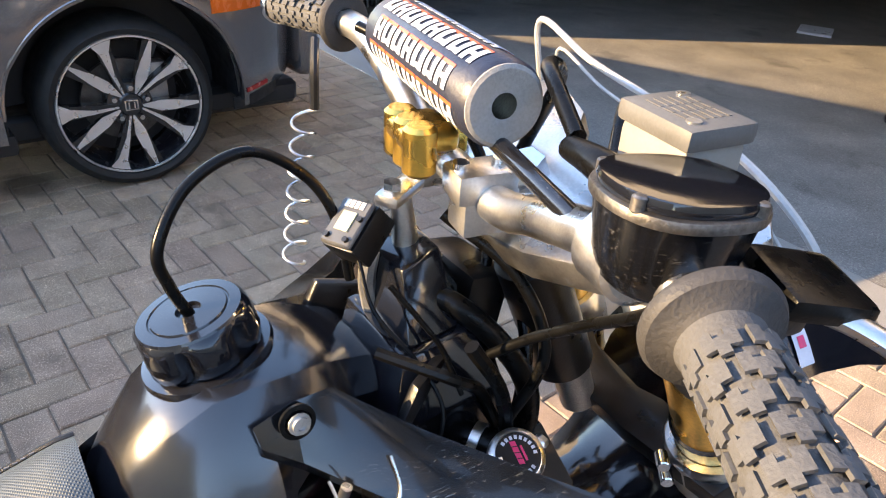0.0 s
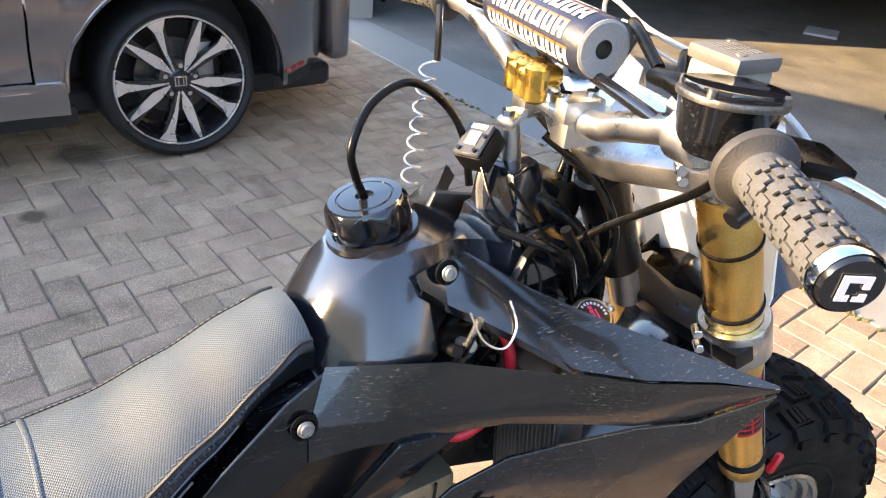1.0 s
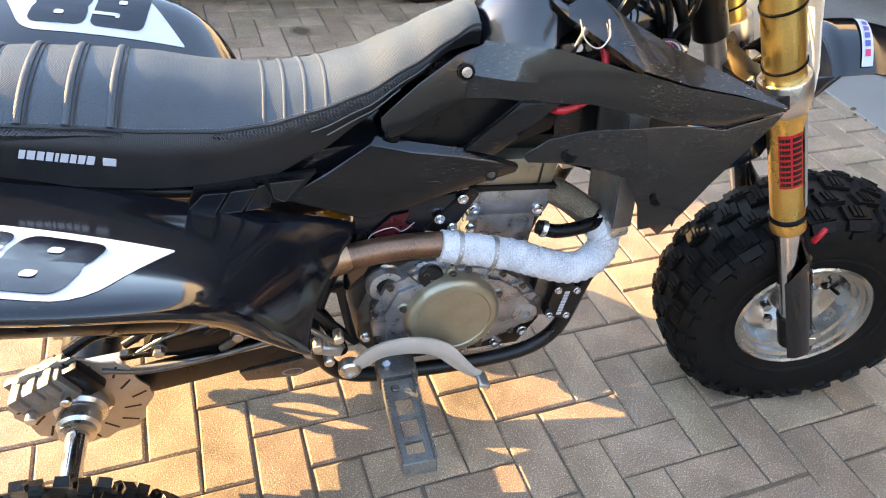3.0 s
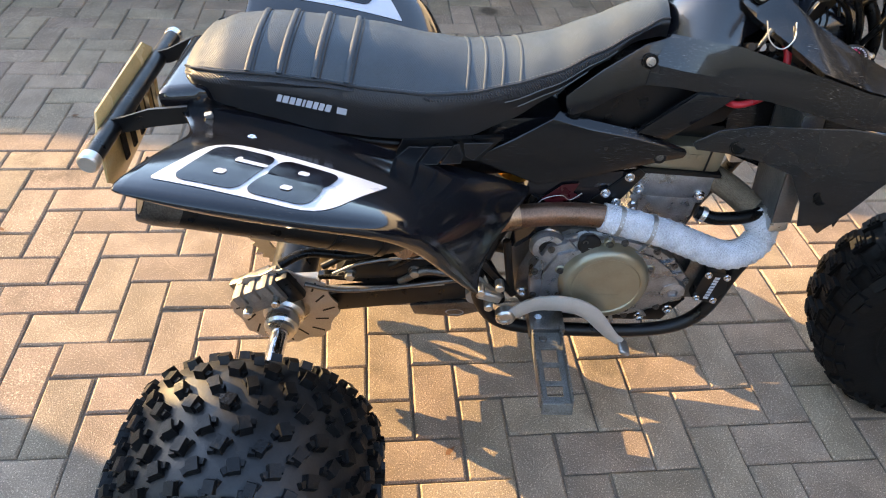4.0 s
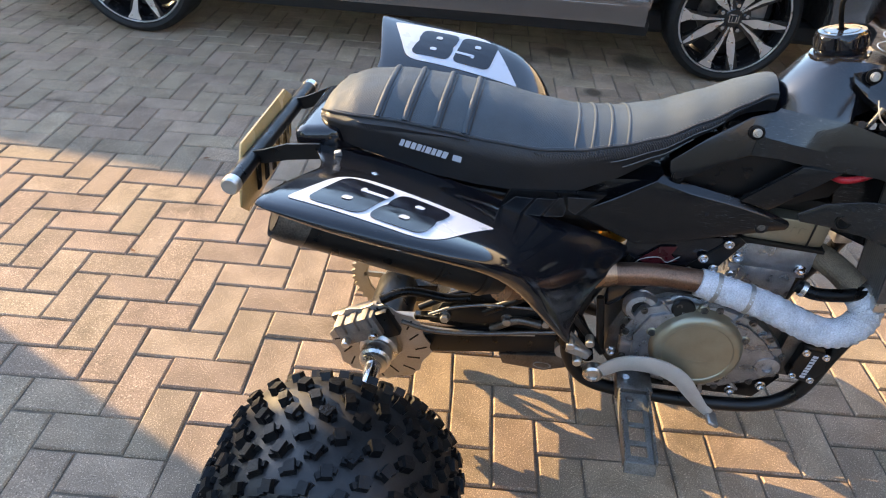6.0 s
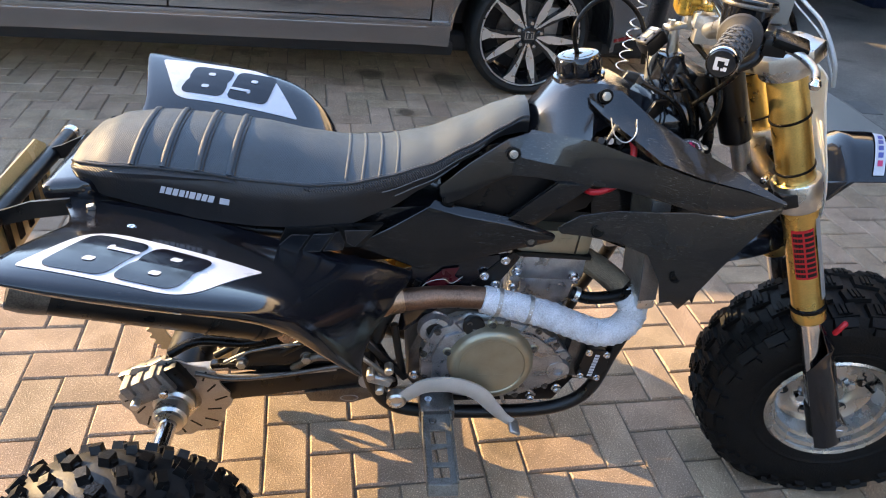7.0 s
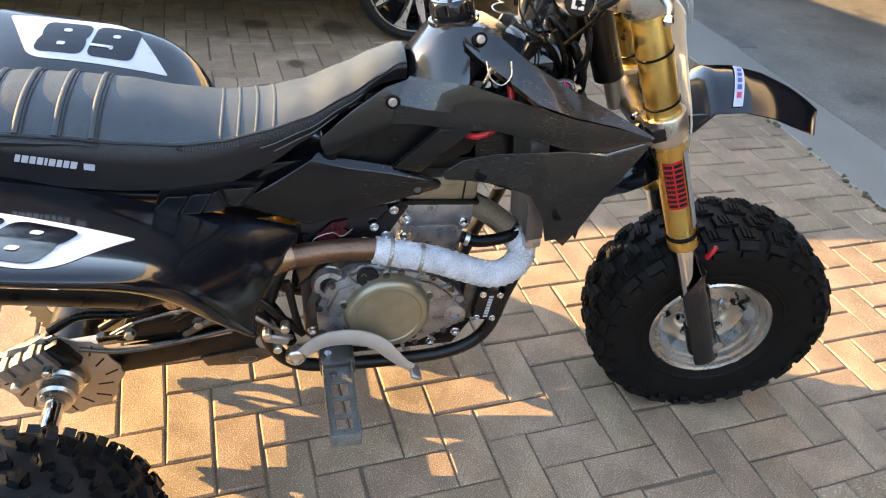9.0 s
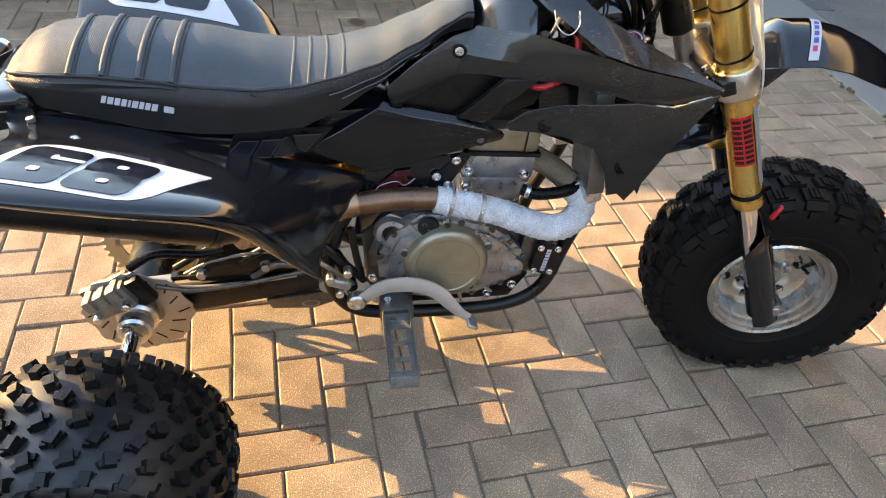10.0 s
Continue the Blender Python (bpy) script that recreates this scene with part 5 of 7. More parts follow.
SEAT = [  # x, crown z, edge half width and z, flank half width and z, lower half width and z
    (-0.352, 0.790, 0.060, 0.782, 0.070, 0.772, 0.066, 0.757),
    (-0.330, 0.812, 0.095, 0.796, 0.105, 0.782, 0.100, 0.755),
    (-0.280, 0.834, 0.112, 0.800, 0.122, 0.780, 0.118, 0.742),
    (-0.210, 0.843, 0.115, 0.799, 0.127, 0.772, 0.126, 0.727),
    (-0.130, 0.839, 0.115, 0.790, 0.128, 0.760, 0.130, 0.706),
    (-0.040, 0.830, 0.113, 0.775, 0.126, 0.743, 0.130, 0.694),
    (0.050, 0.811, 0.109, 0.765, 0.121, 0.732, 0.126, 0.688),
    (0.120, 0.799, 0.104, 0.768, 0.113, 0.735, 0.117, 0.692),
    (0.190, 0.801, 0.094, 0.780, 0.100, 0.752, 0.101, 0.718),
    (0.260, 0.822, 0.081, 0.797, 0.084, 0.780, 0.084, 0.757),
    (0.330, 0.855, 0.067, 0.830, 0.069, 0.822, 0.069, 0.808),
    (0.390, 0.885, 0.056, 0.864, 0.057, 0.858, 0.057, 0.848),
    (0.425, 0.899, 0.046, 0.882, 0.050, 0.870, 0.050, 0.853),
    (0.437, 0.895, 0.030, 0.884, 0.034, 0.876, 0.034, 0.866)]


def interp(x, col):
    """A column of the seat's table at any x, smoothly."""
    xs = [s[0] for s in SEAT]
    i = max(1, min(len(xs) - 2, next((k for k in range(len(xs)) if xs[k] >= x), len(xs) - 1)))
    a, b = SEAT[i - 1], SEAT[i]
    t = max(0.0, min(1.0, (x - a[0]) / (b[0] - a[0])))
    t = t * t * (3 - 2 * t) * 0.35 + t * 0.65
    return a[col] + (b[col] - a[col]) * t


def crown_z(x, y):
    w = interp(x, 2)
    k = min(1.0, abs(y) / w)
    return interp(x, 3) + (interp(x, 1) - interp(x, 3)) * (1 - k ** 2.4)


xs = [-0.352 + 0.789 * i / 70 for i in range(71)]
RIBS = [-0.238, -0.188, -0.133, -0.082, 0.114, 0.143, 0.173, 0.203]
bm = B()
rows = []
for x in xs:
    w = interp(x, 2)
    rows.append([(x, y, crown_z(x, y)) for y in (w * k / 10 for k in range(-10, 11))])
grid(bm, rows)
part("top_cover", thicken(bm, 0.004), SEAT_TOP, seat, "grey gripper vinyl seat top", sharp=60)
for x0 in RIBS:
    pts = []
    for k in range(-10, 11):
        y = interp(x0, 2) * 0.985 * k / 10
        x = x0 + (0.012 if x0 < 0 else 0.006) * (1 - (k / 10) ** 2)
        pts.append((x, y, crown_z(x, y) + (0.0016 if x0 < 0 else -0.0008)))
    part("pleat", tube(B(), pts, 0.0050 if x0 < 0 else 0.0034, 10, 1, flat=0.75), SEAT_TOP, seat)
    part("pleat_shadow_seam", tube(B(), [(px + (0.0095 if x0 < 0 else 0.0048), py_, pz_ - 0.0012) for px, py_, pz_ in pts], 0.0012, 6, 1), SEAT_SIDE, seat)
for s in (-1, 1):
    bm = B()
    rows = []
    for x in xs:
        e, ez, f, fz, l, lz = (interp(x, c) for c in range(2, 8))
        rows.append([(x, s * e, ez), (x, s * (e * 0.35 + f * 0.65 + 0.003), ez * 0.55 + fz * 0.45), (x, s * f, fz), (x, s * (f * 0.5 + l * 0.5), fz * 0.5 + lz * 0.5), (x, s * l, lz), (x, s * (l - 0.03), lz - 0.008)])
    grid(bm, rows)
    part("side_cover", thicken(bm, 0.003), SEAT_SIDE, seat, "black vinyl seat side", sharp=60)
    part("piping", tube(B(), [(x, s * (interp(x, 2) + 0.001), interp(x, 3) + 0.001) for x in xs], 0.0023, 6, 1), SEAT_SIDE, seat)
    bm = B()
    for x in xs[3:-3]:
        for k in (0.0, 0.0058):
            q = x + k
            box(bm, (q, s * (interp(q, 2) * 0.97), interp(q, 3) + 0.0035), (0.0032, 0.0012, 0.0012), (0, 0, 0))
    part("stitching", bm, STITCH, seat, "dark grey stitching")
    # carbon-look band at the tail, and a raised swoosh seam on the flank
    bm = B()
    rows = []
    for x in [q for q in xs if q < -0.06]:
        e, ez, f, fz = (interp(x, c) for c in range(2, 6))
        drop = 0.9 * (1 - max(0, (x + 0.30)) / 0.24)
        rows.append([(x, s * (e + 0.0022), ez - 0.002), (x, s * (e * 0.35 + f * 0.65 + 0.0052), ez + (fz - ez) * 0.45 * max(drop, 0.1)), (x, s * (f + 0.0028 - 0.006 * (1 - drop)), ez + (fz - ez) * max(drop, 0.12))])
    grid(bm, rows)
    part("tail_band", thicken(bm, 0.0012), CARBON, seat, "carbon-look band round the seat tail", sharp=60)
    # the same band along the front, widest beside the hip
    bm = B()
    rows = []
    for x in [q for q in xs if 0.04 < q < 0.40]:
        e, ez, f, fz = (interp(x, c) for c in range(2, 6))
        wide = 0.0165 * math.sin(math.pi * min(1.0, (x - 0.04) / 0.36) ** 0.8) ** 0.7 + 0.002
        k2 = min(0.95, wide / max(0.004, ez - fz))
        rows.append([(x, s * (e + 0.0022), ez - 0.002), (x, s * (e + (f - e) * 0.5 * k2 + 0.0048), ez - 0.5 * wide - 0.001), (x, s * (e + (f - e) * k2 + 0.0036), ez - wide - 0.002)])
    grid(bm, rows)
    part("front_band", thicken(bm, 0.0012), CARBON, seat, "carbon-look band along the seat nose", sharp=60)
    for xa_, xb_, drop in ((0.17, 0.36, 0.012), (0.20, 0.32, 0.024)):
        line = []
        for x in xs:
            if xa_ < x < xb_:
                k = (xb_ - x) / (xb_ - xa_)
                e, ez, f, fz, l, lz = (interp(x, c) for c in range(2, 8))
                z = ez - drop - 0.014 * k
                y = f if z > fz else f + (l - f) * (fz - z) / max(0.001, fz - lz)
                line.append((x, s * (y + 0.0034), z))
        part("flank_seam", tube(B(), line, 0.0011, 6, 1), STITCH, seat)
    if s < 0:
        bm = B()
        q0 = Vector((-0.150, -0.1312, 0.757))
        lm = Matrix.Translation(q0) @ Matrix.Rotation(radians(12.5), 4, "Y") @ Matrix.Rotation(radians(84), 4, "X")
        bars(bm, lm, (0.007, 0.009, 0.008, 0.008, 0.004, 0.009, 0.007, 0.008, 0.009), 0.0125, 0.0022, 0.0008, 0.002)
        bars(bm, lm @ pose(0.062, 0.0, 0), (0.016,), 0.011, 0, 0.0008)
        part("brand_bars", bm, WHITE, seat, "white maker's mark as plain bars")

# side vents under the seat
vent = new("side_vent")
vent.parent = trike
for pts in ([(-0.014, 0.650), (0.030, 0.648), (0.052, 0.682), (0.020, 0.684)], [(0.036, 0.648), (0.068, 0.647), (0.092, 0.684), (0.058, 0.683)],
            [(0.074, 0.647), (0.108, 0.649), (0.112, 0.664), (0.104, 0.688), (0.096, 0.686)], [(0.116, 0.664), (0.130, 0.655), (0.162, 0.690), (0.112, 0.690)]):
    lv = part("louvre", plate(B(), [(x, -0.130 + 0.06 * max(0, x), z) for x, z in pts], (0, -1, 0), 0.003), GLOSS, vent)
    ring = [(x, -0.1335 + 0.06 * max(0, x), z) for x, z in pts]
    part("louvre_edge", tube(B(), ring + [ring[0]], 0.0009, 6, 1), GRIP_DARK, lv)
part("vent_backing", plate(B(), [(-0.010, -0.126, 0.648), (0.140, -0.118, 0.650), (0.180, -0.114, 0.696), (0.010, -0.124, 0.692)], (0, 1, 0), 0.01), BLACK, vent)


# bodywork -------------------------------------------------------------------
def shroud(s):
    """The radiator shroud: an upper arm from the tank and a body, which meet in a point, with an open window between them."""
    ob = new("side_shroud")
    ob.parent = trike
    ob.matrix_basis = pose(-0.004, 0, 0.006)

    def q(*p):
        return [(x, y * -s, z) for x, y, z in p]
    # upper arm: outer ridge, upper edge, lower edge, from the tank bolt to the point
    up = q((0.534, -0.060, 0.931), (0.562, -0.058, 0.938), (0.590, -0.058, 0.938), (0.640, -0.098, 0.904), (0.698, -0.155, 0.878), (0.756, -0.224, 0.862), (0.807, -0.285, 0.845))
    low = q((0.536, -0.068, 0.918), (0.560, -0.076, 0.898), (0.600, -0.118, 0.878), (0.644, -0.176, 0.855), (0.697, -0.214, 0.848), (0.756, -0.252, 0.848), (0.807, -0.286, 0.841))
    inner = [(x + 0.003, y * 0.93, z - 0.012) for x, y, z in up]

    def between(a, b, k):
        return [tuple(p + (o - p) * k for p, o in zip(u, v)) for u, v in zip(a, b)]
    bm = B()
    flange = [(x, y * 0.95, z - 0.010) for x, y, z in low]
    grid(bm, [inner, up, between(up, low, 0.10), between(up, low, 0.5), between(up, low, 0.92), low, flange])
    soft_edges(part("upper_arm", thicken(bm, 0.004), SCUFFED, ob, sharp=20), 0.0022)
    # main body: top edge, ridge, lower edge
    top = q((0.442, -0.060, 0.861), (0.480, -0.082, 0.863), (0.538, -0.115, 0.866), (0.592, -0.148, 0.858), (0.640, -0.175, 0.850), (0.697, -0.216, 0.845), (0.756, -0.254, 0.846), (0.808, -0.287, 0.842))
    rid = q((0.415, -0.082, 0.818), (0.464, -0.100, 0.815), (0.526, -0.122, 0.815), (0.592, -0.157, 0.815), (0.648, -0.188, 0.812), (0.703, -0.221, 0.812), (0.758, -0.252, 0.816), (0.807, -0.286, 0.838))
    low = q((0.410, -0.090, 0.784), (0.455, -0.098, 0.785), (0.512, -0.114, 0.782), (0.589, -0.150, 0.792), (0.645, -0.180, 0.788), (0.700, -0.212, 0.784), (0.754, -0.240, 0.790), (0.806, -0.283, 0.836))
    back = [(x, y * 0.955, z - 0.006) for x, y, z in top]
    bm = B()
    grid(bm, [back, top, between(top, rid, 0.12), rid, between(rid, low, 0.85), low])
    soft_edges(part("body_panel", thicken(bm, 0.004), SCUFFED, ob, sharp=22), 0.0022)
    # the tail of the body, down towards the seat's hip
    bm = B()
    grid(bm, [q((0.476, -0.070, 0.852), (0.450, -0.088, 0.812), (0.440, -0.090, 0.783), (0.444, -0.080, 0.780)),
              q((0.440, -0.062, 0.856), (0.416, -0.081, 0.816), (0.408, -0.089, 0.781), (0.412, -0.080, 0.777)),
              q((0.400, -0.072, 0.846), (0.385, -0.087, 0.806), (0.370, -0.094, 0.766), (0.376, -0.080, 0.762)),
              q((0.338, -0.080, 0.804), (0.330, -0.091, 0.770), (0.326, -0.096, 0.736), (0.330, -0.080, 0.732)),
              q((0.283, -0.086, 0.757), (0.284, -0.091, 0.742), (0.294, -0.094, 0.722), (0.298, -0.080, 0.718))])
    soft_edges(part("tail_panel", thicken(bm, 0.004), SATIN, ob, sharp=60), 0.0022)
    # black sheet behind the strut, in place of the deep shade there
    part("dark_gap_sheet", plate(B(), q((0.300, -0.076, 0.745), (0.440, -0.080, 0.800), (0.600, -0.080, 0.800), (0.560, -0.078, 0.715), (0.470, -0.078, 0.680), (0.330, -0.076, 0.690)), (0, s, 0), 0.006), BLACK, ob)
    # strut between the body and the side cover
    part("strut", plate(B(), q((0.492, -0.106, 0.782), (0.548, -0.122, 0.786), (0.462, -0.102, 0.690), (0.412, -0.096, 0.700)), (0, s, 0), 0.008, 0.002), SATIN, ob)
    part("strut_edge", plate(B(), q((0.490, -0.107, 0.782), (0.500, -0.109, 0.782), (0.422, -0.098, 0.698), (0.412, -0.097, 0.700)), (0, -s, 0), 0.003), SATIN, ob)
    # lower wing in front of the radiator
    wt = q((0.494, -0.142, 0.708), (0.530, -0.146, 0.735), (0.590, -0.156, 0.752), (0.652, -0.184, 0.766), (0.703, -0.213, 0.783), (0.756, -0.242, 0.789), (0.806, -0.284, 0.835))
    wm = q((0.497, -0.146, 0.703), (0.540, -0.152, 0.716), (0.600, -0.166, 0.720), (0.656, -0.189, 0.722), (0.706, -0.216, 0.735), (0.780, -0.259, 0.752), (0.804, -0.281, 0.824))
    wl = q((0.502, -0.144, 0.697), (0.550, -0.149, 0.694), (0.600, -0.162, 0.690), (0.654, -0.186, 0.678), (0.704, -0.210, 0.672), (0.765, -0.243, 0.695), (0.800, -0.277, 0.810))
    bm = B()
    grid(bm, [wt, between(wt, wm, 0.15), wm, wl])
    grid(bm, [wl[3:6], q((0.682, -0.196, 0.628), (0.712, -0.209, 0.618), (0.748, -0.229, 0.634)), q((0.694, -0.199, 0.578), (0.712, -0.205, 0.586), (0.728, -0.210, 0.572))])
    bmesh.ops.remove_doubles(bm, verts=bm.verts[:], dist=0.0005)
    soft_edges(part("lower_wing", thicken(bm, 0.004), SCUFFED, ob, sharp=34), 0.0022)
    part("louvre_tab", plate(B(), q((0.712, -0.190, 0.650), (0.756, -0.212, 0.660), (0.752, -0.206, 0.582), (0.742, -0.200, 0.598), (0.735, -0.198, 0.574), (0.722, -0.192, 0.600)), (0, s, 0), 0.003), SATIN, ob)
    for p, big in (((0.560, -0.072, 0.932), 1), ((0.410, -0.086, 0.824), 1), ((0.302, -0.094, 0.732), 0), ((0.562, -0.163, 0.712), 0), ((0.704, -0.214, 0.648), 0)):
        x, y, z = p
        c = Vector((x, y * -s, z))
        w = Vector((0, s, 0.25))
        bm = lathe(B(), [(0, 0), (0.0125, 0), (0.0125, 0.0025), (0.0095, 0.003), (0.0085, 0.0015), (0, 0.0015)], axis_pose(c - w * 0.003, c + w), 20)
        wash = part("grommet", bm, RUBBER, ob)
        if big:
            bm = B()
            bolt(bm, c + w * 0.001, w, 0.0058, 0.0050)
            part("bolt", bm, BOLT, wash)
    return ob


shroud(-1)
shroud(1)


def side_cover(s):
    ob = new("side_cover")
    ob.parent = trike

    def q(*p):
        return [(x, y * -s, z) for x, y, z in p]
    bm = B()
    grid(bm, [q((0.272, -0.086, 0.736), (0.330, -0.090, 0.722), (0.405, -0.096, 0.708), (0.460, -0.102, 0.690), (0.496, -0.107, 0.678)),
              q((0.262, -0.100, 0.728), (0.326, -0.106, 0.712), (0.402, -0.110, 0.699), (0.460, -0.112, 0.684), (0.500, -0.112, 0.673)),
              q((0.195, -0.113, 0.690), (0.290, -0.116, 0.664), (0.385, -0.115, 0.664), (0.455, -0.114, 0.668), (0.499, -0.112, 0.667)),
              q((0.126, -0.116, 0.652), (0.250, -0.110, 0.594), (0.325, -0.111, 0.610), (0.418, -0.112, 0.640), (0.497, -0.110, 0.660)),
              q((0.130, -0.104, 0.648), (0.252, -0.098, 0.589), (0.327, -0.100, 0.605), (0.420, -0.102, 0.635), (0.496, -0.102, 0.655))])
    soft_edges(part("panel", thicken(bm, 0.004), SATIN, ob, sharp=24), 0.0022)
    c = Vector((0.454, -0.113 * -s, 0.662))
    w = Vector((0, s, 0.2))
    g = part("grommet", lathe(B(), [(0, 0), (0.0115, 0), (0.0115, 0.003), (0.008, 0.0035), (0.007, 0.0015), (0, 0.0015)], axis_pose(c - w * 0.002, c + w), 20), BLACK, ob)
    bm = B()
    bolt(bm, c + w * 0.0005, w, 0.005, 0.003)
    part("bolt", bm, STEEL, g)
    return ob


side_cover(-1)
side_cover(1)
# black heel plate with a dark red decal behind the cylinder
hp = part("heel_plate", plate(B(), [(0.236, -0.096, 0.590), (0.280, -0.100, 0.605), (0.425, -0.104, 0.628), (0.360, -0.104, 0.556), (0.300, -0.102, 0.500), (0.228, -0.100, 0.432), (0.212, -0.100, 0.434)], (0, 1, 0), 0.005, 0.001), GLOSS, trike, "black heel plate with a dark red decal")
part("decal", plate(B(), [(0.262, -0.1055, 0.560), (0.296, -0.1055, 0.592), (0.326, -0.1055, 0.596), (0.318, -0.1055, 0.576), (0.332, -0.1055, 0.564), (0.302, -0.1055, 0.554), (0.288, -0.1055, 0.532)], (0, -1, 0), 0.0006), DARKRED, hp)
part("decal_outline", tube(B(), [(0.250, -0.1060, 0.522), (0.262, -0.1060, 0.556), (0.296, -0.1060, 0.568), (0.314, -0.1060, 0.558), (0.334, -0.1060, 0.574)], 0.0010, 5, 5), ALU_DULL, hp)


# rear fenders ---------------------------------------------------------------
def rear_fender(s):
    ob = new("rear_fender")
    ob.parent = trike
    ob.matrix_basis = pose(-0.004, 0, -0.006 if s < 0 else 0.010)

    def q(*p):
        return [(x, y * -s, z) for x, y, z in p]
    bm = B()
    grid(bm, [  # inner edge beside the seat, shoulder, panel's inner and outer edge, rim, turned-in edge; each from the tail to the leg
        q((-0.385, -0.075, 0.757), (-0.25, -0.100, 0.738), (-0.16, -0.112, 0.720), (-0.07, -0.116, 0.700), (0.01, -0.118, 0.668), (0.09, -0.108, 0.642), (0.160, -0.100, 0.618), (0.246, -0.085, 0.580)),
        q((-0.345, -0.130, 0.750), (-0.25, -0.138, 0.739), (-0.16, -0.140, 0.718), (-0.07, -0.143, 0.690), (0.02, -0.141, 0.656), (0.09, -0.136, 0.643), (0.165, -0.126, 0.630), (0.250, -0.100, 0.588)),
        q((-0.305, -0.200, 0.752), (-0.24, -0.200, 0.748), (-0.16, -0.200, 0.737), (-0.07, -0.200, 0.715), (0.02, -0.195, 0.680), (0.09, -0.182, 0.645), (0.155, -0.162, 0.610), (0.229, -0.138, 0.560)),
        q((-0.308, -0.265, 0.782), (-0.24, -0.258, 0.779), (-0.16, -0.262, 0.759), (-0.07, -0.270, 0.734), (0.02, -0.272, 0.702), (0.075, -0.250, 0.668), (0.120, -0.218, 0.620), (0.185, -0.178, 0.530)),
        q((-0.345, -0.425, 0.818), (-0.25, -0.428, 0.808), (-0.16, -0.430, 0.796), (-0.08, -0.430, 0.782), (0.005, -0.412, 0.760), (0.070, -0.372, 0.704), (0.100, -0.325, 0.628), (0.150, -0.242, 0.490)),
        q((-0.335, -0.438, 0.808), (-0.25, -0.446, 0.790), (-0.16, -0.448, 0.774), (-0.08, -0.446, 0.758), (0.012, -0.426, 0.732), (0.064, -0.392, 0.676), (0.094, -0.358, 0.605), (0.156, -0.270, 0.462)),
        q((-0.325, -0.410, 0.790), (-0.25, -0.420, 0.768), (-0.16, -0.420, 0.752), (-0.08, -0.420, 0.738), (0.000, -0.400, 0.710), (0.048, -0.372, 0.655), (0.080, -0.342, 0.592), (0.146, -0.262, 0.460))])
    shell = part("fender_shell", thicken(bm, 0.005), GLOSS, ob, "glossy black fender", sharp=80)
    subdivide(shell, 2)
    bpy.context.view_layer.update()
    smooth = shell.evaluated_get(bpy.context.evaluated_depsgraph_get()).to_mesh()
    skin = BVHTree.FromPolygons([v.co.copy() for v in smooth.vertices], [tuple(f.vertices) for f in smooth.polygons])

    # the number panel: white, with heavy black digits
    p0, p1, p2, p3 = (Vector((x, y * -s, z)) for x, y, z in ((-0.246, -0.254, 0.781), (-0.002, -0.284, 0.716), (-0.076, -0.424, 0.778), (-0.300, -0.396, 0.807)))
    xa = ((p2 - p3).normalized() + (p1 - p0).normalized()).normalized()
    za = (p1 - p0).cross(p3 - p0).normalized()
    za = za if za.z > 0 else -za
    ya = za.cross(xa)
    if s > 0:
        xa, ya = -xa, -ya
    mid = (p0 + p1 + p2 + p3) / 4
    m = Matrix(((xa.x, ya.x, za.x, mid.x), (xa.y, ya.y, za.y, mid.y), (xa.z, ya.z, za.z, mid.z), (0, 0, 0, 1)))

    def rounded(corners, cut):
        out = []
        for i, c in enumerate(corners):
            a, b = corners[i - 1], corners[(i + 1) % len(corners)]
            e0, e1 = (c + (o - c).normalized() * min(cut[i], (o - c).length * 0.45) for o in (a, b))
            for k in (0.0, 0.2, 0.4, 0.6, 0.8, 1.0):
                out.append(e0.lerp(c, k).lerp(c.lerp(e1, k), k))
        return out
    # the height of the panel over its mean plane: a twisted quad
    inv = m.inverted()
    cs = [inv @ c for c in (p0, p1, p2, p3)]
    co4 = np.linalg.solve(np.array([[1, c.x, c.y, c.x * c.y] for c in cs]), np.array([c.z for c in cs]))

    def patch(outline, lift, name, mat, parent, label=""):
        """A thin vinyl piece lying on the panel; the outline is in the panel's plane."""
        n = len(outline)
        cx_, cy_ = sum(o[0] for o in outline) / n, sum(o[1] for o in outline) / n

        def on(x, y):
            c = m @ Vector((x, y, float(co4[0] + co4[1] * x + co4[2] * y + co4[3] * x * y)))
            hit = skin.ray_cast(c + za * 0.06, -za, 0.2)[0]
            return (hit or c) + za * lift
        fine = []
        for i in range(n):
            a, b = outline[i], outline[(i + 1) % n]
            k = max(1, int(math.hypot(b[0] - a[0], b[1] - a[1]) / 0.008))
            fine += [(a[0] + (b[0] - a[0]) * j / k, a[1] + (b[1] - a[1]) * j / k) for j in range(k)]
        outline = fine
        bm_ = B()
        rings = [[on(cx_ + (x - cx_) * k, cy_ + (y - cy_) * k) for x, y in outline] for k in (0.04, 0.2, 0.4, 0.6, 0.8, 1.0)]
        vs_ = grid(bm_, rings, True)
        bm_.faces.new(vs_[0])
        return part(name, thicken(bm_, 0.0008), mat, parent, label)
    flat = [(c.x, c.y) for c in cs]
    outline = [(v.x, v.y) for v in rounded([Vector((x, y, 0)) for x, y in flat], (0.050 if s < 0 else 0.030, 0.006, 0.045, 0.010))]
    panel = patch(outline, 0.0012, "number_panel", WHITE, ob, "white race number panel")
    block = [(-.40, -.5), (0, -.5), (.40, -.5), (.5, -.40), (.5, -.12), (.45, 0), (.5, .12), (.5, .40), (.40, .5), (0, .5), (-.40, .5), (-.5, .40), (-.5, .12), (-.45, 0), (-.5, -.12), (-.5, -.40)]
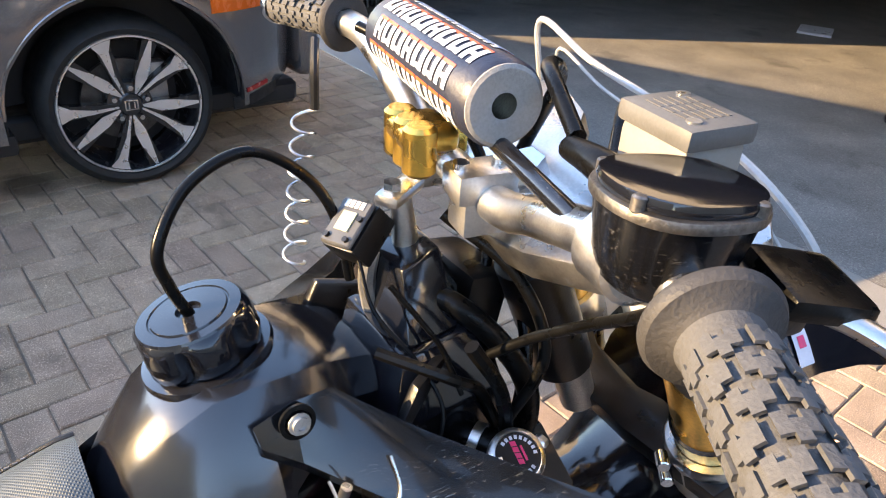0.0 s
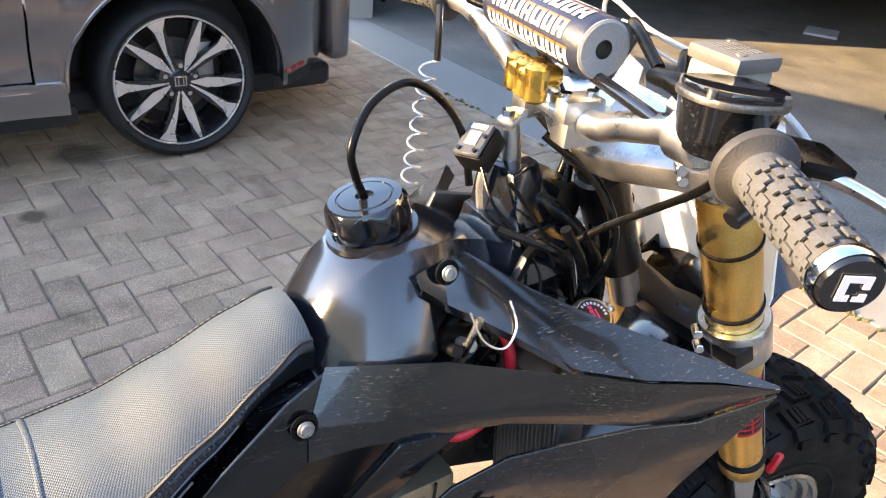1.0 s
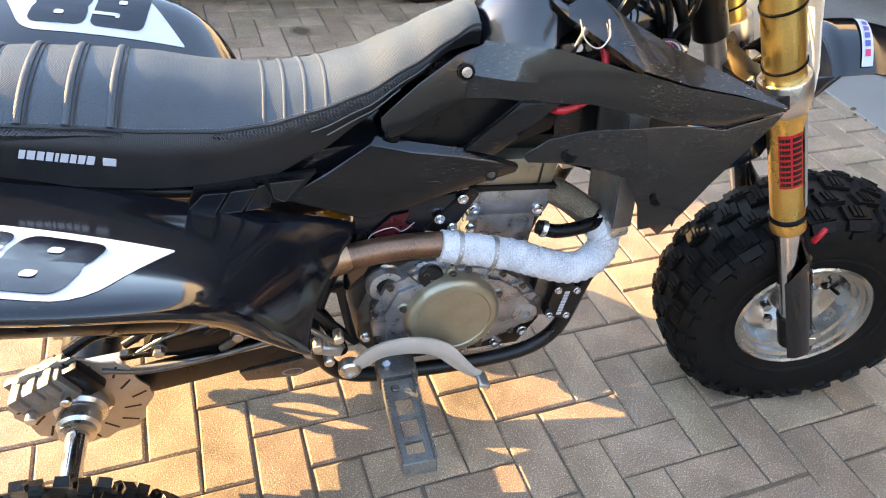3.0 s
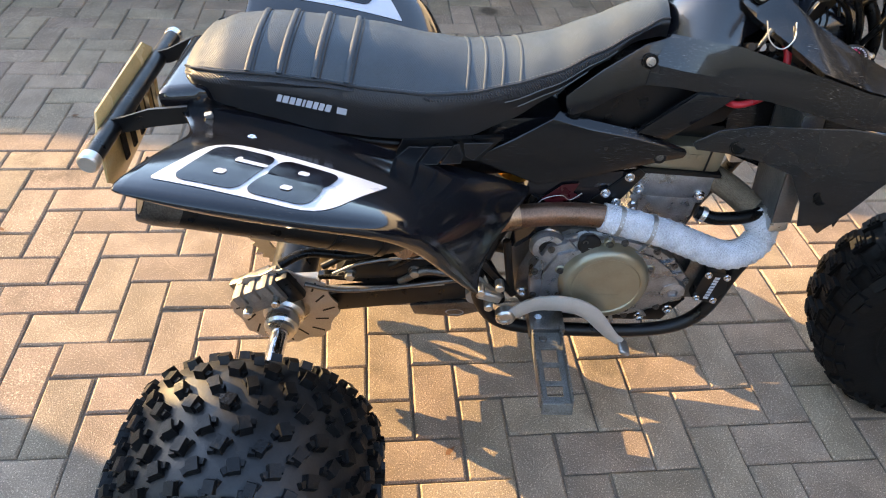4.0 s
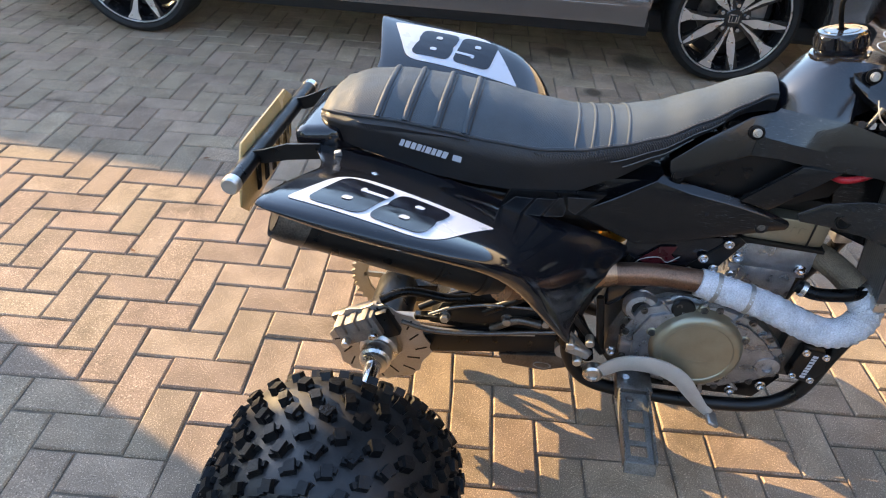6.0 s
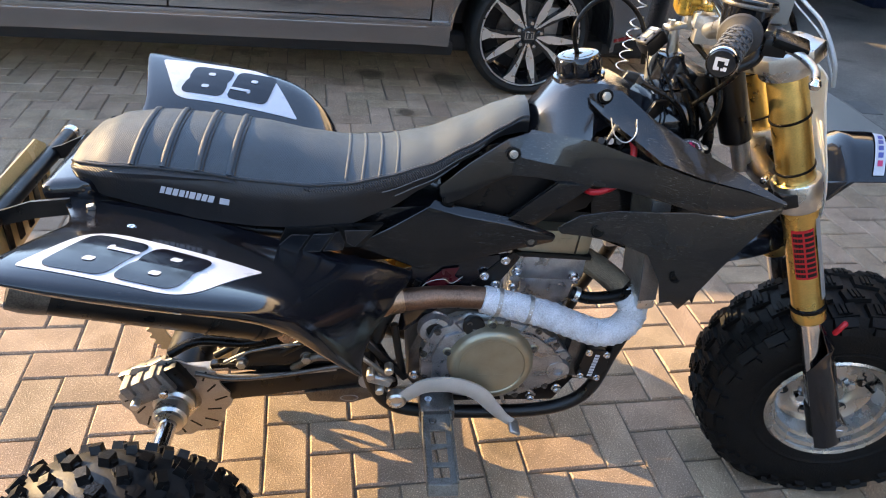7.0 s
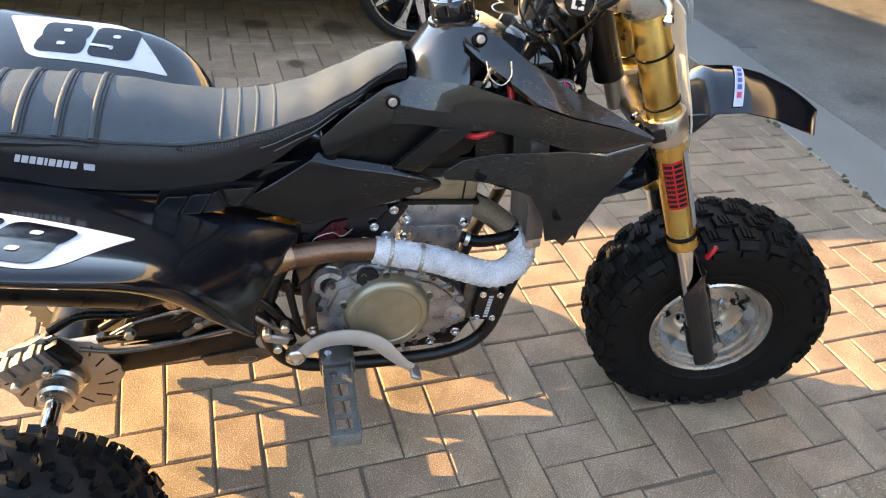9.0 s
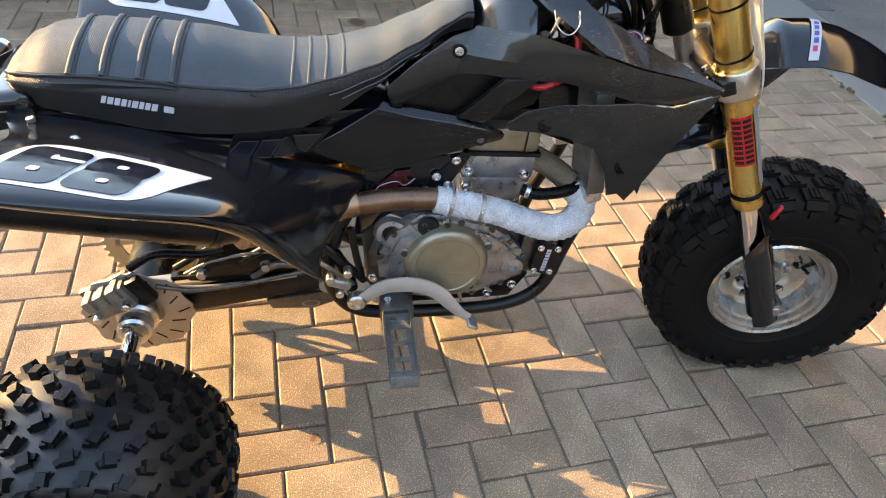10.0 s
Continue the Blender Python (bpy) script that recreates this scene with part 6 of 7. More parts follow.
    six = [(-.40, -.5), (0, -.5), (.40, -.5), (.5, -.40), (.5, -.12), (.5, .14), (.5, .25), (.5, .40), (.40, .5), (0, .5), (-.40, .5), (-.5, .40), (-.5, .12), (-.5, 0), (-.5, -.12), (-.5, -.40)]
    for shape, holes, cx in ((six, [(0.02, -0.19, 0.085, 0.055), (0.27, 0.165, 0.26, 0.040), (0.04, 0.195, 0.04, 0.06)], -0.047), (block, [(0, 0.23, 0.085, 0.055), (0, -0.23, 0.085, 0.055)], 0.041)):
        cx = cx - (0.014 if s < 0 else 0.006)

        def at(x, y):
            return (cx * 1.06 + 0.003 + x * 0.085 + y * 0.024, y * (0.122 if s < 0 else 0.108) - (0.005 if s < 0 else 0.0))
        patch([(v.x, v.y) for v in rounded([Vector((*at(x, y), 0)) for x, y in shape], (0.009,) * len(shape))], 0.0026, "digit", DIGIT, panel, "heavy black race digit")
        for hx, hy, hw, hh in holes:
            hole = rounded([Vector((hx - hw, hy - hh, 0)), Vector((hx + hw, hy - hh, 0)), Vector((hx + hw, hy + hh, 0)), Vector((hx - hw, hy + hh, 0))], (0.05,) * 4)
            patch([at(h.x, h.y) for h in hole], 0.0040, "digit_opening", WHITE, panel)
    for x, y, z in ((-0.215, -0.205, 0.746),):
        bm = B()
        bolt(bm, (x, y * -s, z), (0, 0, 1), 0.006, 0.004)
        part("bolt", bm, CHROME, ob)
    return ob


rear_fender(-1)
rear_fender(1)
# pale corner bracket where the fender meets the tail
for sy in (-1, 1):
    part("tail_bracket", box(B(), (-0.298, sy * 0.146, 0.744), (0.013, 0.010, 0.010), (8, -12, 10), bev=0.003, seg=2), ALU_DULL, trike, "bare aluminium corner bracket")
part("tail_cover", box(B(), (-0.345, 0, 0.745), (0.090, 0.23, 0.052), (0, -6, 0), bev=0.024, seg=4), GLOSS, trike, "glossy black tail cover")

grab = new("grab_bar")
grab.parent = trike
part("cross_tube", cyl(B(), (-0.468, -0.225, 0.705), (-0.468, 0.225, 0.705), 0.0155, seg=20), BLACK, grab)
for s in (-1, 1):
    part("end_plug", cyl(B(), (-0.468, s * 0.216, 0.705), (-0.468, s * 0.238, 0.705), 0.0168, seg=20, bev=0.003), ALU, grab, "bare aluminium end plug")
    bm = B()
    grid(bm, [[(-0.335, s * 0.135, 0.752), (-0.335, s * 0.135, 0.722)], [(-0.395, s * 0.140, 0.748), (-0.395, s * 0.140, 0.716)], [(-0.445, s * 0.130, 0.726), (-0.445, s * 0.130, 0.698)], [(-0.474, s * 0.128, 0.718), (-0.474, s * 0.128, 0.694)]])
    part("bracket", thicken(bm, 0.006), BLACK, grab, "black flat bracket")
plate_pts = [(-0.478, -0.158, 0.712), (-0.484, -0.130, 0.735), (-0.486, 0.118, 0.742), (-0.480, 0.140, 0.722), (-0.488, 0.135, 0.625), (-0.500, 0.09, 0.585), (-0.502, -0.10, 0.565), (-0.490, -0.156, 0.610)]
part("mud_plate", plate(B(), plate_pts, (-1, 0, 0), 0.004, 0.001), material("amber_clear_plate", (0.50, 0.36, 0.16), 0.25, var=0.25, scale=9, bump=0.03), grab, "amber clear plastic plate")
for k in range(5):
    y = -0.085 + 0.043 * k
    part("plate_bar", plate(B(), [(-0.482, y, 0.675), (-0.482, y + 0.020, 0.675), (-0.492, y + 0.032, 0.600), (-0.492, y + 0.014, 0.600)], (1, 0, 0), 0.003), SATIN, grab)

# front fender ---------------------------------------------------------------
ff = new("front_fender")
ff.parent = trike


CREST = [(-0.40, 0.362), (-0.34, 0.378), (-0.29, 0.392), (-0.24, 0.410), (-0.20, 0.440), (-0.172, 0.535), (-0.13, 0.597), (-0.07, 0.602), (-0.01, 0.592), (0.05, 0.570), (0.085, 0.552), (0.118, 0.530)]


def fender_pt(u, v):
    """u from the rear scoop (0) to the tip (1), v across, both ways from the crest."""
    x = -0.40 + 0.518 * u
    i = max(1, next((k for k in range(len(CREST)) if CREST[k][0] >= x), len(CREST) - 1))
    (xa_, za_), (xb_, zb_) = CREST[i - 1], CREST[i]
    z = za_ + (zb_ - za_) * (x - xa_) / (xb_ - xa_)
    w = 0.100 * (1 - 0.10 * u) * (1.0 if u < 0.82 else math.sqrt(max(0.0, 1 - ((u - 0.82) / 0.181) ** 2)) * 0.97 + 0.03)
    w *= 0.80 if u < 0.30 else min(1.0, 0.80 + (u - 0.30) * 1.4)
    return fwd((x, v * w, z - 0.056 * abs(v) ** 2.0 * (1 - 0.25 * u)))


bm = B()
grid(bm, [[fender_pt(i / 36, j / 7) for j in range(-7, 8)] for i in range(37)])
part("fender_shell", thicken(bm, 0.004), GLOSS, ff, "glossy black front fender", sharp=70)
for s in (-1, 1):
    part("fender_tab", plate(B(), [fwd((-0.205, s * 0.084, 0.512)), fwd((-0.165, s * 0.090, 0.540)), fwd((-0.120, s * 0.093, 0.548)), fwd((-0.150, s * 0.093, 0.508)), fwd((-0.160, s * 0.092, 0.502)), fwd((-0.178, s * 0.088, 0.512))], FRONT.to_3x3() @ Vector((0, -s, 0)), 0.004), GLOSS, ff)
bm = B()
grid(bm, [[fender_pt(0.625 + 0.034 * k - 0.035 * abs(v), v) + Vector((0, 0, 0.0035)) for v in (-0.93 + 0.98 * j / 8 for j in range(9))] for k in range(2)])
stk = part("fender_sticker", thicken(bm, 0.0006), WHITE, ff, "white sticker with blue and red bars")
for k, mat in ((0, PINK), (1, BLUE), (2, BLUE), (3, BLUE), (4, BLUE)):
    v0 = -0.80 + 0.15 * k
    bm = B()
    grid(bm, [[fender_pt(0.634 + 0.016 * i - 0.035 * abs(v), v) + Vector((0, 0, 0.0047)) for v in (v0, v0 + 0.10)] for i in range(2)])
    part("sticker_bar", thicken(bm, 0.0004), mat, stk)

# frame, engine, exhaust, rear axle -------------------------------------------
frame_ob = new("chassis")
frame_ob.parent = trike
for s in (-1, 1):
    part("lower_rail", tube(B(), [(0.745, s * 0.035, 0.800), (0.715, s * 0.075, 0.620), (0.690, s * 0.110, 0.480), (0.658, s * 0.124, 0.388), (0.622, s * 0.130, 0.280), (0.540, s * 0.130, 0.230), (0.36, s * 0.130, 0.224), (0.22, s * 0.125, 0.236), (0.165, s * 0.12, 0.300), (0.150, s * 0.115, 0.40)], 0.015, 12, 6), BLACK, frame_ob)
    part("upper_rail", tube(B(), [(0.735, s * 0.03, 0.880), (0.62, s * 0.055, 0.820), (0.48, s * 0.062, 0.745), (0.33, s * 0.066, 0.640), (0.24, s * 0.080, 0.545), (0.175, s * 0.108, 0.440), (0.150, s * 0.11, 0.33)], 0.015, 12, 6), BLACK, frame_ob)
    part("seat_rail", tube(B(), [(0.40, s * 0.070, 0.690), (0.20, s * 0.070, 0.650), (-0.05, s * 0.070, 0.655), (-0.34, s * 0.070, 0.715)], 0.012, 12, 4), BLACK, frame_ob)
    part("seat_stay", tube(B(), [(0.165, s * 0.115, 0.400), (0.02, s * 0.115, 0.520), (-0.14, s * 0.105, 0.675)], 0.010, 12, 3), BLACK, frame_ob)
    part("front_gusset", plate(B(), [(0.735, s * 0.030, 0.930), (0.640, s * 0.085, 0.935), (0.600, s * 0.088, 0.850), (0.700, s * 0.062, 0.800)], (0, -s, 0), 0.010, 0.003), BLACK, frame_ob)
part("inner_frame", hull(B(), [(0.585, -0.055, 0.640), (0.690, -0.060, 0.600), (0.690, 0.060, 0.600), (0.585, 0.055, 0.640)], [(0.560, -0.060, 0.810), (0.735, -0.060, 0.805), (0.735, 0.060, 0.805), (0.560, 0.060, 0.810)]), SATIN, frame_ob)
# black filler so the gaps under the seat read as shaded
part("gap_filler_box", box(B(), (0.215, 0, 0.655), (0.36, 0.165, 0.125), (0, -4, 0), bev=0.02, seg=2), SATIN, frame_ob, "black box added to darken the gaps under the seat")
part("seat_base", box(B(), (-0.10, 0, 0.722), (0.46, 0.20, 0.040), (0, 9, 0), bev=0.01, seg=2), SATIN, frame_ob)
# tank underside, enlarged as a black backing for the shaded shroud window
part("tank_dark_backing", box(B(), (0.500, 0.0, 0.795), (0.270, 0.112, 0.110), (0, -6, 0), bev=0.02, seg=2), SATIN, frame_ob)
part("intake_duct", box(B(), (0.365, 0.0, 0.735), (0.14, 0.12, 0.10), (0, -25, 0), bev=0.02, seg=2), SATIN, frame_ob)
# the box of coil and wiring in front of the tank
part("front_box", hull(B(), [(0.626, -0.074, 0.884), (0.714, -0.084, 0.902), (0.714, 0.03, 0.880), (0.626, 0.03, 0.880)], [(0.645, -0.057, 0.940), (0.712, -0.054, 0.945), (0.712, 0.03, 0.952), (0.645, 0.03, 0.945)]), GLOSS, frame_ob, "glossy black electrics box")
part("front_panel", hull(B(), [(0.652, -0.052, 0.942), (0.700, -0.050, 0.946), (0.700, 0.03, 0.946), (0.652, 0.03, 0.942)], [(0.664, -0.022, 0.992), (0.700, -0.018, 1.000), (0.704, 0.03, 1.000), (0.660, 0.03, 0.992)]), GLOSS, frame_ob, "glossy black panel over the electrics box")
part("under_box", hull(B(), [(0.610, -0.060, 0.800), (0.745, -0.085, 0.800), (0.745, 0.06, 0.800), (0.610, 0.06, 0.800)], [(0.628, -0.064, 0.884), (0.722, -0.074, 0.900), (0.722, 0.06, 0.880), (0.628, 0.06, 0.880)]), SATIN, frame_ob)
for pts, rr in (([(0.68, -0.09, 0.96), (0.705, -0.10, 0.91), (0.715, -0.10, 0.84), (0.70, -0.10, 0.78)], 0.006),
                ([(0.62, -0.06, 0.96), (0.66, -0.10, 0.945), (0.70, -0.085, 0.90), (0.745, -0.07, 0.80)], 0.0045), ([(0.70, 0.03, 1.00), (0.73, -0.02, 0.93), (0.75, -0.05, 0.84), (0.73, -0.05, 0.76)], 0.005),
                ([(0.585, -0.09, 0.90), (0.59, -0.10, 0.86), (0.56, -0.09, 0.82), (0.54, -0.06, 0.79)], 0.005)):
    part("wiring", tube(B(), pts, rr, 8, 6), RUBBER, frame_ob)
part("grommet", lathe(B(), [(0.006, 0), (0.015, 0), (0.017, 0.003), (0.015, 0.007), (0.007, 0.005)], axis_pose((0.690, -0.028, 0.962), (0.670, -0.050, 0.985)), 20, True), RUBBER, frame_ob)
part("thick_cable", tube(B(), [(0.690, -0.028, 0.963), (0.700, -0.045, 0.960), (0.722, -0.066, 0.935), (0.742, -0.080, 0.900), (0.752, -0.085, 0.860), (0.748, -0.085, 0.800)], 0.0095, 12, 8), RUBBER, frame_ob, "thick glossy black cable")
part("loom_tray", box(B(), (0.735, 0.010, 0.900), (0.045, 0.080, 0.130), (0, 12, 0), bev=0.010, seg=2), BLACK, frame_ob)
part("inner_guard", plate(B(), [(0.690, -0.085, 0.840), (0.760, -0.095, 0.845), (0.800, -0.110, 0.760), (0.780, -0.115, 0.700), (0.690, -0.100, 0.720)], (0, 1, 0), 0.006, 0.001), SATIN, frame_ob)
part("red_hose", tube(B(), [(0.604, -0.088, 0.878), (0.612, -0.104, 0.856), (0.610, -0.116, 0.828), (0.598, -0.122, 0.800), (0.572, -0.124, 0.782), (0.545, -0.118, 0.774), (0.530, -0.080, 0.772)], 0.0062, 10, 6), RED, frame_ob, "red fuel hose")
part("wire_loop", tube(B(), [(0.560, -0.105, 0.912), (0.566, -0.122, 0.888), (0.585, -0.130, 0.878), (0.602, -0.124, 0.892), (0.604, -0.108, 0.912)], 0.0012, 6, 8), ALU, frame_ob)
for i in range(3):
    part("tank_tap", cyl(B(), (0.552 + i * 0.016, -0.085, 0.86), (0.552 + i * 0.016, -0.103, 0.868), 0.0065, seg=10), BLACK if i != 1 else ALU_DULL, frame_ob)
part("tap_rod", cyl(B(), (0.556, -0.098, 0.84), (0.572, -0.106, 0.90), 0.004), ALU, frame_ob)

rad = new("radiator")
rad.parent = trike
for s in (-1, 1):
    tl = pose(0.672, s * 0.112, 0.672, 0, -6, 0)

    def rad_box(c, size, bev=0.0):
        b2 = box(B(), c, size, bev=bev, seg=2)
        bmesh.ops.transform(b2, matrix=tl, verts=b2.verts[:])
        return b2
    part("core", rad_box((0, 0, 0), (0.026, 0.098, 0.220)), FINS, rad, "grey finned radiator core")
    bm = B()
    for i in range(15):
        for sx2 in (-0.014, 0.014):
            box(bm, (sx2, -0.046 + i * 0.00657, 0), (0.006, 0.0016, 0.218))
    bmesh.ops.transform(bm, matrix=tl, verts=bm.verts[:])
    part("fin_pack", bm, ALU_DULL, rad)["kind"] = "stuff"
    part("top_tank", rad_box((0, 0, 0.122), (0.036, 0.102, 0.030), 0.009), ALU, rad)
    part("bottom_tank", rad_box((0, 0, -0.122), (0.036, 0.102, 0.030), 0.009), ALU, rad)
    for k in (-1, 1):
        part("side_rail", rad_box((0, k * 0.051, 0), (0.034, 0.005, 0.222), 0.001), FINS, rad)
part("filler_neck", cyl(B(), (0.706, -0.112, 0.846), (0.704, -0.122, 0.866), 0.017, seg=20, bev=0.002), COPPER, rad)
mcap = axis_pose((0.704, -0.124, 0.862), (0.700, -0.136, 0.888))
rc = part("radiator_cap", lathe(B(), [(0, 0), (0.0215, 0), (0.0225, 0.002), (0.0225, 0.008), (0.020, 0.0105), (0.018, 0.011), (0.0175, 0.0098), (0, 0.0098)], mcap, 36), ALU, rad, "aluminium radiator cap with a black and magenta face")
for a in (20, 200):
    part("cap_ear", box(B(), mcap @ Vector((0.025 * math.cos(radians(a)), 0.025 * math.sin(radians(a)), 0.005)), (0.012, 0.012, 0.006), (20, 10, a), bev=0.003), ALU, rc)
part("cap_face", lathe(B(), [(0, 0.0104), (0.0174, 0.0104), (0.0174, 0.0098), (0, 0.0098)], mcap, 36), BLACK, rc)
bm = B()
for i in range(22):
    if i % 11 in (9, 10):
        continue
    a = 2 * math.pi * i / 22
    p = mcap @ pose(0.0140 * math.cos(a), 0.0140 * math.sin(a), 0.0106, 0, 0, math.degrees(a) + 90)
    bars(bm, p, (0.0024,), 0.0030, 0, 0.0002)
part("cap_ring_print", bm, WHITE, rc)
part("cap_print", bars(bars(B(), mcap @ pose(0, 0.0016, 0.0106, 0, 0, 100), (0.004, 0.004, 0.004, 0.004), 0.0045, 0.0008, 0.0002, 0.001), mcap @ pose(0.005, 0.001, 0.0106, 0, 0, 100), (0.012,), 0.0018, 0, 0.0002), PINK, rc)
part("neck_hose", tube(B(), [(0.704, -0.100, 0.852), (0.692, -0.078, 0.854), (0.675, -0.045, 0.846)], 0.013, 14, 4), RUBBER, rad)
part("hose_clip", lathe(B(), [(0.0135, 0), (0.0155, 0), (0.0155, 0.008), (0.0135, 0.008)], axis_pose((0.699, -0.090, 0.853), (0.690, -0.074, 0.854)), 20, True), ALU, rad)
part("lower_hose", tube(B(), [(0.690, -0.105, 0.565), (0.672, -0.125, 0.556), (0.640, -0.135, 0.552), (0.612, -0.138, 0.548), (0.575, -0.135, 0.545), (0.545, -0.125, 0.552)], 0.0125, 14, 6), RUBBER, rad)
for a, b in (((0.668, -0.126, 0.556), (0.658, -0.130, 0.554)), ((0.560, -0.131, 0.548), (0.550, -0.128, 0.551))):
    part("hose_clip", lathe(B(), [(0.013, 0), (0.0152, 0), (0.0152, 0.009), (0.013, 0.009)], axis_pose(a, b), 20, True), ALU, rad)

eng = new("engine")
eng.parent = trike
eng.matrix_basis = pose(0, 0.004, -0.006)
bm = B()
oc = [(0.235, 0.300), (0.262, 0.262), (0.36, 0.248), (0.53, 0.256), (0.585, 0.290), (0.598, 0.350), (0.570, 0.420), (0.520, 0.470), (0.430, 0.492), (0.330, 0.490), (0.262, 0.455), (0.236, 0.380)]
plate(bm, [(x, 0.120, z) for x, z in oc], (0, -1, 0), 0.225, 0.012)
# darker metal than the covers, for the shade between engine parts
part("crankcase", bm, STEEL, eng, "grey cast crankcase, darkened for the shade between parts")
# black box added to deepen the shade under the engine
part("underside_dark_box", hull(B(), [(0.30, -0.108, 0.236), (0.56, -0.108, 0.236), (0.56, 0.108, 0.236), (0.30, 0.108, 0.236)], [(0.27, -0.104, 0.300), (0.60, -0.104, 0.300), (0.60, 0.104, 0.300), (0.27, 0.104, 0.300)]), BLACK, eng)
# stepped right cover
bm = B()
oc2 = [(0.262, 0.330), (0.300, 0.285), (0.37, 0.268), (0.47, 0.272), (0.535, 0.300), (0.575, 0.330), (0.580, 0.380), (0.545, 0.425), (0.50, 0.462), (0.43, 0.484), (0.35, 0.486), (0.285, 0.462), (0.258, 0.40)]
plate(bm, [(x, -0.100, z) for x, z in oc2], (0, -1, 0), 0.032, 0.009)
part("side_case", bm, CAST, eng, "grey cast clutch case")
part("case_step", plate(B(), [(0.42 + (x - 0.42) * 0.86, -0.131, 0.380 + (z - 0.380) * 0.86) for x, z in oc2], (0, -1, 0), 0.010, 0.005), CAST, eng)
for k, (x, z) in enumerate(((0.300, 0.335), (0.330, 0.300), (0.520, 0.430), (0.545, 0.400), (0.470, 0.470), (0.400, 0.480), (0.330, 0.470), (0.500, 0.290), (0.440, 0.272))):
    part("case_rib", box(B(), (x, -0.132, z), (0.034, 0.012, 0.008), (0, math.degrees(math.atan2(-(z - 0.385), x - 0.405)), 0), bev=0.003, seg=2), CAST, eng)
for x, z in oc2[::1]:
    cx, cz = 0.42 + (x - 0.42) * 0.95, 0.378 + (z - 0.378) * 0.95
    bm = B()
    bolt(bm, (cx, -0.131, cz), (0, -1, 0), 0.0056, 0.006)
    part("case_bolt", bm, STEEL, eng)
mc2 = axis_pose((0.402, -0.130, 0.388), (0.402, -0.184, 0.392))
cc = part("clutch_cover", lathe(B(), [(0.090, 0.0), (0.092, 0.006), (0.089, 0.010), (0.086, 0.026), (0.082, 0.033), (0.076, 0.036), (0.068, 0.0362), (0.066, 0.0345), (0.062, 0.0345), (0, 0.0355)], mc2, 56), BRONZE, eng, "bronze clutch cover")
for i in range(5):
    a = radians(72 * i + 20)
    p = mc2 @ Vector((0.092 * math.cos(a), 0.092 * math.sin(a), 0.004))
    part("cover_ear", cyl(B(), p, p + Vector((0, -0.012, 0)), 0.0105, seg=14, bev=0.002), BRONZE, cc)
    bm = B()
    bolt(bm, p + Vector((0, -0.012, 0)), (0, -1, 0), 0.0055, 0.005)
    part("cover_bolt", bm, STEEL, cc)
part("cover_marks", bars(B(), Matrix.Translation((0.402, -0.1666, 0.368)) @ Matrix.Rotation(radians(90), 4, "X"), (0.008, 0.009, 0.009, 0.009, 0.009), 0.009, 0.003, 0.0008), BRONZE, cc, "raised lettering as plain bars")
part("oil_cap", lathe(B(), [(0, 0), (0.021, 0), (0.0225, 0.004), (0.0225, 0.014), (0.019, 0.017), (0, 0.017)], axis_pose((0.362, -0.122, 0.470), (0.362, -0.160, 0.482)), 24), BLACK, eng)
part("bearing_boss", lathe(B(), [(0.034, 0), (0.036, 0.012), (0.030, 0.022), (0.0195, 0.024), (0.0185, 0.012), (0, 0.010)], axis_pose((0.287, -0.105, 0.452), (0.287, -0.150, 0.457)), 28), CAST, eng)
# black disc gives the boss hole its dark depth
part("boss_hole_dark", lathe(B(), [(0, 0), (0.0175, 0), (0.0175, 0.003), (0, 0.003)], axis_pose((0.287, -0.118, 0.4535), (0.287, -0.150, 0.457)), 20), BLACK, eng)
part("pump_cover", lathe(B(), [(0.026, 0), (0.028, 0.006), (0.024, 0.016), (0.010, 0.018), (0.009, 0.012), (0, 0.012)], axis_pose((0.548, -0.128, 0.355), (0.548, -0.160, 0.357)), 24), CAST, eng)
ig = part("oil_filter_cover", plate(B(), [(0.585, -0.128, 0.350), (0.628, -0.130, 0.336), (0.650, -0.130, 0.372), (0.640, -0.130, 0.420), (0.596, -0.128, 0.424)], (0, -1, 0), 0.022, 0.003), BLACK, eng, "black oil filter cover with pale lettering bars")
part("filter_case", plate(B(), [(0.560, -0.070, 0.330), (0.635, -0.070, 0.325), (0.655, -0.070, 0.372), (0.645, -0.070, 0.430), (0.570, -0.070, 0.450)], (0, -1, 0), 0.058, 0.006), STEEL, eng)
part("cover_print", bars(B(), Matrix.Translation((0.617, -0.1528, 0.381)) @ Matrix.Rotation(radians(90), 4, "X") @ Matrix.Rotation(radians(82), 4, "Z"), (0.006, 0.005, 0.006, 0.005, 0.006, 0.006, 0.005, 0.006), 0.010, 0.0022, 0.0006), WHITE, ig)
for x, z in ((0.594, 0.352), (0.630, 0.346), (0.640, 0.410), (0.602, 0.416)):
    bm = B()
    bolt(bm, (x, -0.151, z), (0, -1, 0), 0.0055, 0.006)
    part("filter_bolt", bm, CHROME, ig)
cyl_m = pose(0.498, 0.005, 0.476, 0, 3.5, 0)


def eng_box(c, s, bev, name, mat, label=""):
    b2 = box(B(), c, s, bev=bev, seg=2)
    bmesh.ops.transform(b2, matrix=cyl_m, verts=b2.verts[:])
    return part(name, b2, mat, eng, label)


eng_box((0, 0, 0.030), (0.130, 0.165, 0.085), 0.012, "cylinder", CAST)
eng_box((0, 0, 0.076), (0.142, 0.178, 0.010), 0.002, "cylinder_flange", CAST)
eng_box((0.002, 0, 0.108), (0.150, 0.190, 0.058), 0.016, "cylinder_head", CAST, "grey cast cylinder head")
eng_box((0.002, 0, 0.141), (0.156, 0.196, 0.008), 0.002, "head_gasket_edge", BLACK)
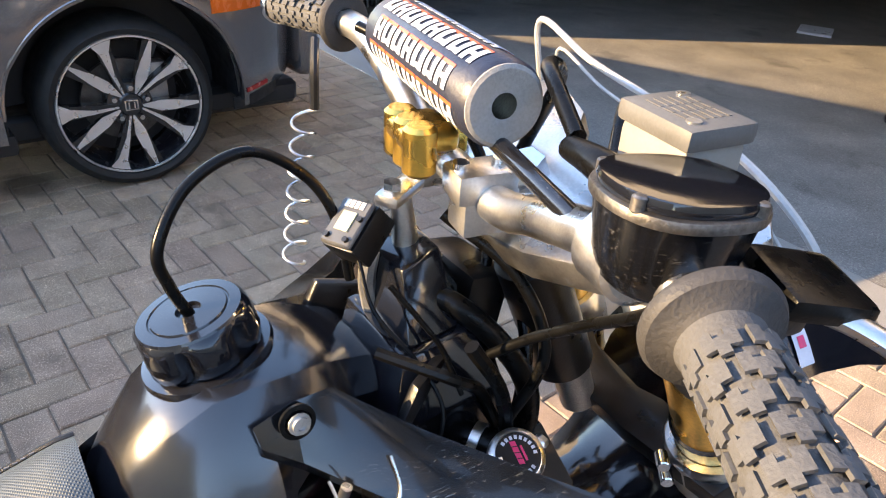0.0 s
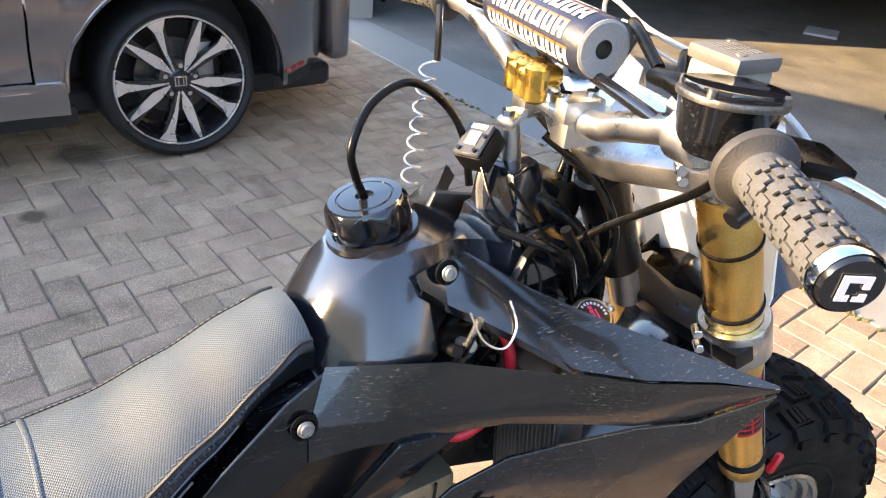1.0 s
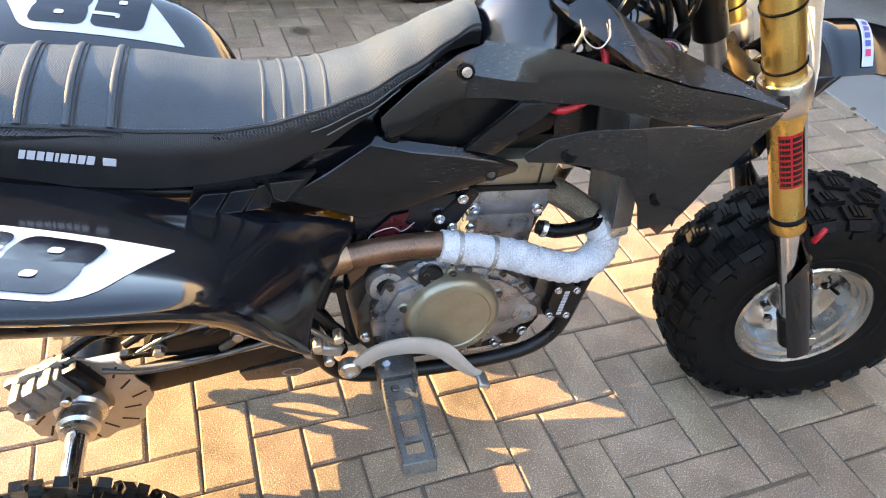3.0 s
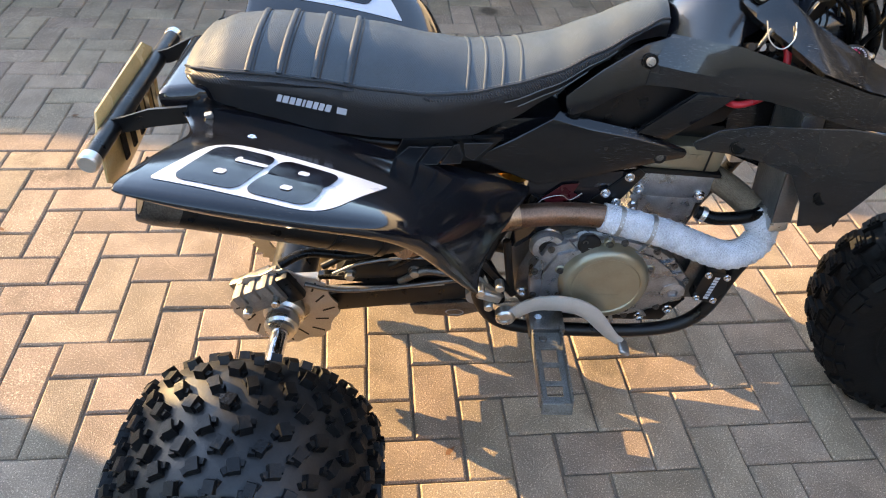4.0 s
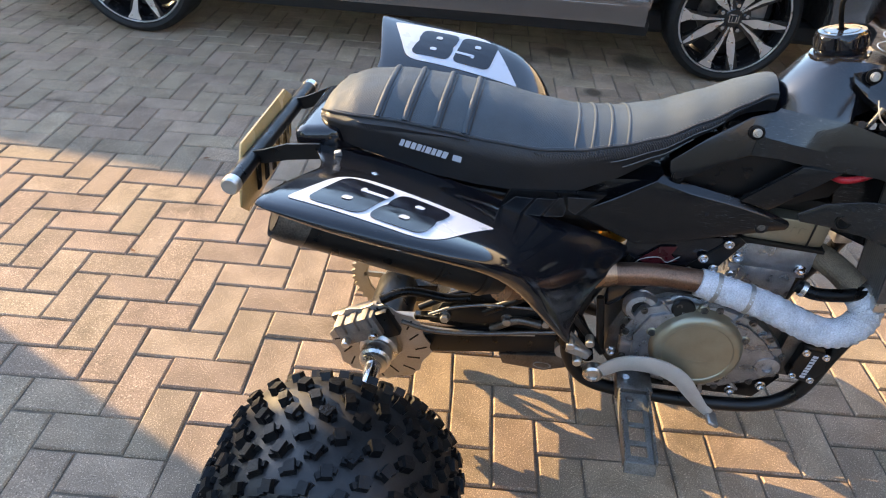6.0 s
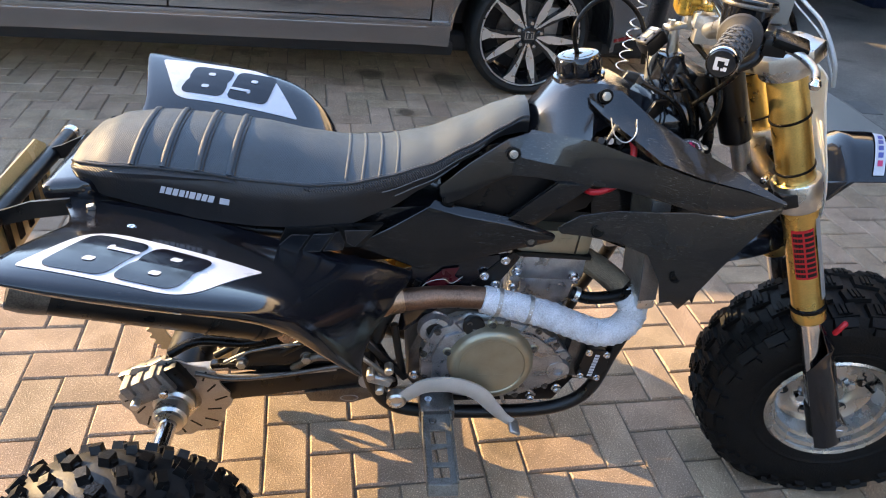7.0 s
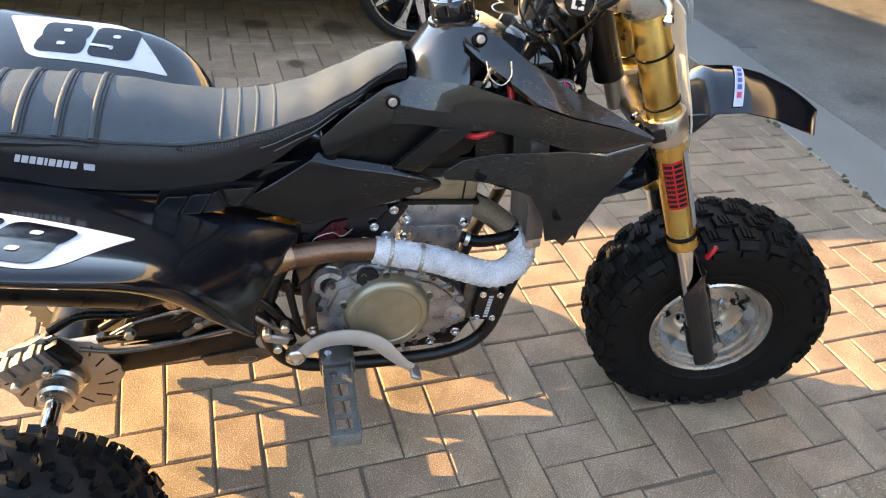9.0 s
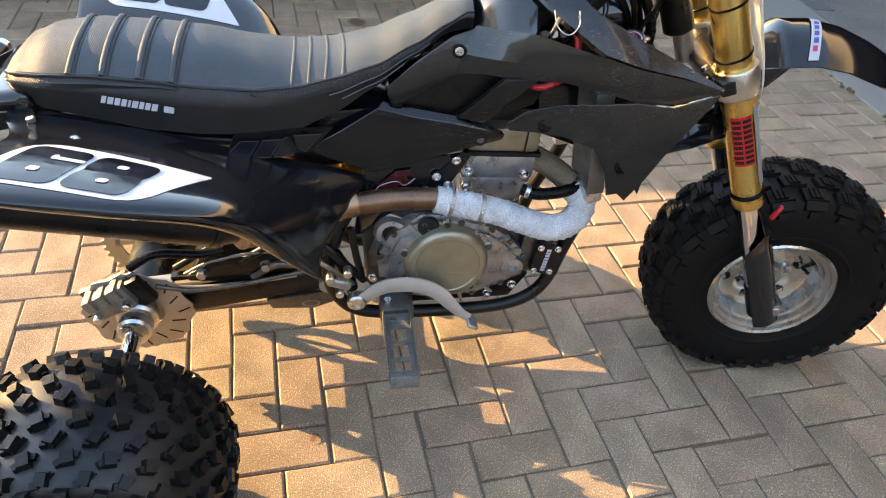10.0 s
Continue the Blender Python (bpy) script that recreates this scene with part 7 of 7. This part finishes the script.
eng_box((0.002, 0, 0.172), (0.146, 0.188, 0.056), 0.012, "head_cover", BRONZE, "bronze-grey cylinder head cover")
eng_box((0.045, -0.0945, 0.172), (0.003, 0.003, 0.050), 0, "cover_seam", BLACK)
eng_box((0.0, 0.012, 0.213), (0.19, 0.150, 0.030), 0.008, "coil_tray", BLACK)
part("head_marks", bars(B(), cyl_m @ Matrix.Translation((0.0, -0.0946, 0.178)) @ Matrix.Rotation(radians(90), 4, "X"), (0.010, 0.009, 0.010, 0.009, 0.010), 0.011, 0.004, 0.001), BRONZE, eng, "raised letters as plain bars")
eng_box((0.0, -0.083, 0.062), (0.10, 0.018, 0.050), 0.008, "side_plate", CAST)
for dx, dz in ((-0.062, 0.100), (-0.062, 0.060), (0.055, 0.095), (-0.045, 0.020), (0.045, 0.015)):
    bm = B()
    p = cyl_m @ Vector((dx, -0.094, dz))
    bolt(bm, p, (0, -1, 0), 0.0075, 0.008)
    part("head_bolt", bm, CHROME, eng)
part("mount_plate", plate(B(), [(0.350, -0.104, 0.560), (0.425, -0.108, 0.640), (0.440, -0.108, 0.628), (0.395, -0.106, 0.548)], (0, -1, 0), 0.005, 0.001), BLACK, eng)
for x, z in ((0.375, 0.585), (0.412, 0.622), (0.398, 0.565)):
    bm = B()
    bolt(bm, (x, -0.113, z), (0, -1, 0), 0.0068, 0.007)
    part("mount_bolt", bm, CHROME, eng)
for x, z in ((0.250, 0.330), (0.272, 0.290), (0.505, 0.262), (0.560, 0.285)):
    bm = B()
    bolt(bm, (x, -0.118, z), (0, -1, 0), 0.008, 0.010)
    part("case_nut", bm, CHROME, eng)

ex = new("exhaust")
ex.parent = trike
path = [(0.572, -0.050, 0.590), (0.616, -0.082, 0.574), (0.652, -0.112, 0.552), (0.675, -0.134, 0.515), (0.655, -0.148, 0.480), (0.611, -0.152, 0.469), (0.550, -0.150, 0.490), (0.486, -0.146, 0.516), (0.372, -0.134, 0.541)]
part("wrapped_header", tube(B(), path[2:], 0.0275, 20, 8), WRAP, ex, "white heat-wrapped header pipe")
line = curve_points(path[2:], 8)
for i in range(2, len(line) - 2, 2):
    d = (line[i + 1] - line[i - 1]).normalized() + Vector((0.12, 0.05, 0.20))
    part("wrap_edge", lathe(B(), [(0.0270, -0.0015), (0.0296, -0.0008), (0.0296, 0.002), (0.0272, 0.008)], axis_pose(line[i], line[i] + d), 20), WRAP, ex)
part("header_stub", tube(B(), path[:3], 0.0245, 18, 6), MESHWRAP, ex, "brown mesh-wrapped header stub")
for p, d in ((line[-3], line[-1] - line[-3]), (line[-7], line[-5] - line[-7])):
    part("wrap_clamp", lathe(B(), [(0.028, -0.004), (0.0296, -0.004), (0.0296, 0.004), (0.028, 0.004)], axis_pose(p, p + d), 24, True), ALU_DULL, ex)
part("mid_pipe", tube(B(), [(0.395, -0.132, 0.540), (0.300, -0.126, 0.540), (0.215, -0.132, 0.536)], 0.0225, 18, 6), PIPE, ex, "brown heat-tinted pipe")
part("rear_pipe", tube(B(), [(0.222, -0.128, 0.536), (0.150, -0.136, 0.526), (0.080, -0.170, 0.528), (0.010, -0.225, 0.556)], 0.028, 20, 6, ends=(0.027, 0.036)), COPPER, ex, "copper-tinted pipe")
part("weld_ring", lathe(B(), [(0.029, -0.003), (0.031, 0), (0.029, 0.003)], axis_pose((0.150, -0.140, 0.528), (0.135, -0.146, 0.527)), 24), PIPE, ex)
mu0, mu1 = Vector((0.010, -0.236, 0.582)), Vector((-0.338, -0.352, 0.748))
part("muffler", lathe(B(), [(0, 0), (0.036, 0.0), (0.046, 0.035), (0.047, 0.05), (0.047, (mu1 - mu0).length - 0.05), (0.044, (mu1 - mu0).length - 0.02), (0.036, (mu1 - mu0).length), (0, (mu1 - mu0).length)], axis_pose(mu0, mu1), 36), BLACK, ex, "black muffler can")
for k in (0.10, 0.30):
    p = mu0.lerp(mu1, k)
    part("muffler_band", lathe(B(), [(0.0465, -0.006), (0.0485, -0.006), (0.0485, 0.006), (0.0465, 0.006)], axis_pose(p, p + (mu1 - mu0)), 36, True), BLACK, ex)
part("muffler_tip", lathe(B(), [(0.048, -0.05), (0.049, -0.02), (0.046, 0.0)], axis_pose(mu1, mu1 + (mu1 - mu0)), 36), STEEL, ex)
part("muffler_slots", bars(B(), axis_pose(mu0, mu1) @ pose(0, 0, 0.24) @ pose(0.0472 * math.cos(2.2), 0.0472 * math.sin(2.2), 0, 90, 0, math.degrees(2.2) + 90), (0.02, 0.03), 0.010, 0.035, 0.001), CREAM, ex)

# swingarm, axle, brake -----------------------------------------------------
sw = new("swingarm")
sw.parent = trike
for s in (-1, 1):
    part("arm", box(B(), (-0.020, s * 0.088, 0.284), (0.36, 0.030, 0.052), (0, -9, 0), bev=0.006, seg=2), BLACK, sw)
part("cross_member", box(B(), (0.06, 0, 0.30), (0.06, 0.20, 0.06), (0, -9, 0), bev=0.01, seg=2), BLACK, sw)
part("pivot", cyl(B(), (0.155, -0.125, 0.312), (0.155, 0.125, 0.312), 0.020, seg=18), ALU_DULL, sw)
part("linkage_block", hull(B(), [(-0.14, -0.07, 0.300), (0.16, -0.10, 0.300), (0.16, 0.10, 0.300), (-0.14, 0.07, 0.300)], [(-0.10, -0.05, 0.370), (0.15, -0.085, 0.470), (0.15, 0.085, 0.470), (-0.10, 0.05, 0.370)]), BLACK, sw)
part("chain_guard", box(B(), (-0.06, -0.080, 0.335), (0.22, 0.02, 0.014), (0, -6, 0), bev=0.003), BLACK, sw)
part("skid_plate", plate(B(), [(0.02, -0.105, 0.262), (0.16, -0.112, 0.286), (0.19, -0.112, 0.262), (0.12, -0.108, 0.232), (0.03, -0.104, 0.234)], (0, 1, 0), 0.012, 0.003), STEEL, sw)
part("skid_mark", lathe(B(), [(0.013, 0), (0.015, 0.0), (0.015, 0.001), (0.013, 0.001)], Matrix.Translation((0.115, -0.1125, 0.252)) @ Matrix.Diagonal((1.3, 1, 0.6, 1)) @ Matrix.Rotation(radians(90), 4, "X"), 24, True), GREY, sw)
part("brake_pipe", tube(B(), [(-0.19, -0.125, 0.340), (-0.12, -0.118, 0.318), (-0.02, -0.112, 0.322), (0.08, -0.115, 0.345), (0.14, -0.12, 0.36)], 0.0055, 10, 6), STEEL, sw)
part("axle_clamp", hull(B(), [(-0.285, -0.104, 0.205), (-0.175, -0.104, 0.225), (-0.175, -0.062, 0.225), (-0.285, -0.062, 0.205)], [(-0.265, -0.104, 0.312), (-0.165, -0.104, 0.322), (-0.165, -0.066, 0.322), (-0.265, -0.066, 0.312)]), ALU_DULL, sw, "cast aluminium axle clamp")
part("hose_guide", tube(B(), [(-0.185, -0.112, 0.345), (-0.165, -0.112, 0.325), (-0.10, -0.110, 0.318), (0.00, -0.112, 0.326), (0.09, -0.116, 0.342)], 0.0042, 10, 6), ALU_DULL, sw, "bare metal brake line")
for px, pz in ((-0.10, 0.352), (0.03, 0.365), (0.11, 0.372)):
    part("bolt", cyl(B(), (px, -0.090, pz), (px, -0.118, pz), 0.010, seg=6, bev=0.0015), BOLT, sw)
    part("washer", cyl(B(), (px, -0.090, pz), (px, -0.106, pz), 0.013, seg=20, bev=0.001), STEEL, sw)
part("link_arm", plate(B(), [(-0.13, -0.100, 0.345), (-0.08, -0.100, 0.375), (0.08, -0.104, 0.400), (0.13, -0.106, 0.385), (0.12, -0.106, 0.360), (-0.07, -0.100, 0.335)], (0, 1, 0), 0.012, 0.003), BLACK, sw)
part("link_arm_edge", tube(B(), [(-0.135, -0.103, 0.350), (-0.080, -0.103, 0.380), (0.0, -0.104, 0.398), (0.09, -0.107, 0.404)], 0.0036, 8, 6), STEEL, sw)
shock = new("shock_absorber")
shock.parent = trike
sa, sb = Vector((0.135, -0.02, 0.36)), Vector((0.215, -0.02, 0.58))
pts = []
ms = axis_pose(sa, sb)
for i in range(8 * 12 + 1):
    a = 2 * math.pi * i / 12
    pts.append(ms @ Vector((0.036 * math.cos(a), 0.036 * math.sin(a), 0.03 + 0.17 * i / 96)))
part("spring", tube(B(), pts, 0.0065, 8, 1), CREAM, shock, "pale coil spring")
part("damper", cyl(B(), sa, sb, 0.018, seg=18), ALU_DULL, shock)
part("spring_collar", cyl(B(), sa.lerp(sb, 0.92), sb, 0.040, seg=24, bev=0.003), GOLD_BRIGHT, shock)
part("linkage", box(B(), (0.150, -0.09, 0.385), (0.05, 0.03, 0.10), (0, 20, 0), bev=0.008, seg=2), BLACK, shock)

AX, AZ = -0.237, 0.2655
axle = new("rear_axle")
axle.parent = trike
part("axle_shaft", cyl(B(), (AX, -0.50, AZ), (AX, 0.50, AZ), 0.0175, seg=24), CHROME, axle, "bare steel axle shaft")
part("carrier", cyl(B(), (AX, -0.085, AZ), (AX, 0.085, AZ), 0.050, seg=28, bev=0.006), BLACK, axle)
for s in (-1, 1):
    part("axle_nut", lathe(B(), [(0.018, 0), (0.030, 0), (0.034, 0.006), (0.034, 0.028), (0.029, 0.034), (0.029, 0.042), (0.018, 0.046)], axis_pose((AX, s * 0.148, AZ), (AX, s * 0.25, AZ)), 32), ALU, axle, "machined axle nut")
    part("hub_collar", lathe(B(), [(0.018, 0), (0.040, 0), (0.042, 0.006), (0.042, 0.022), (0.036, 0.028), (0.018, 0.03)], axis_pose((AX, s * 0.120, AZ), (AX, s * 0.25, AZ)), 32), ALU, axle)
# drilled, scalloped brake disc on the right, chain sprocket on the left
bm = B()
dm = axis_pose((AX, -0.118, AZ), (AX, -0.2, AZ))
outer, inner = [], []
for i in range(96):
    a = 2 * math.pi * i / 96
    ro = 0.108 + 0.006 * math.cos(8 * a) - (0.005 if i % 12 in (0, 1) else 0)
    outer.append((ro * math.cos(a), ro * math.sin(a)))
    inner.append((0.050 * math.cos(a), 0.050 * math.sin(a)))
lo = [[dm @ Vector((x, y, h)) for x, y in ring] for ring, h in ((inner, 0), (outer, 0), (outer, 0.004), (inner, 0.004))]
vs = grid(bm, lo + [lo[0]], True)
disc = part("brake_disc", bm, ALU_DULL, axle, "slotted steel brake disc")
for i in range(16):
    p = dm @ pose(0, 0, 0, 0, 0, 22.5 * i) @ pose(0.080 if i % 2 else 0.090, 0, 0.0042, 0, 0, 25)
    part("disc_slot", bars(B(), p, (0.028,), 0.004, 0, 0.0004), BLACK, disc)
bm = B()
sm = axis_pose((AX, 0.118, AZ), (AX, 0.2, AZ))
ring_o, ring_i = [], []
for i in range(38 * 4):
    a = 2 * math.pi * i / (38 * 4)
    ro = 0.118 + (0.008, 0.008, 0, 0)[i % 4]
    ring_o.append((ro * math.cos(a), ro * math.sin(a)))
    ring_i.append((0.085 * math.cos(a), 0.085 * math.sin(a)))
lo = [[sm @ Vector((x, y, h)) for x, y in ring] for ring, h in ((ring_i, 0), (ring_o, 0), (ring_o, 0.006), (ring_i, 0.006))]
grid(bm, lo + [lo[0]], True)
part("sprocket", bm, BRONZE, axle, "toothed chain sprocket")
for i in range(6):
    a = radians(60 * i)
    part("sprocket_arm", box(B(), (AX + 0.065 * math.cos(a), 0.121, AZ + 0.065 * math.sin(a)), (0.06, 0.006, 0.014), (0, -math.degrees(a), 0)), BRONZE, axle)
cal = new("brake_caliper")
cal.parent = trike
cmx = pose(-0.278, -0.122, 0.318, 0, -28, 0)


def cal_box(c, s, bev, name, mat):
    b2 = box(B(), c, s, bev=bev, seg=2)
    bmesh.ops.transform(b2, matrix=cmx, verts=b2.verts[:])
    return part(name, b2, mat, cal)


cal_box((0, 0, 0), (0.100, 0.062, 0.058), 0.010, "caliper_body", CALIPER)
for k in (-0.030, 0.0, 0.030):
    cal_box((k, -0.010, 0.018), (0.018, 0.056, 0.032), 0.006, "rib", CALIPER)
cal_box((0.058, -0.004, -0.012), (0.040, 0.030, 0.070), 0.008, "caliper_arm", BLACK)
cal_box((-0.02, 0.030, 0.012), (0.10, 0.020, 0.030), 0.006, "bridge", STEEL)
for k in (-0.034, 0.034):
    p0 = cmx @ Vector((k, -0.03, -0.012))
    part("slide_pin", cyl(B(), p0, p0 + Vector((0, -0.020, 0)), 0.009, seg=14, bev=0.002), ALU, cal)
part("caliper_hose", tube(B(), [(-0.235, -0.115, 0.385), (-0.18, -0.100, 0.405), (-0.10, -0.095, 0.395), (-0.05, -0.09, 0.40)], 0.010, 10, 6), RUBBER, cal)
for pts, mat, rr in (([(-0.16, -0.07, 0.34), (-0.05, -0.06, 0.40), (0.06, -0.07, 0.42)], BLACK, 0.008), ([(-0.02, -0.095, 0.37), (0.05, -0.10, 0.42), (0.10, -0.10, 0.46)], BLACK, 0.010),
                     ([(0.00, -0.10, 0.33), (0.05, -0.11, 0.37), (0.10, -0.115, 0.37)], STEEL, 0.009), ([(0.08, -0.09, 0.50), (0.15, -0.10, 0.48), (0.22, -0.11, 0.50), (0.25, -0.10, 0.56)], RUBBER, 0.007),
                     ([(0.16, -0.115, 0.42), (0.19, -0.12, 0.36), (0.205, -0.12, 0.30)], RUBBER, 0.013), ([(0.205, -0.125, 0.47), (0.215, -0.13, 0.40), (0.225, -0.125, 0.34)], BLACK, 0.008)):
    part("rear_linkage", tube(B(), pts, rr, 10, 5), mat, trike)
part("lower_stay", box(B(), (0.185, -0.128, 0.385), (0.155, 0.012, 0.016), (0, 52, 0), bev=0.003), BLACK, trike)
part("lower_stay", box(B(), (0.160, -0.132, 0.370), (0.140, 0.010, 0.010), (0, 45, 0), bev=0.003), ALU_DULL, trike)


def footrest(s):
    ob = new("foot_peg")
    ob.parent = trike
    y0, y1, z = 0.205, 0.388, 0.306
    for x in (0.263, 0.318):
        part("side_plate", box(B(), (x, s * (y0 + y1) / 2, z), (0.004, y1 - y0, 0.026), bev=0.001), PEG, ob)
    # the floor of the peg: two margins and four bars leave three windows
    bm = B()
    for x in (0.269, 0.312):
        box(bm, (x, s * (y0 + y1) / 2, z - 0.002), (0.013, y1 - y0, 0.006), bev=0.001)
    for ya, yb in ((y0, y0 + 0.052), (y0 + 0.085, y0 + 0.096), (y0 + 0.129, y0 + 0.140), (y0 + 0.165, y1)):
        box(bm, (0.2905, s * (ya + yb) / 2, z - 0.002), (0.034, yb - ya, 0.0055), bev=0.001)
    part("peg_floor", bm, PEG, ob)
    part("end_plate", box(B(), (0.2905, s * (y1 + 0.004), z - 0.006), (0.056, 0.005, 0.024), (s * 24, 0, 0), bev=0.002), PEG, ob, "worn end plate")
    part("peg_bolt", cyl(B(), (0.282, s * (y0 + 0.028), z), (0.282, s * (y0 + 0.028), z + 0.005), 0.008, seg=12, bev=0.002), STEEL, ob)
    for x in (0.263, 0.318):
        bm = B()
        for i in range(20):
            y = y0 + 0.01 + (y1 - y0 - 0.02) * i / 19
            box(bm, (x, s * y, z + 0.0145), (0.004, 0.0055, 0.005), taper=0.5)
        part("teeth", bm, PEG, ob)
    part("mount_block", box(B(), (0.293, s * 0.185, z - 0.006), (0.070, 0.060, 0.034), bev=0.006, seg=2), STEEL, ob)
    part("mount_bolt", cyl(B(), (0.275, s * 0.188, z + 0.010), (0.275, s * 0.188, z + 0.018), 0.008, seg=6), CHROME, ob)
    part("mount_arm", box(B(), (0.290, s * 0.150, 0.290), (0.05, 0.08, 0.04), bev=0.008, seg=2), BLACK, ob)
    return ob


footrest(-1)
footrest(1)
# the curved alloy brake pedal with its pivot
ped = new("brake_pedal")
ped.parent = trike
center = [(0.200, 0.306), (0.224, 0.318), (0.256, 0.350), (0.292, 0.365), (0.338, 0.360), (0.378, 0.338), (0.406, 0.304), (0.430, 0.274), (0.450, 0.256)]
bm = B()
rows = []
sm_line = curve_points([(x, 0, z) for x, z in center], 4)
for i, p in enumerate(sm_line):
    d = (sm_line[min(i + 1, len(sm_line) - 1)] - sm_line[max(0, i - 1)]).normalized()
    n = Vector((-d.z, 0, d.x))
    w = 0.011 + 0.008 * math.sin(math.pi * min(1, i / (len(sm_line) - 1) * 1.1))
    y = -0.172 - 0.020 * min(1, i / 12)
    rows.append([(p.x + n.x * w * k, y - 0.004 * (1 - k * k), p.z + n.z * w * k) for k in (-1, -0.5, 0, 0.5, 1)])
grid(bm, rows)
part("pedal_arm", thicken(bm, 0.007), PEDAL, ped, "bare aluminium pedal arm")
part("pivot_boss", lathe(B(), [(0.010, 0), (0.019, 0), (0.020, 0.004), (0.020, 0.018), (0.016, 0.022), (0.011, 0.022), (0.010, 0.018), (0, 0.018)], axis_pose((0.212, -0.165, 0.312), (0.212, -0.2, 0.312)), 24), ALU, ped)
part("pedal_tip", box(B(), (0.456, -0.200, 0.250), (0.026, 0.040, 0.010), (0, 30, 0), bev=0.003), ALU_DULL, ped)
part("pedal_return", box(B(), (0.178, -0.160, 0.350), (0.050, 0.012, 0.022), (0, 20, 0), bev=0.004), ALU_DULL, ped)
for x, z in ((0.160, 0.372), (0.178, 0.330), (0.196, 0.385)):
    part("pedal_bolt", cyl(B(), (x, -0.150, z), (x, -0.176, z), 0.009, seg=12, bev=0.002), ALU, ped)


# ---------------------------------------------------------------- pavers, a 90 degree herringbone of 1 to 2 stones
W = 0.1016
GAP = 0.0045


def paver_mesh(name, mat):
    """One stone, long along x, with a worn bevel; its top lies at 0."""
    bm = B()
    lx, ly, c = 2 * W - GAP, W - GAP, 0.0042
    a = [(-lx / 2, -ly / 2), (lx / 2, -ly / 2), (lx / 2, ly / 2), (-lx / 2, ly / 2)]
    ins = [(x - math.copysign(c, x), y - math.copysign(c, y)) for x, y in a]
    lo = [bm.verts.new((x, y, -0.05)) for x, y in a]
    mi = [bm.verts.new((x, y, -0.0042)) for x, y in a]
    hi = [bm.verts.new((x, y, 0.0)) for x, y in ins]
    for r0, r1 in ((lo, mi), (mi, hi)):
        for i in range(4):
            j = (i + 1) % 4
            bm.faces.new((r0[i], r0[j], r1[j], r1[i]))
    bm.faces.new(hi)
    return finish(name, bm, mat, 12)


stone = paver_mesh("paver", PAVER)
pave = thing("pavement", pose(0, 0, 0), "tan and pink clay pavers laid in a herringbone", "pavement", kind="structure")
rng = random.Random(11)
far = []
for m4 in range(-50, 51):
    for k in range(-100, 101):
        for u, v, lie in ((k + 4 * m4, -k, 0), (k + 1 + 4 * m4, -k, 1)):
            cx, cy = ((u + 1) * W, (v - 0.5) * W) if lie else ((u + 0.5) * W, (v - 1) * W)
            if not (-6.9 < cx < 2.75 + 0.093 * cy and -3.9 < cy < 7.9):
                continue
            jig = pose(cx + rng.gauss(0, 0.0012), cy + rng.gauss(0, 0.0012), rng.uniform(-0.0022, 0.0), rng.gauss(0, 0.35), rng.gauss(0, 0.35), (0 if lie else 90) + rng.gauss(0, 0.5) + (180 if rng.random() < 0.5 else 0))
            if -0.72 < cx < 1.9 and -0.62 < cy < 1.15 and len(pave.children) < 300:
                ob = new("paver", stone)
                ob.parent = pave
                ob.matrix_basis = jig
            else:
                far.append(jig)
vco = np.array([v.co[:] + (1.0,) for v in stone.vertices])
faces0 = [tuple(p.vertices) for p in stone.polygons]
verts, faces = [], []
for jig in far:
    base = len(verts)
    verts.extend((vco @ np.array(jig).T)[:, :3].tolist())
    faces.extend(tuple(base + i for i in f) for f in faces0)
me = bpy.data.meshes.new("paver_field")
me.from_pydata(verts, [], faces)
me.materials.append(PAVER_FAR)
fld = new("paver_field", me)
fld.parent = pave
fld["kind"] = "stuff"
